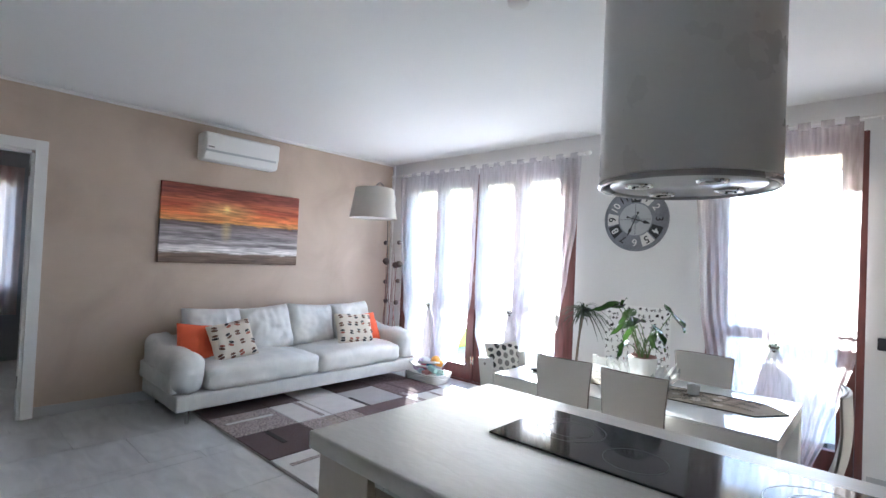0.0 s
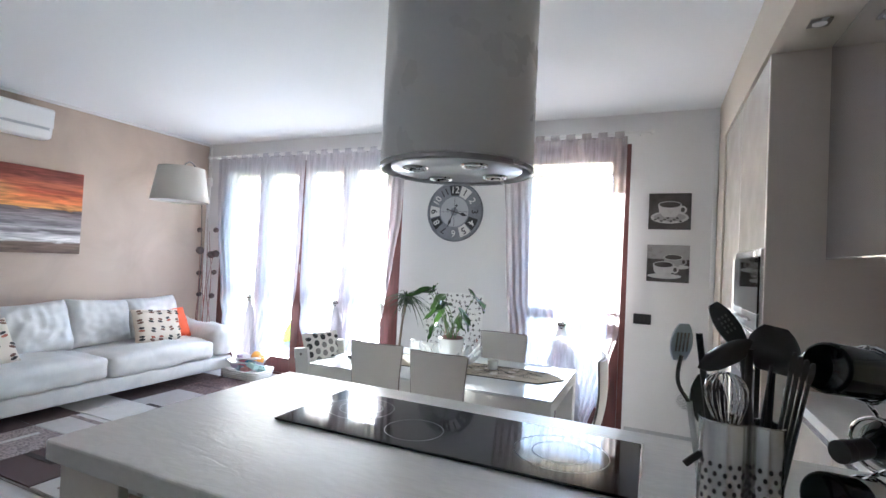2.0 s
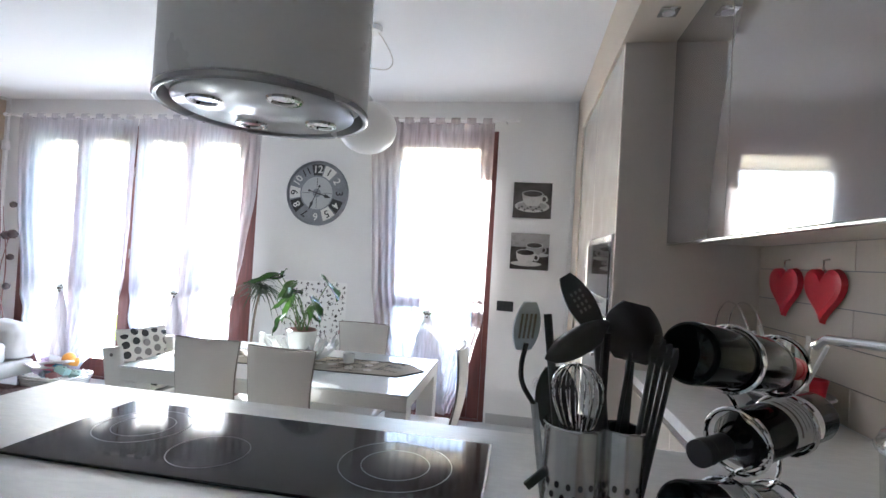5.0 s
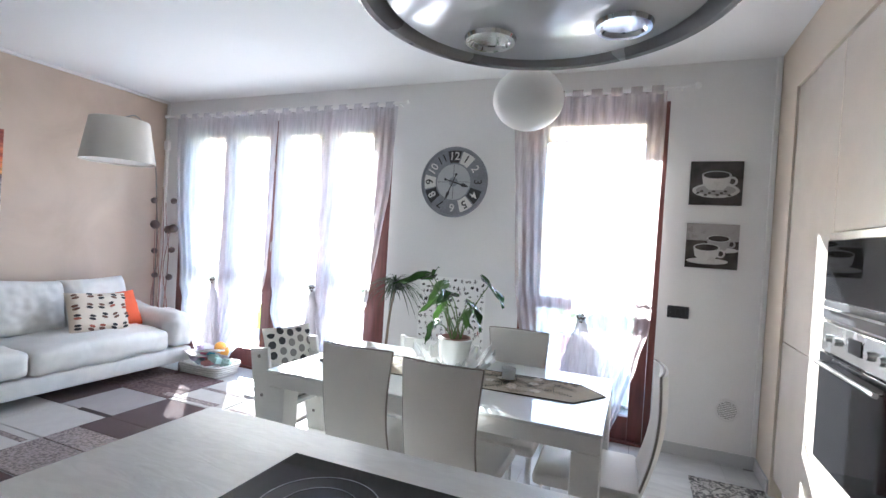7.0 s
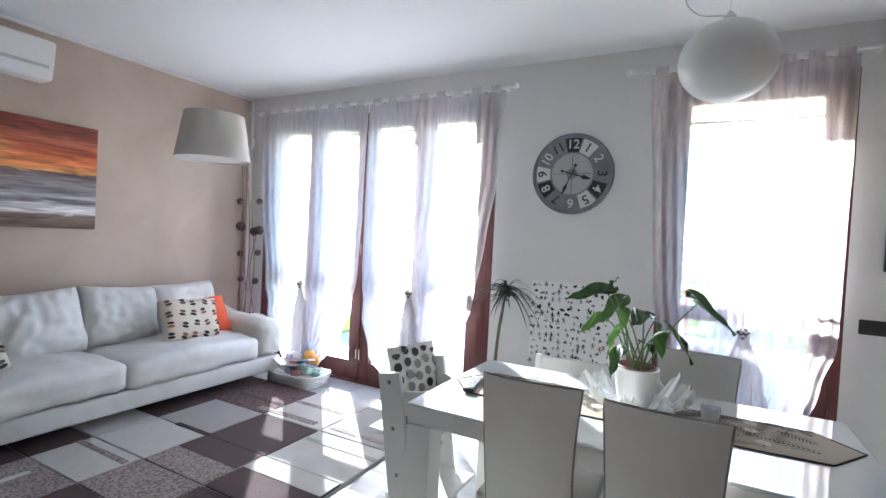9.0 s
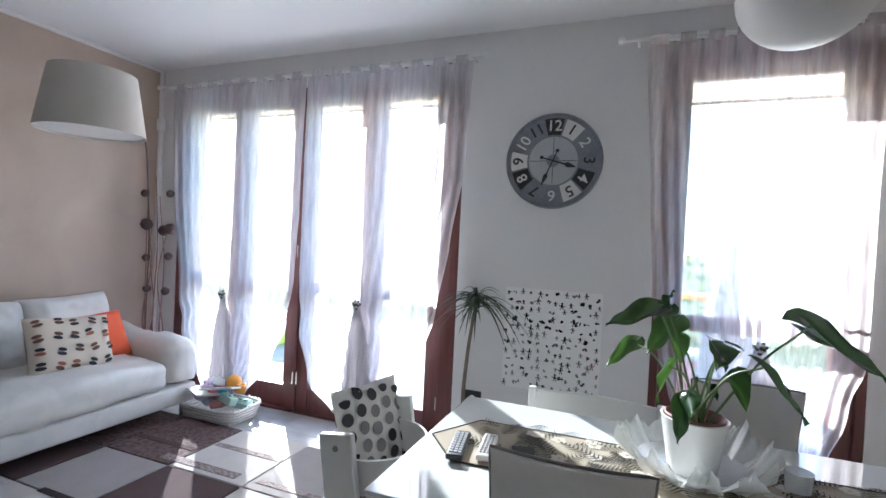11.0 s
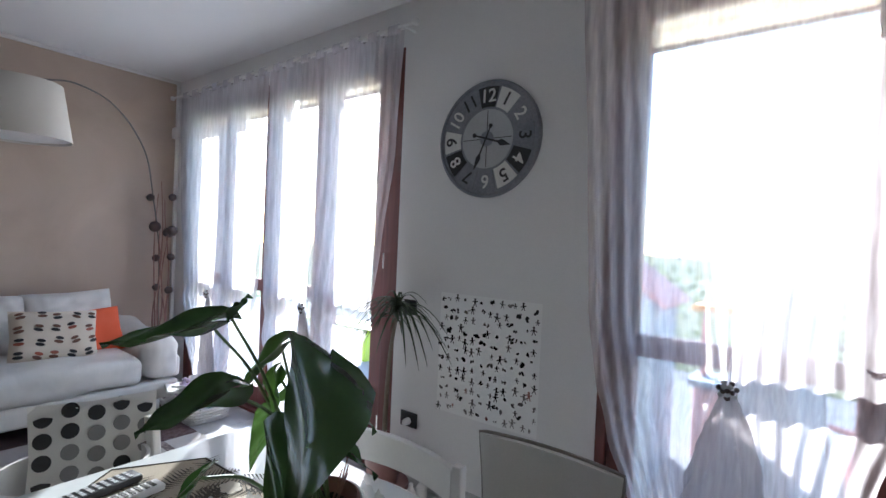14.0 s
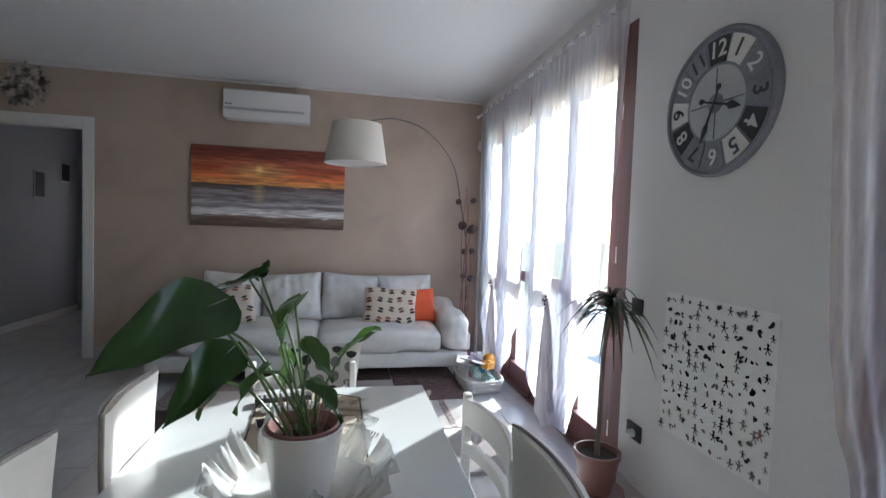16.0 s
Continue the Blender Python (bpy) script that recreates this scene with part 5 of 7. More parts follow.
def coffee_picture(z0, z1, two):
    p = thing("coffee_picture", (1.142, YF, z0), "square monochrome print of coffee cups" if two else "square monochrome print of one coffee cup", "picture", "coffee prints")
    x0, x1 = 0.976, 1.289
    M_DK = ramp_mat("dark_print_ground", [(0.3, (0.035, 0.03, 0.03)), (0.7, (0.10, 0.09, 0.085))], 0.12 if two else 0.5, scale=9, bump=0)
    M_MD = mat("mid_print_grey", (0.34, 0.32, 0.31), 0.3, vary=0.12, scale=20)
    M_LT = mat("light_print_grey", (0.55, 0.53, 0.51), 0.3, vary=0.10, scale=20)
    part("canvas", box(x0, x1, YF - 0.022, YF - 0.001, z0, z1, 0.002), M_DK, p)
    cz, w2 = (z0 + z1) / 2, x1 - x0
    layer = [0.0224]

    def flat(pts, m, name):
        layer[0] += 0.0003
        bm = bmesh.new()
        bm.faces.new([bm.verts.new((x0 + w2 * a, YF - layer[0], z0 + (z1 - z0) * b)) for a, b in pts])
        part(name, bm, m, p, smooth=False)

    def oval(cx, cy, rx, ry, n=26):
        return [(cx + rx * math.cos(2 * math.pi * k / n), cy + ry * math.sin(2 * math.pi * k / n)) for k in range(n)]

    def cup(cx, cy, s, m):
        flat(oval(cx + 0.30 * s, cy - 0.02, 0.10 * s, 0.11 * s, 16), m, "cup_handle")
        flat(oval(cx + 0.30 * s, cy - 0.02, 0.055 * s, 0.065 * s, 16), M_DK, "handle_gap")
        flat([(cx - 0.28 * s, cy + 0.12 * s), (cx - 0.25 * s, cy - 0.08 * s), (cx - 0.14 * s, cy - 0.22 * s), (cx + 0.14 * s, cy - 0.22 * s), (cx + 0.25 * s, cy - 0.08 * s), (cx + 0.28 * s, cy + 0.12 * s)], m, "cup_side")
        flat(oval(cx, cy + 0.12 * s, 0.28 * s, 0.10 * s), M_LT, "cup_rim")
        flat(oval(cx, cy + 0.12 * s, 0.25 * s, 0.08 * s), M_DK, "coffee")
    if two:
        flat([(0.002, 0.62), (0.998, 0.62), (0.998, 0.998), (0.002, 0.998)], M_MD, "pale_ground")
        flat(oval(0.72, 0.42, 0.28, 0.06), M_LT, "saucer")
        cup(0.62, 0.58, 0.8, M_MD)
        flat(oval(0.42, 0.16, 0.40, 0.07), M_LT, "saucer")
        cup(0.40, 0.36, 0.9, M_LT)
    else:
        flat(oval(0.5, 0.33, 0.45, 0.17), M_LT, "saucer")
        flat(oval(0.5, 0.34, 0.38, 0.12), M_MD, "saucer_well")
        for q in range(9):
            flat(oval(0.16 + 0.075 * q, 0.31 + 0.05 * math.sin(q * 2.1) - 0.04, 0.035, 0.024, 10), M_DK, "coffee_bean")
        cup(0.5, 0.56, 1.0, M_LT)


coffee_picture(1.728, 2.022, False)
coffee_picture(1.300, 1.600, True)


def wall_plate(name, x, z, w2, h2, label, cat, rockers):
    s = thing(name, (x, YF, z - h2), label, cat)
    part("plate", box(x - w2, x + w2, YF - 0.012, YF - 0.001, z - h2, z + h2, 0.006, seg=3), M_CLOCKD, s)
    for k in range(rockers):
        a = x - w2 * 0.72 + k * (2 * w2 * 0.72 / rockers)
        part("rocker", box(a + 0.002, a + 2 * w2 * 0.72 / rockers - 0.002, YF - 0.0155, YF - 0.0125, z - h2 * 0.6, z + h2 * 0.6, 0.002), M_BLACK, s)
    return s


wall_plate("light_switch", 0.956, 0.984, 0.068, 0.042, "dark grey three-gang light switch", "switch", 3)
wall_plate("light_switch", -1.225, 0.975, 0.045, 0.042, "dark grey light switch beside the window door", "switch", 2)
s = wall_plate("power_socket", -1.202, 0.352, 0.06, 0.042, "dark wall socket with a white plug in it", "socket", 0)
part("plug", turn(lathe([(0.0, 0), (0.02, 0), (0.018, 0.03), (0.008, 0.045), (0, 0.045)], (0, 0, 0), 16), pose(-1.20, YF - 0.0125, 0.345, 90, 0, 0)), M_TRIM, s, "white round plug")
vent = thing("wall_vent", (1.289, YF, 0.29), "round white slatted wall vent", "vent")
part("ring", turn(lathe([(0.058, 0), (0.075, 0), (0.074, 0.008), (0.066, 0.013), (0.058, 0.010)], (0, 0, 0), 40), pose(1.289, YF - 0.001, 0.362, 90, 0, 0)), M_WHITEWALL, vent)
part("backing", turn(lathe([(0, 0), (0.058, 0), (0.058, 0.002), (0, 0.002)], (0, 0, 0), 40), pose(1.289, YF - 0.001, 0.362, 90, 0, 0)), M_INKG, vent)
for k in range(9):
    z = 0.362 - 0.048 + k * 0.012
    hw = math.sqrt(max(0.0, 0.057 ** 2 - (z - 0.362) ** 2))
    part("slat", box(1.289 - hw, 1.289 + hw, YF - 0.011, YF - 0.004, z - 0.0035, z + 0.0035), M_WHITEWALL, vent, smooth=False)

# ---- hanging lamp and floor lamp ----
gl = thing("pendant_lamp", (0.128, 5.288, 1.945), "white opal glass globe lamp on a thin cable, unlit", "lamp")
part("globe", lathe([(0.0, 0.0)] + [(0.173 * math.sin(math.pi * k / 20), 0.1525 - 0.1525 * math.cos(math.pi * k / 20)) for k in range(1, 20)] + [(0.0, 0.305)], (0.128, 5.288, 1.945), 48), M_GLOBE, gl)
part("cap", lathe([(0.0, 0.298), (0.024, 0.300), (0.022, 0.325), (0.006, 0.345), (0.0, 0.345)], (0.128, 5.288, 1.945), 20), M_METAL, gl)
part("steel_wire", tube([(0.128, 5.288, 2.29), (0.128, 5.288, 2.70)], 0.0012, 6), M_METAL, gl)
part("cable", tube(smooth_path([(0.108, 5.298, 2.28), (0.02, 5.29, 2.295), (-0.03, 5.288, 2.36), (0.0, 5.288, 2.435), (0.11, 5.293, 2.455), (0.22, 5.298, 2.45), (0.255, 5.298, 2.51), (0.19, 5.298, 2.63), (0.14, 5.298, 2.69)]), 0.0024, 6), M_SHADE, gl)
part("ceiling_rose", lathe([(0.0, 0.0), (0.05, 0.0), (0.055, 0.02), (0.055, 0.028), (0.0, 0.028)], (0.128, 5.288, 2.671), 28), M_TRIM, gl)
sd = solo("smoke_detector", lathe([(0.0, 0.0), (0.035, 0.001), (0.05, 0.012), (0.055, 0.035), (0.0, 0.035)], (-0.41, 4.13, 2.664), 30), M_TRIM, "flat white round fitting on the ceiling", "ceiling fitting")

fl = thing("floor_lamp", (-3.97, 6.42, 0), "tall arc floor lamp with an ivory drum shade, unlit", "lamp")
SHX, SHY = -2.83, 5.25
part("shade", lathe([(0.235, 1.80), (0.186, 2.10), (0.182, 2.10), (0.231, 1.80), (0.235, 1.80)], (SHX, SHY, 0), 48), M_SHADE, fl)
part("inner_disc", lathe([(0.0, 1.812), (0.227, 1.812), (0.227, 1.816), (0.0, 1.816)], (SHX, SHY, 0), 40), M_GLOBE, fl, "white diffuser disc")
arc = smooth_path([(-3.99, 6.46, 0.03), (-3.985, 6.45, 0.6), (-3.955, 6.43, 1.117), (-3.90, 6.385, 1.36), (-3.848, 6.326, 1.601), (-3.762, 6.236, 1.915), (-3.619, 6.084, 2.096), (-3.459, 5.914, 2.20), (-3.313, 5.761, 2.236), (-3.129, 5.567, 2.23), (-3.01, 5.441, 2.19), (-2.90, 5.324, 2.14), (SHX, SHY, 2.09)])
part("arm", tube(arc, 0.0055, 8), M_ARM, fl, "bent steel arm")
part("base", lathe([(0.0, 0.0), (0.13, 0.0), (0.135, 0.012), (0.12, 0.03), (0.0, 0.034)], (-3.99, 6.46, 0.0), 32), M_METAL, fl)

# twig ornament with wicker balls
tw = thing("twig_ornament", (-3.83, 6.40, 0), "tall rose-brown twigs hung with dark wicker balls", "ornament")
rnd = random.Random(9)
for k in range(6):
    x, y = (-3.90, -3.76)[k % 2] + rnd.uniform(-0.03, 0.03), 6.40 + rnd.uniform(-0.03, 0.03)
    dx, dy = rnd.uniform(-0.05, 0.05), rnd.uniform(-0.05, 0.03)
    h = rnd.uniform(1.25, 1.75)
    pts = [(x + dx * t + 0.02 * math.sin(t * 9 + k), y + dy * t + 0.02 * math.cos(t * 8 + k * 2), 0.04 + h * t) for t in [q / 14 for q in range(15)]]
    part("twig", tube(pts, 0.008, 6, r1=0.003), M_TWIG, tw)
for x, y, z, r in ((-3.86, 6.31, 1.61, 0.030), (-3.91, 6.37, 1.37, 0.045), (-3.735, 6.43, 1.62, 0.030), (-3.79, 6.43, 1.325, 0.042), (-3.72, 6.43, 1.34, 0.042), (-3.94, 6.40, 1.10, 0.030), (-3.73, 6.43, 1.12, 0.030), (-3.92, 6.40, 0.85, 0.030), (-3.75, 6.43, 0.84, 0.032)):
    bm = bmesh.new()
    bmesh.ops.create_icosphere(bm, subdivisions=3, radius=r)
    for v in bm.verts:
        v.co *= 1 + 0.12 * noise.noise(v.co * 70)
    part("ball", turn(bm, pose(x, y, z)), M_BALL, tw)
part("vase", lathe([(0.0, 0.0), (0.075, 0.0), (0.085, 0.06), (0.06, 0.16), (0.07, 0.18), (0.062, 0.18), (0.05, 0.16), (0.0, 0.05)], (-3.83, 6.40, 0.0), 28), M_POTB, tw)

# ---- toy basket ----
bk = thing("toy_basket", (-3.02, 6.33, 0), "white wicker basket full of toys and picture books", "basket")
bx, by, bl, bw = -3.02, 6.33, 0.23, 0.15
for k in range(5):
    z = 0.012 + k * 0.022
    e = 1 + 0.035 * k
    pts = [(bx + bl * e * math.copysign(abs(math.cos(t)) ** 0.45, math.cos(t)), by + bw * e * math.copysign(abs(math.sin(t)) ** 0.45, math.sin(t)), z + 0.002 * math.sin(t * 20 + k * 3.14)) for t in [2 * math.pi * q / 60 for q in range(61)]]
    part("weave", tube(pts, 0.0115, 7), M_WICKER, bk)
for k in range(26):
    t = 2 * math.pi * k / 26
    px, py = math.copysign(abs(math.cos(t)) ** 0.45, math.cos(t)), math.copysign(abs(math.sin(t)) ** 0.45, math.sin(t))
    part("stake", tube([(bx + bl * px, by + bw * py, 0.004), (bx + bl * 1.16 * px, by + bw * 1.16 * py, 0.118)], 0.006, 6), M_WICKER, bk)
part("bottom", box(bx - bl + 0.01, bx + bl - 0.01, by - bw + 0.01, by + bw - 0.01, 0.002, 0.012), M_WICKER, bk)
rnd = random.Random(21)
M_MINT = mat("mint_plastic", (0.45, 0.66, 0.60), 0.45, vary=0.05)
M_LILAC = mat("lilac_plush", (0.60, 0.50, 0.66), 0.9, vary=0.08, bump=0.3)
TOYS = [(M_BLUE, "toy_car", "light blue plastic toy car"), (M_LILAC, "soft_toy", "lilac plush soft toy"), (M_YELLOW, "toy_ball", "orange toy ball"), (M_PAPER, "picture_book", "open pale picture book"), (M_BLUE, "toy_brick", "blue toy brick"),
        (M_PAPER, "picture_book", "thin white picture book"), (M_MINT, "toy_brick", "mint green toy brick"), (M_PINK, "toy_brick", "pink toy brick"), (M_PAPER, "toy_brick", "white toy brick"), (M_TOYRED, "toy_car", "red plastic toy car"),
        (M_MINT, "toy_car", "mint green toy car"), (M_YELLOW, "toy_brick", "yellow toy brick"), (M_TOYBLUE, "toy_brick", "pale blue toy brick"), (M_PINK, "toy_ball", "pink toy ball")]
for k, (mtl, nm, lab) in enumerate(TOYS):
    x, y = bx + rnd.uniform(-0.17, 0.17), by + rnd.uniform(-0.10, 0.10)
    if nm == "picture_book":
        top = k == 3
        m = pose(bx + (0.05 if top else -0.10), by - 0.03, 0.215 if top else 0.175, -14 if top else 8, -8 if top else 10, 12 if top else 75)
        bm = turn(box(-0.13, 0.13, -0.095, 0.095, -0.007, 0.007, 0.003), m)
    elif nm == "toy_ball":
        bm = bmesh.new()
        bmesh.ops.create_uvsphere(bm, u_segments=20, v_segments=12, radius=0.055)
        turn(bm, pose(bx + (0.03 if k == 2 else -0.13), by + 0.09, 0.225 if k == 2 else 0.17))
    elif nm == "soft_toy":
        bm = bmesh.new()
        for dx, dz, r in ((0, 0, 0.06), (0.05, 0.04, 0.045), (0.075, 0.085, 0.018), (0.03, 0.085, 0.018)):
            q = bmesh.ops.create_icosphere(bm, subdivisions=2, radius=r)["verts"]
            turn(bm, pose(bx - 0.16 + dx, by - 0.02, 0.145 + dz), q)
    else:
        z = 0.10 + 0.055 * (k % 3)
        bm = turn(box(-0.058, 0.058, -0.036, 0.036, -0.028, 0.028, 0.009), pose(x, y, z, rnd.uniform(-25, 25), rnd.uniform(-25, 25), rnd.uniform(0, 180)))
        for q in (-0.022, 0.022):
            lathe([(0.0, 0.0), (0.014, 0.0), (0.014, 0.014), (0, 0.014)], (x + q, y, z + 0.024), 12, bm)
    solo(nm, bm, mtl, lab + " lying in the wicker basket", "toy" if "book" not in nm else "book", "basket contents")


# ---- on the worktop ----
UX, UY, UZ = 1.152, 3.27, 0.866
HOLDER = Vector((1.065, 2.362, 1.401))
ut = thing("utensil_holder", (UX, UY, UZ), "perforated steel utensil holder on the worktop", "utensil holder")
UH = 0.280
for dx, r in ((-0.026, 0.038), (0.036, 0.027)):
    bm = lathe([(0.0, 0.001), (r, 0.001), (r, UH), (r - 0.0012, UH), (r - 0.0012, 0.003), (0.0, 0.003)], (UX + dx, UY, UZ), 40)
    part("cup", bm, M_METAL, ut)
    # punched round holes
    hb = bmesh.new()
    cols = 16 if r > 0.03 else 11
    for j in range(14):
        for k in range(cols):
            a = 2 * math.pi * (k + 0.5 * (j % 2)) / cols
            z = UZ + 0.022 + j * 0.0145
            c0 = Vector((UX + dx + (r + 0.0006) * math.cos(a), UY + (r + 0.0006) * math.sin(a), z))
            t1 = Vector((-math.sin(a), math.cos(a), 0))
            hb.faces.new([hb.verts.new(c0 + t1 * 0.0031 * math.cos(q * math.pi / 5) + Vector((0, 0, 0.0042 * math.sin(q * math.pi / 5)))) for q in range(10)])
    part("perforation", hb, M_BLACK, ut, "punched round holes", smooth=False)["kind"] = "stuff"
    part("lip", tube([(UX + dx + r * math.cos(t), UY + r * math.sin(t), UZ + UH) for t in [2 * math.pi * q / 30 for q in range(31)]], 0.0022, 6), M_METAL, ut)


def shaft(p0, p1, r=0.006):
    return tube([p0, p1], r, 8)


def head(p, d, w2, L, side, bowl=0.0, t=0.004):
    """Flat or cupped head of a kitchen tool, from p along d."""
    d = Vector(d).normalized()
    s = Vector(side).normalized()
    n = d.cross(s).normalized()

    def fn(u, v, off):
        a = 2 * u - 1
        wv = w2 * math.sin(math.pi * (0.12 + 0.80 * v)) ** 0.6
        return Vector(p) + d * (L * v) + s * (a * wv) - n * (bowl * (1 - a * a) * math.sin(math.pi * v)) + n * off
    bm = grid(lambda u, v: fn(u, v, t / 2), 8, 10)
    grid(lambda u, v: fn(1 - u, v, -t / 2), 8, 10, bm)
    bmesh.ops.bridge_loops(bm, edges=[e for e in bm.edges if e.is_boundary])
    return bm


def tool(name, label, foot, top, headargs, material=None, sh=0.006):
    material = material or M_BLACK
    k = thing(name, foot, label, "kitchen tool", "tools in the holder")
    part("shaft", shaft(foot, top, sh), material, k)
    d = Vector(top) - Vector(foot)
    if headargs:
        part("head", head(top, d + Vector(headargs.get("bend", (0, 0, 0))), headargs["w"], headargs["L"], headargs["side"], headargs.get("bowl", 0.0)), material, k)
    return k


def pierced_head(k, p, d, side, cols, rows_, wx, wz, reach):
    """Small pale slots through the head of a turner or skimmer."""
    d, sd = Vector(d).normalized(), Vector(side).normalized()
    n = d.cross(sd).normalized()
    for i in range(cols):
        for j in range(rows_):
            c0 = Vector(p) + d * (reach[0] + (reach[1] - reach[0]) * (j + 0.5) / rows_) + sd * ((i - (cols - 1) / 2) * wx * 2.4)
            m = Matrix((sd, n, d)).transposed().to_4x4()
            part("slot", turn(box(-wx / 2, wx / 2, -0.0032, 0.0032, -wz / 2, wz / 2), Matrix.Translation(c0) @ m), M_INKG, k, "pierced slot", smooth=False)


FOOT = Vector((UX, UY, UZ + 0.006))
p, e = Vector((1.152, 3.285, 1.270)), Vector((1.104, 3.275, 1.340))
k = tool("skimmer", "black pierced skimmer standing in the holder", FOOT + Vector((0.045, 0.008, 0)), p, dict(w=0.019, L=0.085, side=(0.8, 0.2, 0.55), bend=e - p + Vector((-0.26, 0, 0.06))))
pierced_head(k, p, (p - (FOOT + Vector((0.045, 0.008, 0)))) + (e - p + Vector((-0.26, 0, 0.06))), (0.8, 0.2, 0.55), 3, 4, 0.0028, 0.0045, (0.028, 0.062))
tool("serving_spoon", "black serving spoon standing in the holder", FOOT + Vector((0.0, -0.008, 0)), Vector((1.160, 3.262, 1.270)), dict(w=0.030, L=0.078, side=(0.45, 0.5, 0.9), bowl=0.020, bend=(-0.75, 0.0, -0.70)))
tool("ladle", "black soup ladle standing in the holder", FOOT + Vector((0.03, 0.0, 0)), Vector((1.196, 3.285, 1.232)), dict(w=0.041, L=0.078, side=(1, 0.2, -0.2), bowl=0.034, bend=(0.0, -0.05, 0.02)))
tool("cooking_spatula", "broad black spatula standing in the holder", FOOT + Vector((-0.02, 0.014, 0)), Vector((1.108, 3.295, 1.125)), dict(w=0.030, L=0.088, side=(1, 0.15, 0.1)))
k = tool("turner", "steel turner with a bent wire neck standing in the holder", FOOT + Vector((-0.035, 0.005, 0)), Vector((1.073, 3.275, 1.165)), None, M_CLOCKL, 0.005)
part("neck", tube(smooth_path([(1.073, 3.275, 1.163), (1.056, 3.275, 1.19), (1.053, 3.275, 1.215), (1.058, 3.275, 1.245)]), 0.0035, 8), M_BLACK, k)
part("head", head((1.054, 3.278, 1.236), (0.10, 0.0, 1), 0.020, 0.066, (0.88, 0.45, 0)), M_TURNER, k, "pale blue-grey blade")
pierced_head(k, (1.054, 3.278, 1.236), (0.10, 0.0, 1), (0.88, 0.45, 0), 4, 1, 0.0028, 0.034, (0.014, 0.052))
tool("carving_fork", "black-handled fork standing in the holder", FOOT + Vector((-0.015, -0.012, 0)), Vector((1.084, 3.268, 1.288)), None, None, 0.0055)
for q in range(4):
    f0 = FOOT + Vector((0.018 + 0.005 * q, -0.010 + 0.006 * q, 0.0))
    tool("cooking_spoon", "slim black cooking spoon standing in the holder", f0, Vector((1.216 + 0.010 * q, 3.256 + 0.008 * q, 1.238 - 0.006 * q)), dict(w=0.0055, L=0.035, side=(1, 0.4, 0)), None, 0.0036)
tool("tongs", "thin black tongs standing in the holder", FOOT + Vector((0.0, 0.01, 0)), Vector((1.196, 3.262, 1.286)), None, None, 0.003)
wk = thing("whisk", FOOT, "steel balloon whisk standing in the holder", "kitchen tool", "tools in the holder")
w0 = Vector((1.130, 3.250, 1.115))
part("shaft", shaft(Vector((UX - 0.022, UY - 0.012, UZ + 0.006)), w0, 0.007), M_METAL, wk)
for q in range(8):
    a = math.pi * q / 8
    pts = [w0 + Vector((math.cos(a) * 0.037 * math.sin(t) * (0.62 - 0.38 * math.cos(t)) * 1.25 - 0.006 * (1 - math.cos(t)) / 2, math.sin(a) * 0.030 * math.sin(t) * (0.62 - 0.38 * math.cos(t)) * 1.25, 0.057 - 0.057 * math.cos(t))) for t in [2 * math.pi * w / 24 for w in range(25)]]
    part("wire", tube(pts, 0.0011, 5), M_CHROME, wk)
solo("peeler", turn(box(-0.018, 0.018, -0.003, 0.003, -0.006, 0.006, 0.002), pose(1.080, 3.255, 1.074, 0, -45, 0)), M_BLACK, "black peeler handle poking out of the holder", "kitchen tool", "tools in the holder")

for ob in [o for o in scene.objects if not o.parent and (o.name.startswith("utensil_holder") or o.get("group") == "tools in the holder")]:
    ob.matrix_basis = Matrix.Translation(HOLDER + Vector((0.02, 0.0, 0.0))) @ Matrix.Scale(0.88, 4) @ Matrix.Translation(-HOLDER) @ ob.matrix_basis

# wine rack with three bottles
B = [((1.265, 3.18, 1.267), (1.50, 3.395, 1.222)), ((1.525, 3.41, 1.150), (1.29, 3.21, 1.139)), ((1.27, 3.185, 1.078), (1.505, 3.39, 1.008))]


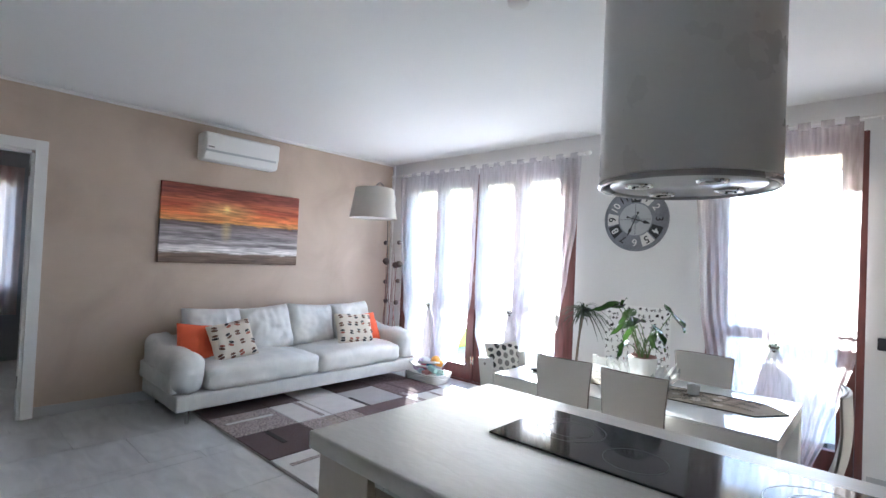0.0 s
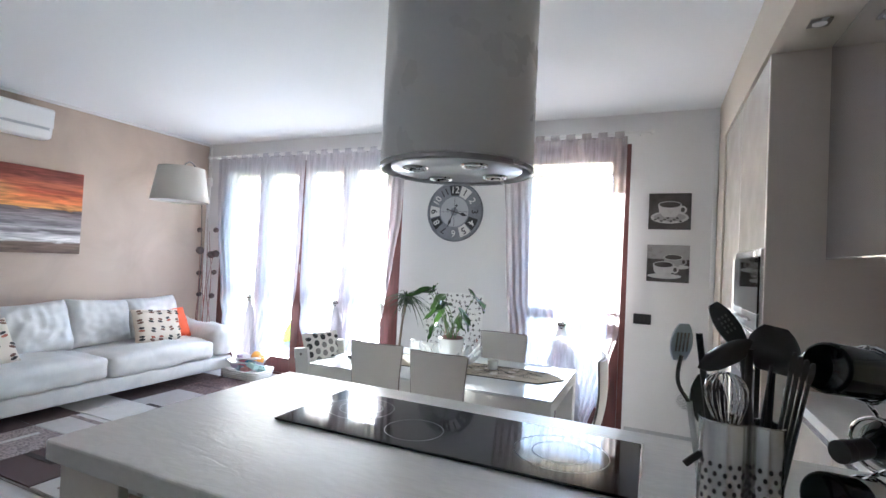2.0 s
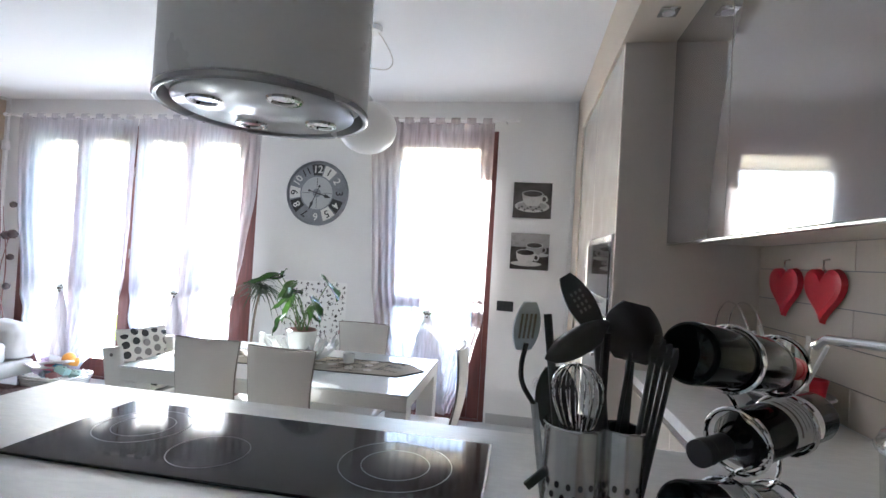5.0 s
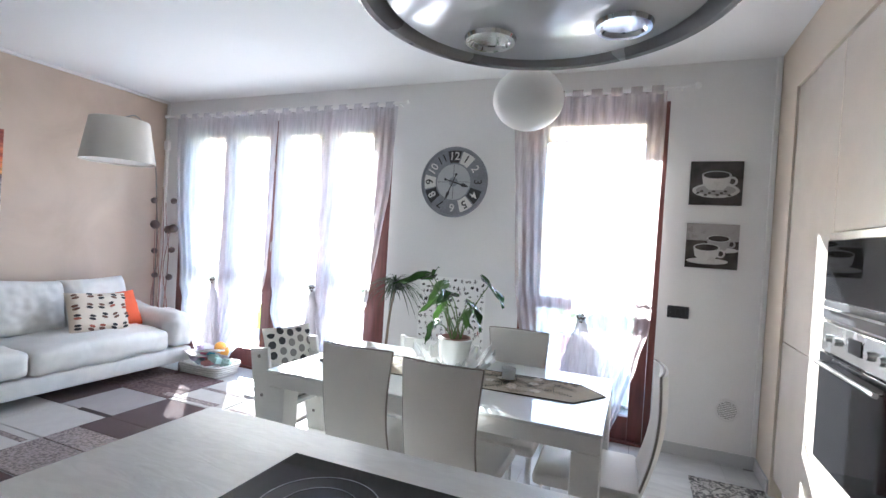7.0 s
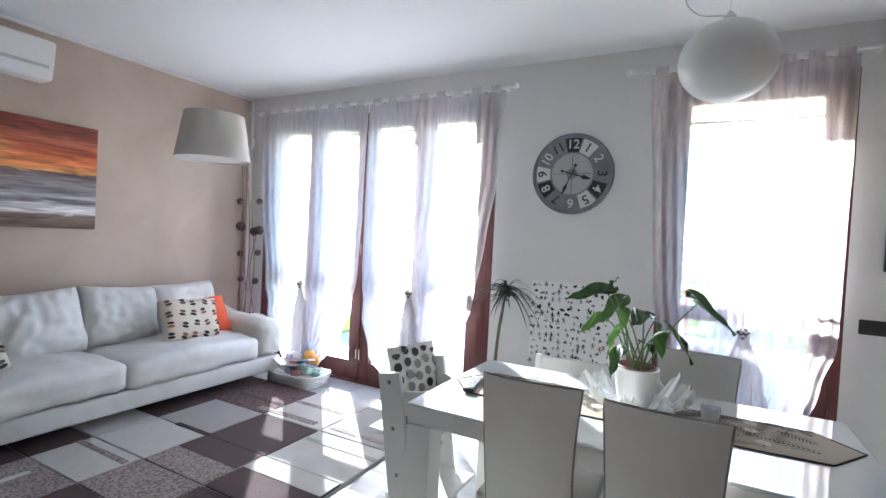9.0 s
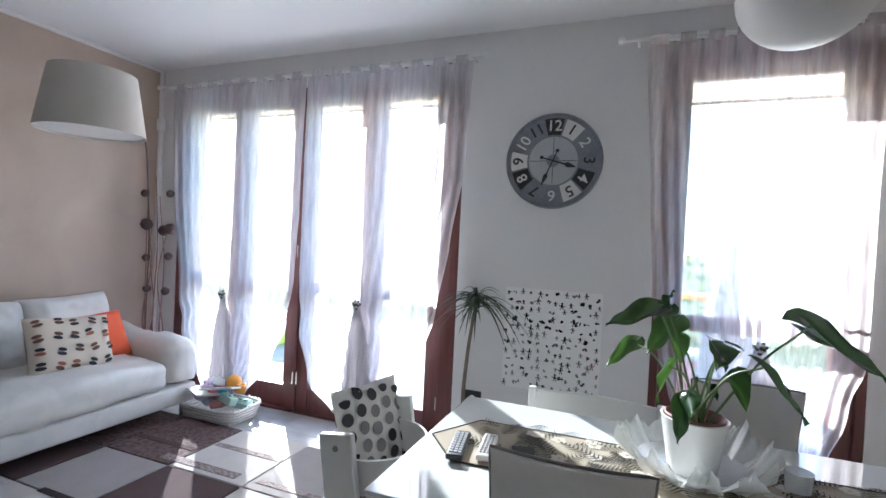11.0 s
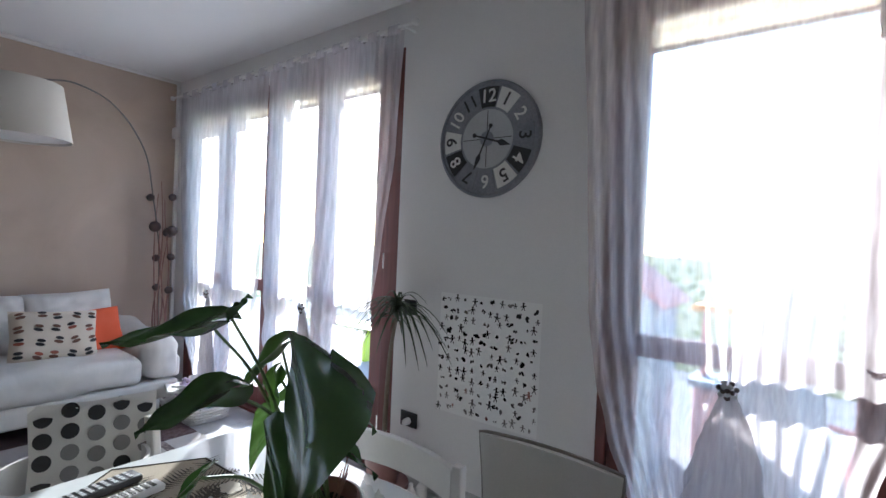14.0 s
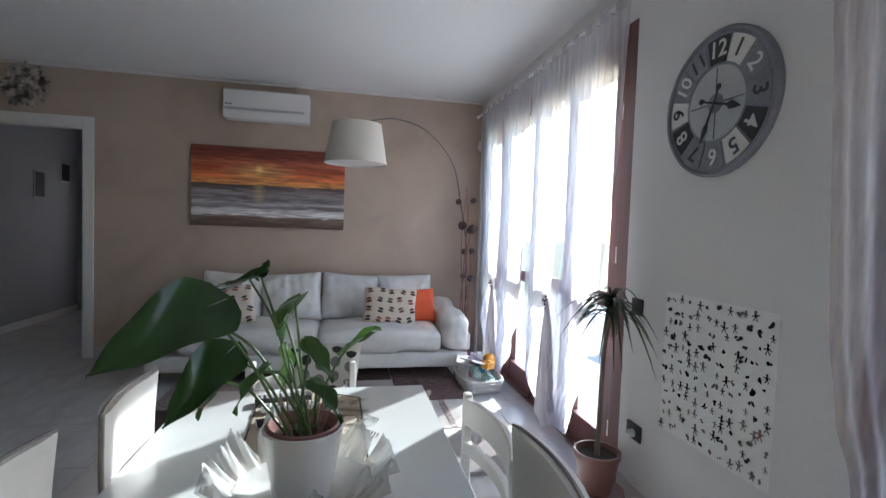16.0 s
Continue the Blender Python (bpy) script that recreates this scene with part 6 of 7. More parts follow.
def bottle(base, toward, label_mat):
    d = (Vector(toward) - Vector(base)).normalized()
    m = Matrix.Translation(base) @ d.to_track_quat("Z", "Y").to_matrix().to_4x4()
    o = thing("wine_bottle", base, "dark glass wine bottle lying in the wire rack", "bottle", "wine bottles in the rack")
    part("glass", turn(lathe([(0.0, 0.008), (0.02, 0.006), (0.029, 0.001), (0.033, 0.0), (0.0365, 0.003), (0.0375, 0.008), (0.0375, 0.19), (0.034, 0.21), (0.018, 0.235), (0.0145, 0.25), (0.0145, 0.285), (0.016, 0.287), (0.016, 0.30), (0.0, 0.30)], (0, 0, 0), 36), m), M_BOTTLE, o)
    part("capsule", turn(lathe([(0.0152, 0.245), (0.0158, 0.284), (0.0168, 0.286), (0.0168, 0.302), (0.0, 0.302)], (0, 0, 0), 24), m), M_RED if label_mat is None else M_BLACK, o)
    if label_mat:
        mi = m.inverted().to_3x3()
        toward_room = mi @ Vector((-0.50, -0.82, 0.28))
        a0 = math.atan2(toward_room.y, toward_room.x)

        def wrap(z0, z1, half, r, shift=0.0):
            return turn(grid(lambda u, v: (r * math.cos(a0 + shift + half * (2 * u - 1)), r * math.sin(a0 + shift + half * (2 * u - 1)), z0 + (z1 - z0) * v), 18, 2), m)
        lab = part("paper_label", wrap(0.055, 0.135, 1.15, 0.0381), label_mat, o, "cream paper label")
        part("emblem", wrap(0.066, 0.080, 0.20, 0.0384, 0.1), M_INK, lab)
        for q, (half, thick) in enumerate(((0.75, 0.002), (0.55, 0.0015), (0.6, 0.0015), (0.8, 0.005))):
            z = 0.090 + q * 0.010
            part("print_bar", wrap(z, z + thick, half, 0.0384), M_INKG, lab)
    return o


for k, (p, q) in enumerate(B):
    bottle(p, q, None if k == 0 else M_PAPER)
rack = thing("wine_rack", (1.39, 3.29, 0.93), "curved chrome wire wine rack holding three bottles", "wine rack")
for s in (0.3, 0.72):
    pts = []
    for k, (p, q) in enumerate(reversed(B)):
        c0 = Vector(p).lerp(Vector(q), s if k != 1 else 1 - s)
        side = Vector((0.63, -0.77, 0)) * (1 if k % 2 else -1)
        pts += [c0 + Vector((0, 0, -0.0415)), c0 + side * 0.0415, c0 + Vector((0, 0, 0.0415))]
    c0 = pts[0]
    pts = [Vector((c0.x, c0.y, 0.935)) + Vector((0.63, -0.77, 0)) * 0.05, Vector((c0.x, c0.y, 0.94))] + pts
    part("wire", tube(smooth_path(pts, 6), 0.0032, 8), M_CHROME, rack)
    for k, (p, q) in enumerate(B):
        d = (Vector(q) - Vector(p)).normalized()
        c1 = Vector(p).lerp(Vector(q), s if k != 1 else 1 - s)
        a1 = d.cross(Vector((0, 0, 1))).normalized()
        a2 = a1.cross(d)
        part("ring", tube([c1 + 0.0415 * (a1 * math.cos(t) + a2 * math.sin(t)) for t in [2 * math.pi * w / 28 for w in range(29)]], 0.0032, 8), M_CHROME, rack)
part("base_bar", tube([(1.34, 3.23, 0.935), (1.46, 3.34, 0.935)], 0.004, 8), M_CHROME, rack)

pot = thing("steel_pot", (1.785, 3.47, 0.91), "polished steel cooking pot with a glass lid", "pot")
part("body", lathe([(0.0, 0.002), (0.075, 0.0), (0.10, 0.04), (0.106, 0.165), (0.114, 0.170), (0.114, 0.175), (0.103, 0.171), (0.098, 0.045), (0.0, 0.01)], (1.785, 3.47, 0.91), 44), M_METAL, pot)
part("lid", lathe([(0.112, 0.176), (0.105, 0.197), (0.06, 0.220), (0.0, 0.227)], (1.785, 3.47, 0.91), 40), M_ACRYL, pot, "domed glass lid")
part("lid_rim", tube([(1.785 + 0.112 * math.cos(t), 3.47 + 0.112 * math.sin(t), 1.087) for t in [2 * math.pi * q / 40 for q in range(41)]], 0.003, 6), M_CHROME, pot)
part("knob", lathe([(0.0, 0.227), (0.012, 0.227), (0.01, 0.247), (0.022, 0.262), (0.02, 0.290), (0.0, 0.295)], (1.785, 3.47, 0.91), 20), M_POTW, pot, "white porcelain knob")
tap = thing("kitchen_tap", (1.98, 3.72, 0.91), "chrome kitchen tap with a long spout", "tap")
part("body", lathe([(0.0, 0.0), (0.026, 0.0), (0.024, 0.10), (0.02, 0.36), (0.0, 0.365)], (1.98, 3.72, 0.91), 24), M_CHROME, tap)
part("spout", tube([(1.98, 3.72, 1.222), (1.87, 3.99, 1.205), (1.86, 4.02, 1.18)], 0.012, 12), M_CHROME, tap)
part("lever", tube([(1.98, 3.72, 1.275), (1.94, 3.66, 1.31)], 0.007, 8), M_CHROME, tap)

# made-up box with flap and knob, in place of dark cups and basket
filler_box = thing("bread_bin", (2.015, 4.64, 0.91), "small black box added for the dark things against the tiles", "bread bin")
part("body", box(1.965, 2.065, 4.47, 4.82, 0.911, 1.095, 0.018, seg=3), M_BLACK, filler_box)
part("front_flap", box(1.958, 1.9645, 4.49, 4.80, 0.93, 1.06, 0.002), M_BLACK, filler_box)
part("knob", turn(lathe([(0.0, 0.0), (0.010, 0.0), (0.012, 0.012), (0.0, 0.015)], (0, 0, 0), 16), pose(1.9578, 4.645, 1.03, 0, -90, 0)), M_CHROME, filler_box, "chrome knob")
dr = thing("cup_stand", (1.945, 4.33, 0.91), "white tray with crossed pegs and cups on a dark foot", "cup stand")
part("foot", lathe([(0.0, 0.0), (0.10, 0.0), (0.105, 0.01), (0.085, 0.03), (0.115, 0.064), (0.0, 0.064)], (1.945, 4.33, 0.911), 36), M_BLACK, dr, "dark turned foot")
part("tray", lathe([(0.0, 0.0), (0.11, 0.0), (0.138, 0.012), (0.133, 0.017), (0.0, 0.008)], (1.945, 4.33, 0.976), 40), M_POTW, dr)
rnd = random.Random(5)
for q in range(11):
    y = 4.23 + 0.020 * q
    sl = 0.055 if q % 2 else -0.055
    c0 = Vector((1.935 + 0.05 * math.sin(q * 2.4), y, 0.985))
    c1 = c0 + Vector((0.012 * math.cos(q), sl + rnd.uniform(-0.015, 0.015) + (q - 5) * 0.012, 0.15 + 0.05 * rnd.random()))
    part("peg", tube([c0, c1], 0.0065, 8), M_POTW, dr, "white slanting peg")
for q in range(4):
    c0 = Vector((1.955 + 0.05 * math.cos(q * 2.2), 4.27 + 0.045 * q, 0.985))
    part("cup", lathe([(0.0, 0.0), (0.024, 0.0), (0.034, 0.062), (0.031, 0.062), (0.022, 0.006), (0.0, 0.004)], c0, 20), M_BLACK if q else M_RED, dr, "dark small cup" if q else "red small cup")
for q in range(2):
    part("hoop", tube(smooth_path([(1.90 + 0.05 * q, 4.45, 0.985), (1.90 + 0.05 * q, 4.47, 1.12), (1.90 + 0.05 * q, 4.56, 1.225), (1.90 + 0.05 * q, 4.68, 1.25), (1.90 + 0.05 * q, 4.77, 1.20), (1.90 + 0.05 * q, 4.80, 1.13)]), 0.0035, 8), M_CHROME, dr)

for y in (4.605, 4.365):
    hp = thing("pot_holder", (XK - 0.04, y, 1.18), "red heart-shaped silicone pot holder hanging on the tiles", "pot holder", "heart pot holders")
    bm = bmesh.new()
    out = []
    for q in range(40):
        t = 2 * math.pi * q / 40
        hx, hz = 16 * math.sin(t) ** 3, 13 * math.cos(t) - 5 * math.cos(2 * t) - 2 * math.cos(3 * t) - math.cos(4 * t)
        out.append((hx / 16 * 0.106, hz / 16 * 0.103))
    a = [bm.verts.new((XK - 0.022, y + u, 1.322 + v)) for u, v in out]
    c1 = [bm.verts.new((XK - 0.040, y + u * 0.96, 1.322 + v * 0.96)) for u, v in out]
    c2 = [bm.verts.new((XK - 0.046, y + u * 0.80, 1.322 + v * 0.80)) for u, v in out]
    for q in range(40):
        for r0, r1 in ((a, c1), (c1, c2)):
            bm.faces.new([r0[q], r0[(q + 1) % 40], r1[(q + 1) % 40], r1[q]])
    bm.faces.new(c2), bm.faces.new(a[::-1])
    part("heart", bm, M_RED, hp)
    part("hook", tube([(XK - 0.017, y, 1.43), (XK - 0.035, y, 1.425), (XK - 0.035, y, 1.40), (XK - 0.025, y, 1.385)], 0.004, 8), M_METAL, hp, "steel hook")

# ---- on the dining table ----
M_RUNL = mat("runner_sand_cotton", (0.42, 0.36, 0.27), 0.9, vary=0.10, fine=260, bump=0.15)
M_RUND = mat("runner_dark_fern", (0.055, 0.048, 0.035), 0.9, vary=0.2, fine=200)
M_RUNW = mat("runner_cream_flower", (0.64, 0.58, 0.48), 0.9, vary=0.1, fine=200)
rn = thing("table_runner", (-0.1, 5.13, TZ), "sand-coloured table runner with dark ferns and flowers", "table runner")
bm = bmesh.new()
outline = [(-0.73, 4.915), (-0.845, 5.06), (-0.74, 5.245), (0.47, 5.265), (0.585, 5.135), (0.47, 4.97)]
top = [bm.verts.new((x, y, TZ + 0.0035)) for x, y in outline]
bot = [bm.verts.new((x, y, TZ + 0.0006)) for x, y in outline]
bm.faces.new(top), bm.faces.new(bot[::-1])
for q in range(6):
    bm.faces.new([bot[q], bot[(q + 1) % 6], top[(q + 1) % 6], top[q]])
part("cloth", bm, M_RUNL, rn, smooth=False)
part("edging", tube([Vector((x, y, TZ + 0.003)) for x, y in outline + outline[:1]], 0.003, 6), M_RUND, rn, "dark bound edge")
rnd = random.Random(31)
fern = bmesh.new()
for q in range(64):
    x, y, a = rnd.uniform(-0.70, 0.46), rnd.uniform(5.00, 5.27), rnd.uniform(0, 6.28)
    L = rnd.uniform(0.09, 0.16)
    ax, sd = Vector((math.cos(a), math.sin(a), 0)), Vector((-math.sin(a), math.cos(a), 0))
    z = TZ + 0.0042 + 0.00002 * q
    for i in range(12):
        t = i / 11
        for sg in (-1, 1):
            p0 = Vector((x, y, z)) + ax * L * t
            w2 = 0.046 * math.sin(math.pi * (0.15 + 0.8 * t))
            p1 = p0 + (sd * sg + ax * 0.55).normalized() * w2
            if -0.74 < p1.x < 0.5 and 4.99 < p1.y < 5.285:
                fern.faces.new([fern.verts.new(p0 - ax * 0.0032), fern.verts.new(p0 + ax * 0.0032), fern.verts.new(p1)])
part("fern_print", fern, M_RUND, rn, "dark printed ferns", smooth=False)["kind"] = "stuff"
flo = bmesh.new()
for q in range(26):
    x, y = rnd.uniform(-0.66, 0.44), rnd.uniform(5.01, 5.26)
    for i in range(5):
        a = 2 * math.pi * i / 5 + q
        c0 = Vector((x + 0.014 * math.cos(a), y + 0.014 * math.sin(a), TZ + 0.0050 + 0.00002 * q))
        flo.faces.new([flo.verts.new(c0 + Vector((0.011 * math.cos(t), 0.011 * math.sin(t), 0))) for t in [2 * math.pi * w / 7 for w in range(7)]])
part("flower_print", flo, M_RUNW, rn, "cream printed flowers", smooth=False)["kind"] = "stuff"

# glass petal bowl and the pot plant in it
PXC, PYC = -0.112, 5.106
gb = thing("petal_bowl", (PXC, PYC, TZ + 0.006), "frosted glass bowl with ragged petal edges", "bowl")
M_FROST = mat("frosted_pearl_glass", (0.80, 0.81, 0.79), 0.14, vary=0.06, scale=30, bump=0.12, coat=0.6)
M_FROST.node_tree.nodes["Principled BSDF"].inputs["Alpha"].default_value = 0.62
part("foot", lathe([(0.0, 0.0), (0.075, 0.0), (0.085, 0.012), (0.0, 0.012)], (PXC, PYC, TZ + 0.006), 32), M_FROST, gb)
part("dish", lathe([(0.075, 0.010), (0.105, 0.022), (0.135, 0.042), (0.138, 0.045), (0.133, 0.046), (0.10, 0.027), (0.0, 0.016)], (PXC, PYC, TZ + 0.006), 48), M_FROST, gb)
for q in range(11):
    a = 2 * math.pi * q / 11 + 0.15
    tall = 0.075 + 0.035 * abs(math.cos(a - 0.5)) + 0.012 * math.sin(q * 2.3)

    def petal(u, v, a=a, q=q, tall=tall):
        k = 2 * u - 1
        taper = 1 - 0.45 * v ** 2
        r = 0.092 + 0.098 * v + 0.012 * k * k + 0.006 * math.sin(k * 5 + q)
        rag = (0.010 * math.sin(k * 6 + q * 2.1) + 0.005 * math.sin(k * 15 + q)) * v ** 3
        th = a + 0.36 * k * taper
        return (PXC + r * math.cos(th), PYC + r * math.sin(th), TZ + 0.022 + tall * v ** 1.5 * (1 - 0.35 * k * k) + rag)
    part("petal", grid(petal, 20, 12), M_FROST, gb, "wavy glass petal")
pp = thing("pot_plant", (PXC, PYC, TZ + 0.018), "glossy heart-leaved plant in a white ceramic pot", "plant")
zb = TZ + 0.019
part("outer_pot", lathe([(0.0, 0.0), (0.058, 0.0), (0.082, 0.15), (0.084, 0.155), (0.079, 0.157), (0.076, 0.15), (0.055, 0.012), (0.0, 0.012)], (PXC, PYC, zb), 40), M_POTW, pp, "white ceramic pot")
part("inner_pot", lathe([(0.055, 0.04), (0.0735, 0.15), (0.0755, 0.160), (0.071, 0.163), (0.066, 0.15), (0.05, 0.05)], (PXC, PYC, zb), 36), M_POTB, pp, "brown plastic inner pot")
bm = lathe([(0.0, 0.138), (0.03, 0.142), (0.067, 0.136), (0.05, 0.06), (0.0, 0.06)], (PXC, PYC, zb), 30)
for v in bm.verts:
    v.co += 0.006 * noise.noise_vector(v.co * 60)
part("soil", bm, M_SOIL, pp)


def heart_leaf(base, tip, width, droop, material, root, roll=0.0, fold=0.25):
    base, tip = Vector(base), Vector(tip)
    d = tip - base
    L = d.length
    d.normalize()
    s = d.cross(Vector((0, 0, 1)))
    s = s.normalized() if s.length > 0.1 else Vector((1, 0, 0))
    s = (Matrix.Rotation(roll, 3, d) @ s).normalized()
    n = s.cross(d)

    def fn(u, v):
        a = 2 * u - 1
        t = v
        prof = (min(1.0, t / 0.14) ** 0.5 * (1 - t) ** 0.95 * (1 + 0.35 * t)) if 0 < t < 1 else 0.0
        lobe = 0.30 * L * abs(a) ** 0.8 * (1 - t) ** 3
        w2 = width * prof * a
        edge = fold * abs(w2) - droop * L * t * t + 0.005 * math.sin(t * 13 + a * 4) * abs(a) + 0.004 * math.cos(a * 3 + t * 7)
        return base + d * (L * t - lobe) + s * w2 + n * edge
    part("leaf", grid(fn, 14, 22), material, root)


def stem(p0, p1, root, sag=0.03, r=0.0035):
    p0, p1 = Vector(p0), Vector(p1)
    m = p0.lerp(p1, 0.55) + Vector((0, 0, sag))
    part("stem", tube(smooth_path([p0, m, p1], 6), r, 6, r1=r * 0.7), M_STEM, root)


LEAVES = [((-0.220, 4.975, 1.203), (-0.340, 4.873, 1.152), 0.052, -0.10, M_GREEN, -0.35), ((0.081, 4.961, 1.187), (0.194, 4.842, 1.121), 0.074, 0.06, M_GREEN, -0.7),
          ((0.006, 4.973, 1.086), (0.081, 4.899, 0.995), 0.052, 0.03, M_GREEN, -0.6), ((-0.176, 5.077, 1.159), (-0.243, 5.033, 1.078), 0.050, 0.05, M_GREENL, -0.4),
          ((-0.270, 5.245, 1.065), (-0.346, 5.165, 1.001), 0.033, 0.05, M_GREENL, -0.5), ((-0.150, 4.933, 0.998), (-0.175, 4.877, 0.912), 0.038, 0.05, M_GREEN, 0.2),
          ((-0.092, 5.132, 0.998), (-0.044, 5.190, 0.945), 0.030, 0.08, M_GREEN, 0.0), ((-0.082, 4.932, 1.137), (-0.105, 4.827, 1.112), 0.046, 0.10, M_GREEN, -0.3),
          ((-0.161, 5.06, 1.12), (-0.158, 5.05, 1.055), 0.027, 0.05, M_GREENL, 0.3), ((-0.184, 5.06, 1.044), (-0.215, 5.05, 0.95), 0.024, 0.05, M_GREENL, 0.9),
          ((-0.205, 5.00, 1.215), (-0.185, 5.02, 1.25), 0.018, 0.0, M_GREEN, 0.0), ((-0.060, 5.12, 1.09), (-0.03, 5.17, 1.03), 0.026, 0.10, M_GREENL, 0.4), ((-0.03, 5.03, 1.05), (-0.02, 4.98, 0.98), 0.030, 0.1, M_GREENL, 0.4)]
rnd = random.Random(13)
for base, tip, wd, dr_, mt, ro in LEAVES:
    foot = (PXC + rnd.uniform(-0.03, 0.03), PYC + rnd.uniform(-0.03, 0.03), zb + 0.135)
    stem(foot, base, pp, rnd.uniform(0.02, 0.05))
    heart_leaf(base, tip, wd, dr_, mt, pp, ro)
for q in range(16):
    a = rnd.uniform(0, 6.28)
    p0 = Vector((PXC + 0.035 * math.cos(a), PYC + 0.035 * math.sin(a), zb + 0.135))
    part("bare_stalk", tube([p0, p0 + Vector((0.02 * math.cos(a), 0.02 * math.sin(a), rnd.uniform(0.04, 0.12)))], 0.0022, 5, r1=0.001), M_TWIG, pp)


def remote(x, y, ang, L, w2, body, keys, label):
    r = thing("remote_control", (x, y, TZ + 0.0055), label, "remote control", "remotes on the runner")
    m = pose(x, y, TZ + 0.0058, 0, 0, ang)
    bm = box(-L / 2, L / 2, -w2 / 2, w2 / 2, 0, 0.018, 0.006, seg=3)
    part("case", turn(bm, m), body, r)
    for i in range(9):
        for j in range(3):
            part("key", turn(box(-L / 2 + 0.018 + i * (L - 0.03) / 9, -L / 2 + 0.018 + i * (L - 0.03) / 9 + 0.008, -w2 * 0.36 + j * w2 * 0.26, -w2 * 0.36 + j * w2 * 0.26 + w2 * 0.18, 0.0182, 0.020, 0), m), keys, r, smooth=False)


remote(-0.735, 4.995, 100, 0.18, 0.048, M_BLACK, M_CLOCKL, "black television remote lying on the runner")
remote(-0.655, 5.02, 97, 0.165, 0.042, M_TRIM, M_INKG, "white remote lying on the runner")
ph = thing("smartphone", (-0.545, 5.01, TZ + 0.0055), "dark smartphone lying on the runner", "phone")
m = pose(-0.545, 5.01, TZ + 0.0058, 0, 0, 104)
part("body", turn(box(-0.07, 0.07, -0.035, 0.035, 0, 0.008, 0.003), m), M_METAL, ph)
part("screen", turn(box(-0.067, 0.067, -0.033, 0.033, 0.0081, 0.0088), m), M_BLACKGLASS, ph, smooth=False)
gs = thing("glass_tumbler", (0.145, 5.17, TZ + 0.0055), "short clear glass tumbler on the runner", "glass")
part("wall", lathe([(0.0, 0.0), (0.03, 0.0), (0.034, 0.05), (0.0315, 0.05), (0.028, 0.006), (0.0, 0.006)], (0.145, 5.17, TZ + 0.0056), 28), M_FROST, gs)

# ---- white wooden chairs by the table ----
wc = thing("wooden_chair", (-0.396, 5.42, 0), "white painted wooden chair with a bowed top rail", "chair")
def bow(x0, z, dep, w2, yb=5.72):
    return [(x0 + w2 * t, yb - dep * (1 - t * t) * -1 - 0.0, z) for t in [q / 8 - 1 for q in range(17)]]
for z, hh in ((0.722, 0.046), (0.60, 0.022)):
    pts = bow(-0.396, z, 0.045, 0.222, 5.60)
    bm = bmesh.new()
    ring = []
    for p in pts:
        p = Vector(p)
        ring.append([bm.verts.new(p + Vector((0, dy, dz))) for dy, dz in ((-0.011, -hh), (0.011, -hh), (0.011, hh), (-0.011, hh))])
    for r0, r1 in zip(ring, ring[1:]):
        for q in range(4):
            bm.faces.new([r0[q], r0[(q + 1) % 4], r1[(q + 1) % 4], r1[q]])
    bm.faces.new(ring[0]), bm.faces.new(ring[-1][::-1])
    bmesh.ops.bevel(bm, geom=[e for e in bm.edges if e.calc_length() > 0.0], offset=0.003, segments=1, affect="EDGES")
    part("back_rail", bm, M_WOODW, wc)
part("seat", box(-0.59, -0.20, 5.20, 5.59, 0.43, 0.455, 0.01), M_WOODW, wc)
for x in (-0.648, -0.174):
    part("back_post", box(x, x + 0.030, 5.588, 5.616, 0.0, 0.780, 0.005), M_WOODW, wc)
    part("front_leg", box(x + (0.06 if x < -0.4 else -0.06), x + (0.09 if x < -0.4 else -0.03), 5.21, 5.24, 0.0, 0.428, 0.005), M_WOODW, wc)
part("seat_rail", box(-0.617, -0.176, 5.592, 5.612, 0.40, 0.445, 0.004), M_WOODW, wc)

hc = thing("high_chair", (-1.05, 5.03, 0), "white wooden child's high chair with slanted side boards", "high chair")
for y in (4.835, 5.225):
    bm = turn(box(-0.055, 0.055, -0.012, 0.012, 0.0, 0.79, 0.006), pose(-0.93, y, 0.0, 0, -9, 0))
    sb = part("side_board", bm, M_WOODW, hc)
    for q in range(3):
        part("bolt_cap", turn(lathe([(0.0, 0.0), (0.009, 0.0), (0.008, 0.003), (0, 0.003)], (0, 0, 0), 14), pose(-0.93 - 0.158 * (0.36 + 0.19 * q), y - 0.0125, 0.36 + 0.19 * q, 90, 0, 0)), M_INKG, sb)
    part("floor_runner", box(-1.30, -0.80, y - 0.015, y + 0.015, 0.0, 0.035, 0.008), M_WOODW, hc)
part("seat_board", box(-1.16, -0.87, 4.849, 5.211, 0.50, 0.52, 0.006), M_WOODW, hc)
part("foot_board", box(-1.06, -0.80, 4.849, 5.211, 0.24, 0.258, 0.006), M_WOODW, hc)
bm = grid(lambda u, v: (-1.02 + (0.145 + 0.012 * v) * math.cos(2 * math.pi * u), 5.03 + (0.172 + 0.008 * v) * math.sin(2 * math.pi * u), 0.60 + 0.105 * v), 36, 4)
bmesh.ops.remove_doubles(bm, verts=bm.verts, dist=0.0005)
bmesh.ops.solidify(bm, geom=bm.faces[:], thickness=0.010)
part("seat_ring", bm, M_WOODW, hc, "white ring rail round the seat")
hp_c = thing("seat_pad", (-1.05, 5.05, 0.52), "cream seat pad printed with dark circles on the high chair", "cushion")
mb = pose(-1.085, 5.10, 0.705, 0, 72, -14) @ pose(0, 0, 0, 0, 0, 90)
part("back_pad", cushion(0.31, 0.29, 0.05, mb, seed=3, wrinkle=0.006, n=16), M_PADW, hp_c)
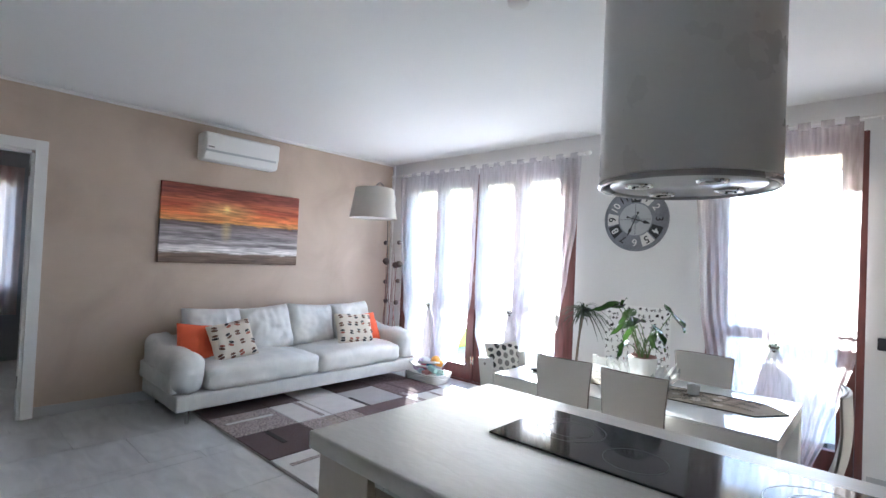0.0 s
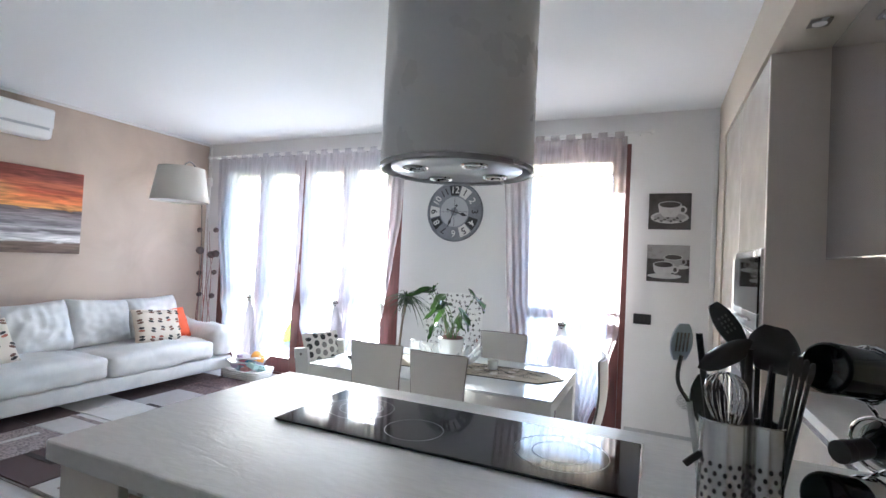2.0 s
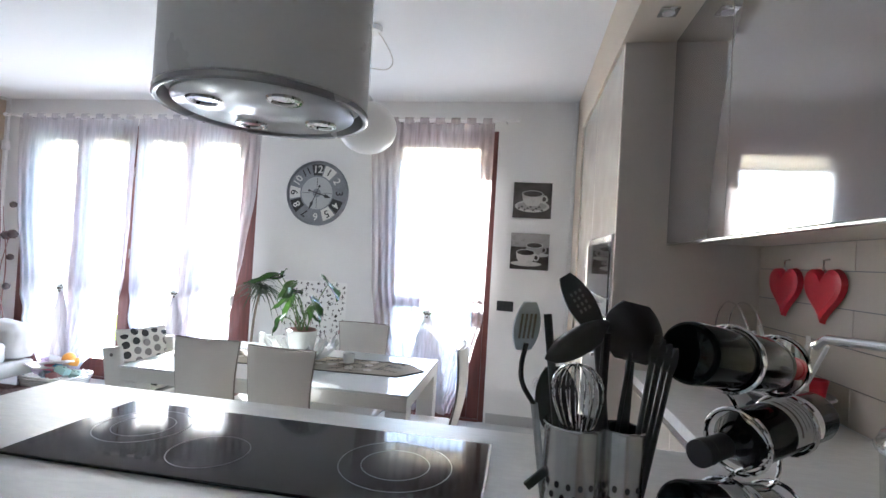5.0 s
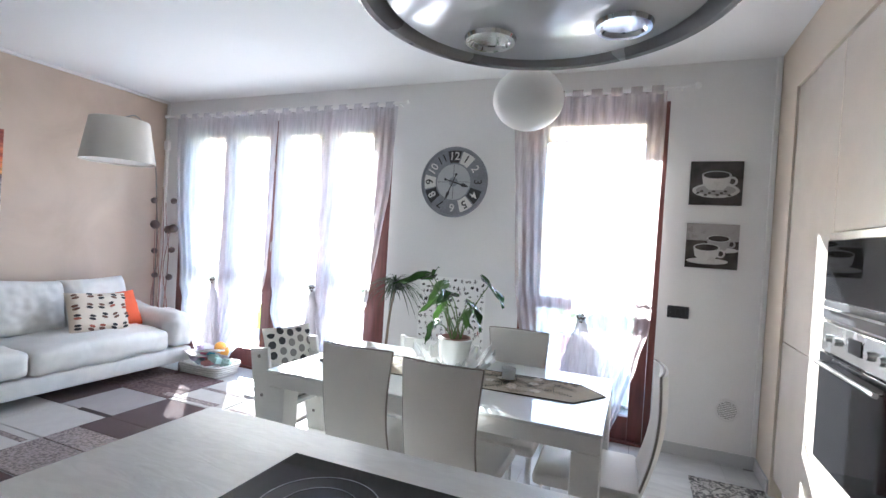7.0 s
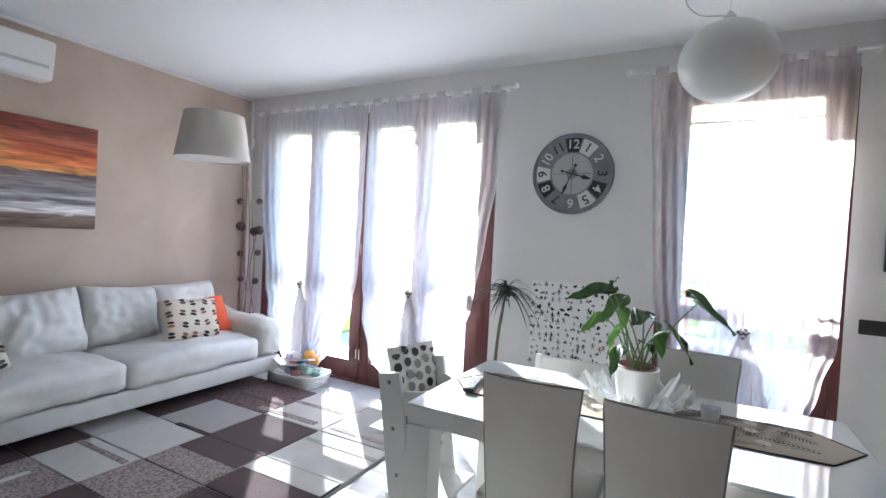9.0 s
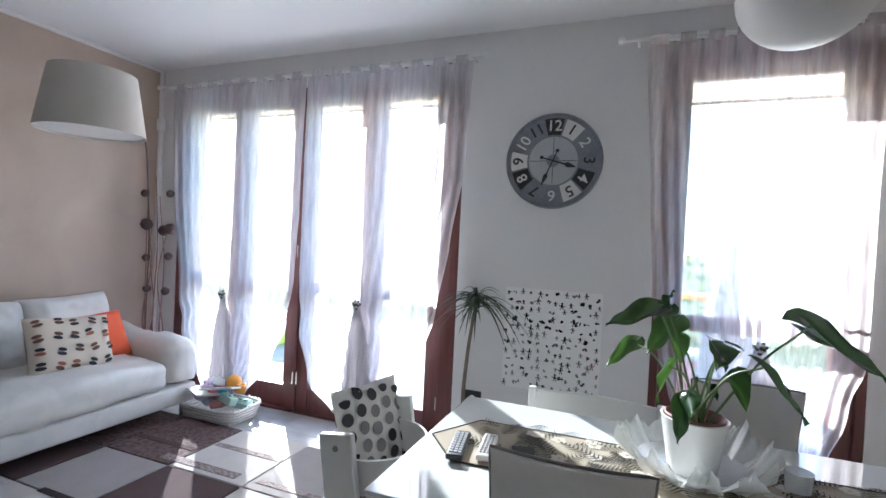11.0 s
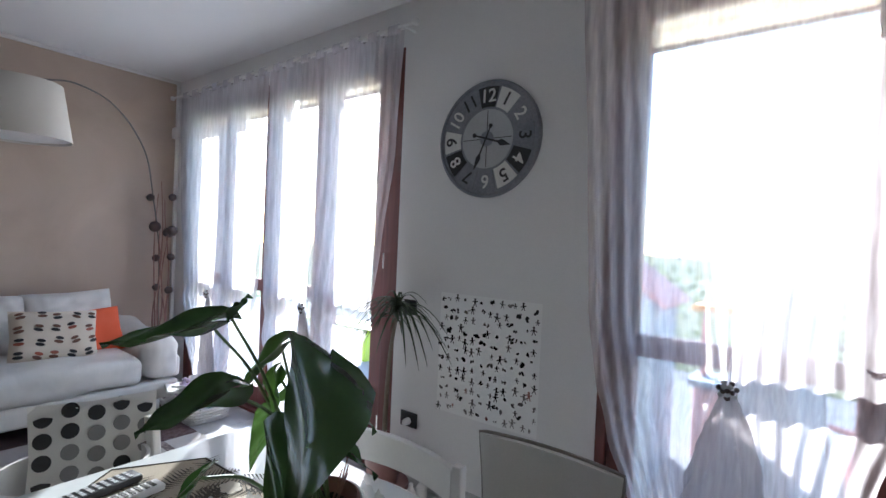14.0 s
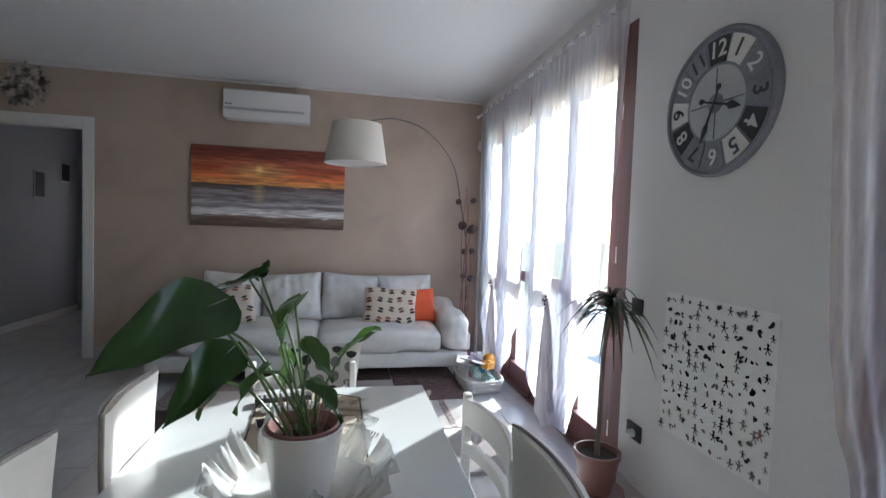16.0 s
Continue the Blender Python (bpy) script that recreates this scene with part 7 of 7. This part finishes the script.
ms = pose(-1.00, 5.03, 0.545, 0, 0, 0)
part("seat_cushion", cushion(0.24, 0.28, 0.045, ms, seed=5, wrinkle=0.004, n=14), M_PADW, hp_c)
rnd = random.Random(8)
for mm, w2, h2 in ((mb, 0.31, 0.29), (ms, 0.24, 0.28)):
    for i in range(5):
        for j in range(5):
            a, b2 = (i + 0.5) / 5 * 2 - 1, (j + 0.5 + 0.3 * (i % 2) - 0.15) / 5 * 2 - 1
            if abs(b2) > 0.9:
                continue
            for sg in (1, -1):
                bm = bmesh.new()
                pts = []
                full = rnd.random()
                for q in range(16):
                    th = 2 * math.pi * q / 16
                    if full < 0.18 and math.sin(th) > 0.5:
                        th = math.pi / 2
                    px, py = a * w2 / 2 + 0.022 * math.cos(th), b2 * h2 / 2 + 0.022 * math.sin(th) * (0.35 if full < 0.18 and math.sin(th) > 0 else 1)
                    e = max(0.0, (1 - min(1, abs(px / (w2 / 2))) ** 4) * (1 - min(1, abs(py / (h2 / 2))) ** 4)) ** 0.5
                    pts.append(bm.verts.new((px * 0.97, py * 0.97, sg * (0.025 * e + 0.005))))
                bm.faces.new(pts)
                part("dot", turn(bm, mm), rnd.choice([M_INK, M_INK, M_INKG, M_INKG]), hp_c, smooth=False)

# ---- dracaena by the window ----
dc = thing("dracaena", (-1.19, 6.42, 0), "slender dracaena in a brown pot on a low stand", "plant")
dx0, dy0 = -1.19, 6.42
st = thing("plant_stand", (dx0, dy0, 0), "low round brown plant trolley", "plant stand")
part("disc", lathe([(0.0, 0.05), (0.13, 0.05), (0.14, 0.06), (0.135, 0.085), (0.12, 0.075), (0.0, 0.07)], (dx0, dy0, 0), 32), M_POTB, st)
for q in range(4):
    a = radians(45 + 90 * q)
    part("castor", turn(lathe([(0.0, -0.008), (0.022, -0.008), (0.024, 0), (0.022, 0.008), (0, 0.008)], (0, 0, 0), 16), pose(dx0 + 0.09 * math.cos(a), dy0 + 0.09 * math.sin(a), 0.0245, 90, 0, 30 * q)), M_BLACK, st)
part("pot", lathe([(0.0, 0.077), (0.075, 0.077), (0.105, 0.24), (0.112, 0.25), (0.112, 0.275), (0.102, 0.275), (0.098, 0.245), (0.0, 0.235)], (dx0, dy0, 0), 36), M_POTB, dc, "terracotta-coloured pot")
part("soil", lathe([(0.0, 0.25), (0.05, 0.252), (0.099, 0.247), (0.0, 0.236)], (dx0, dy0, 0), 24), M_SOIL, dc)
cr = Vector((-1.145, 6.43, 0.98))
part("trunk", tube(smooth_path([(dx0, dy0, 0.24), (-1.20, 6.43, 0.45), (-1.175, 6.42, 0.75), cr]), 0.014, 9, r1=0.009), M_TRUNK, dc)
rnd = random.Random(17)
for q in range(70):
    a = rnd.uniform(0, 2 * math.pi)
    up = rnd.uniform(0.1, 1.3)
    L = rnd.uniform(0.20, 0.34)
    d = Vector((math.cos(a), math.sin(a) * 0.8, 0))
    if d.y > 0.3:
        L *= 0.6
    s = Vector((-math.sin(a), math.cos(a), 0))
    b0 = cr + Vector((0, 0, rnd.uniform(-0.06, 0.05)))

    def fn(u, v, d=d, s=s, L=L, up=up, b0=b0):
        w2 = 0.0095 * (1 - v) ** 0.6 * (u * 2 - 1)
        out = L * (math.cos(up) * v + 0.18 * v * v)
        z = L * (math.sin(up) * v - (0.72 + 0.3 * math.cos(up)) * v ** 2.2)
        return b0 + d * out + s * w2 + Vector((0, 0, z + abs(w2) * 0.5))
    part("blade", grid(fn, 2, 9), M_DRAC, dc)
for k, (x, y) in enumerate(((-0.99, 6.50), (-1.03, 6.46))):
    solo("plant_food_bottle", lathe([(0.0, 0.0), (0.028, 0.0), (0.03, 0.09 - 0.03 * k), (0.012, 0.12 - 0.03 * k), (0.012, 0.14 - 0.03 * k), (0.0, 0.14 - 0.03 * k)], (x, y, 0.0), 20), (M_POTW, M_TRIM)[k], "small white plastic bottle beside the plant stand", "bottle", "bottles by the plant")

# ---- door mat ----
dm = thing("door_mat", (1.25, 6.14, 0), "small dark grey and cream patterned mat on the floor", "mat")
part("mat", box(1.05, 1.455, 5.98, 6.30, 0.001, 0.012, 0.004), ramp_mat("door_mat_weave", [(0.30, (0.05, 0.05, 0.052)), (0.46, (0.11, 0.108, 0.105)), (0.54, (0.42, 0.40, 0.37))], 0.95, scale=38, bump=0.5, detail=2.0, distort=1.2), dm)

# ---- floor tiles ----
fl_root = bpy.data.objects["floor"]
strips = []
x = -3.20 - 3 * 1.30
i = 0
while x < XK:
    wd = (0.57, 0.13, 0.60)[i % 3]
    strips.append((x, min(x + wd, XK)))
    x += wd
    i += 1
rnd = random.Random(2)
for i, (x0, x1) in enumerate(strips):
    y = -0.6 + (i % 4) * 0.31
    while y < YF:
        y0, y1 = max(y, 0.0), min(y + 1.2, YF)
        y += 1.2
        if x1 < XL and (y1 < 1.5 or y0 > 3.55):
            continue
        if y1 - y0 < 0.03 or x1 - x0 < 0.02:
            continue
        bm = box(x0 + 0.0015, x1 - 0.0015, y0 + 0.0015, y1 - 0.0015, -0.004, 0.0)
        part("tile", bm, M_TILE, fl_root, smooth=False)
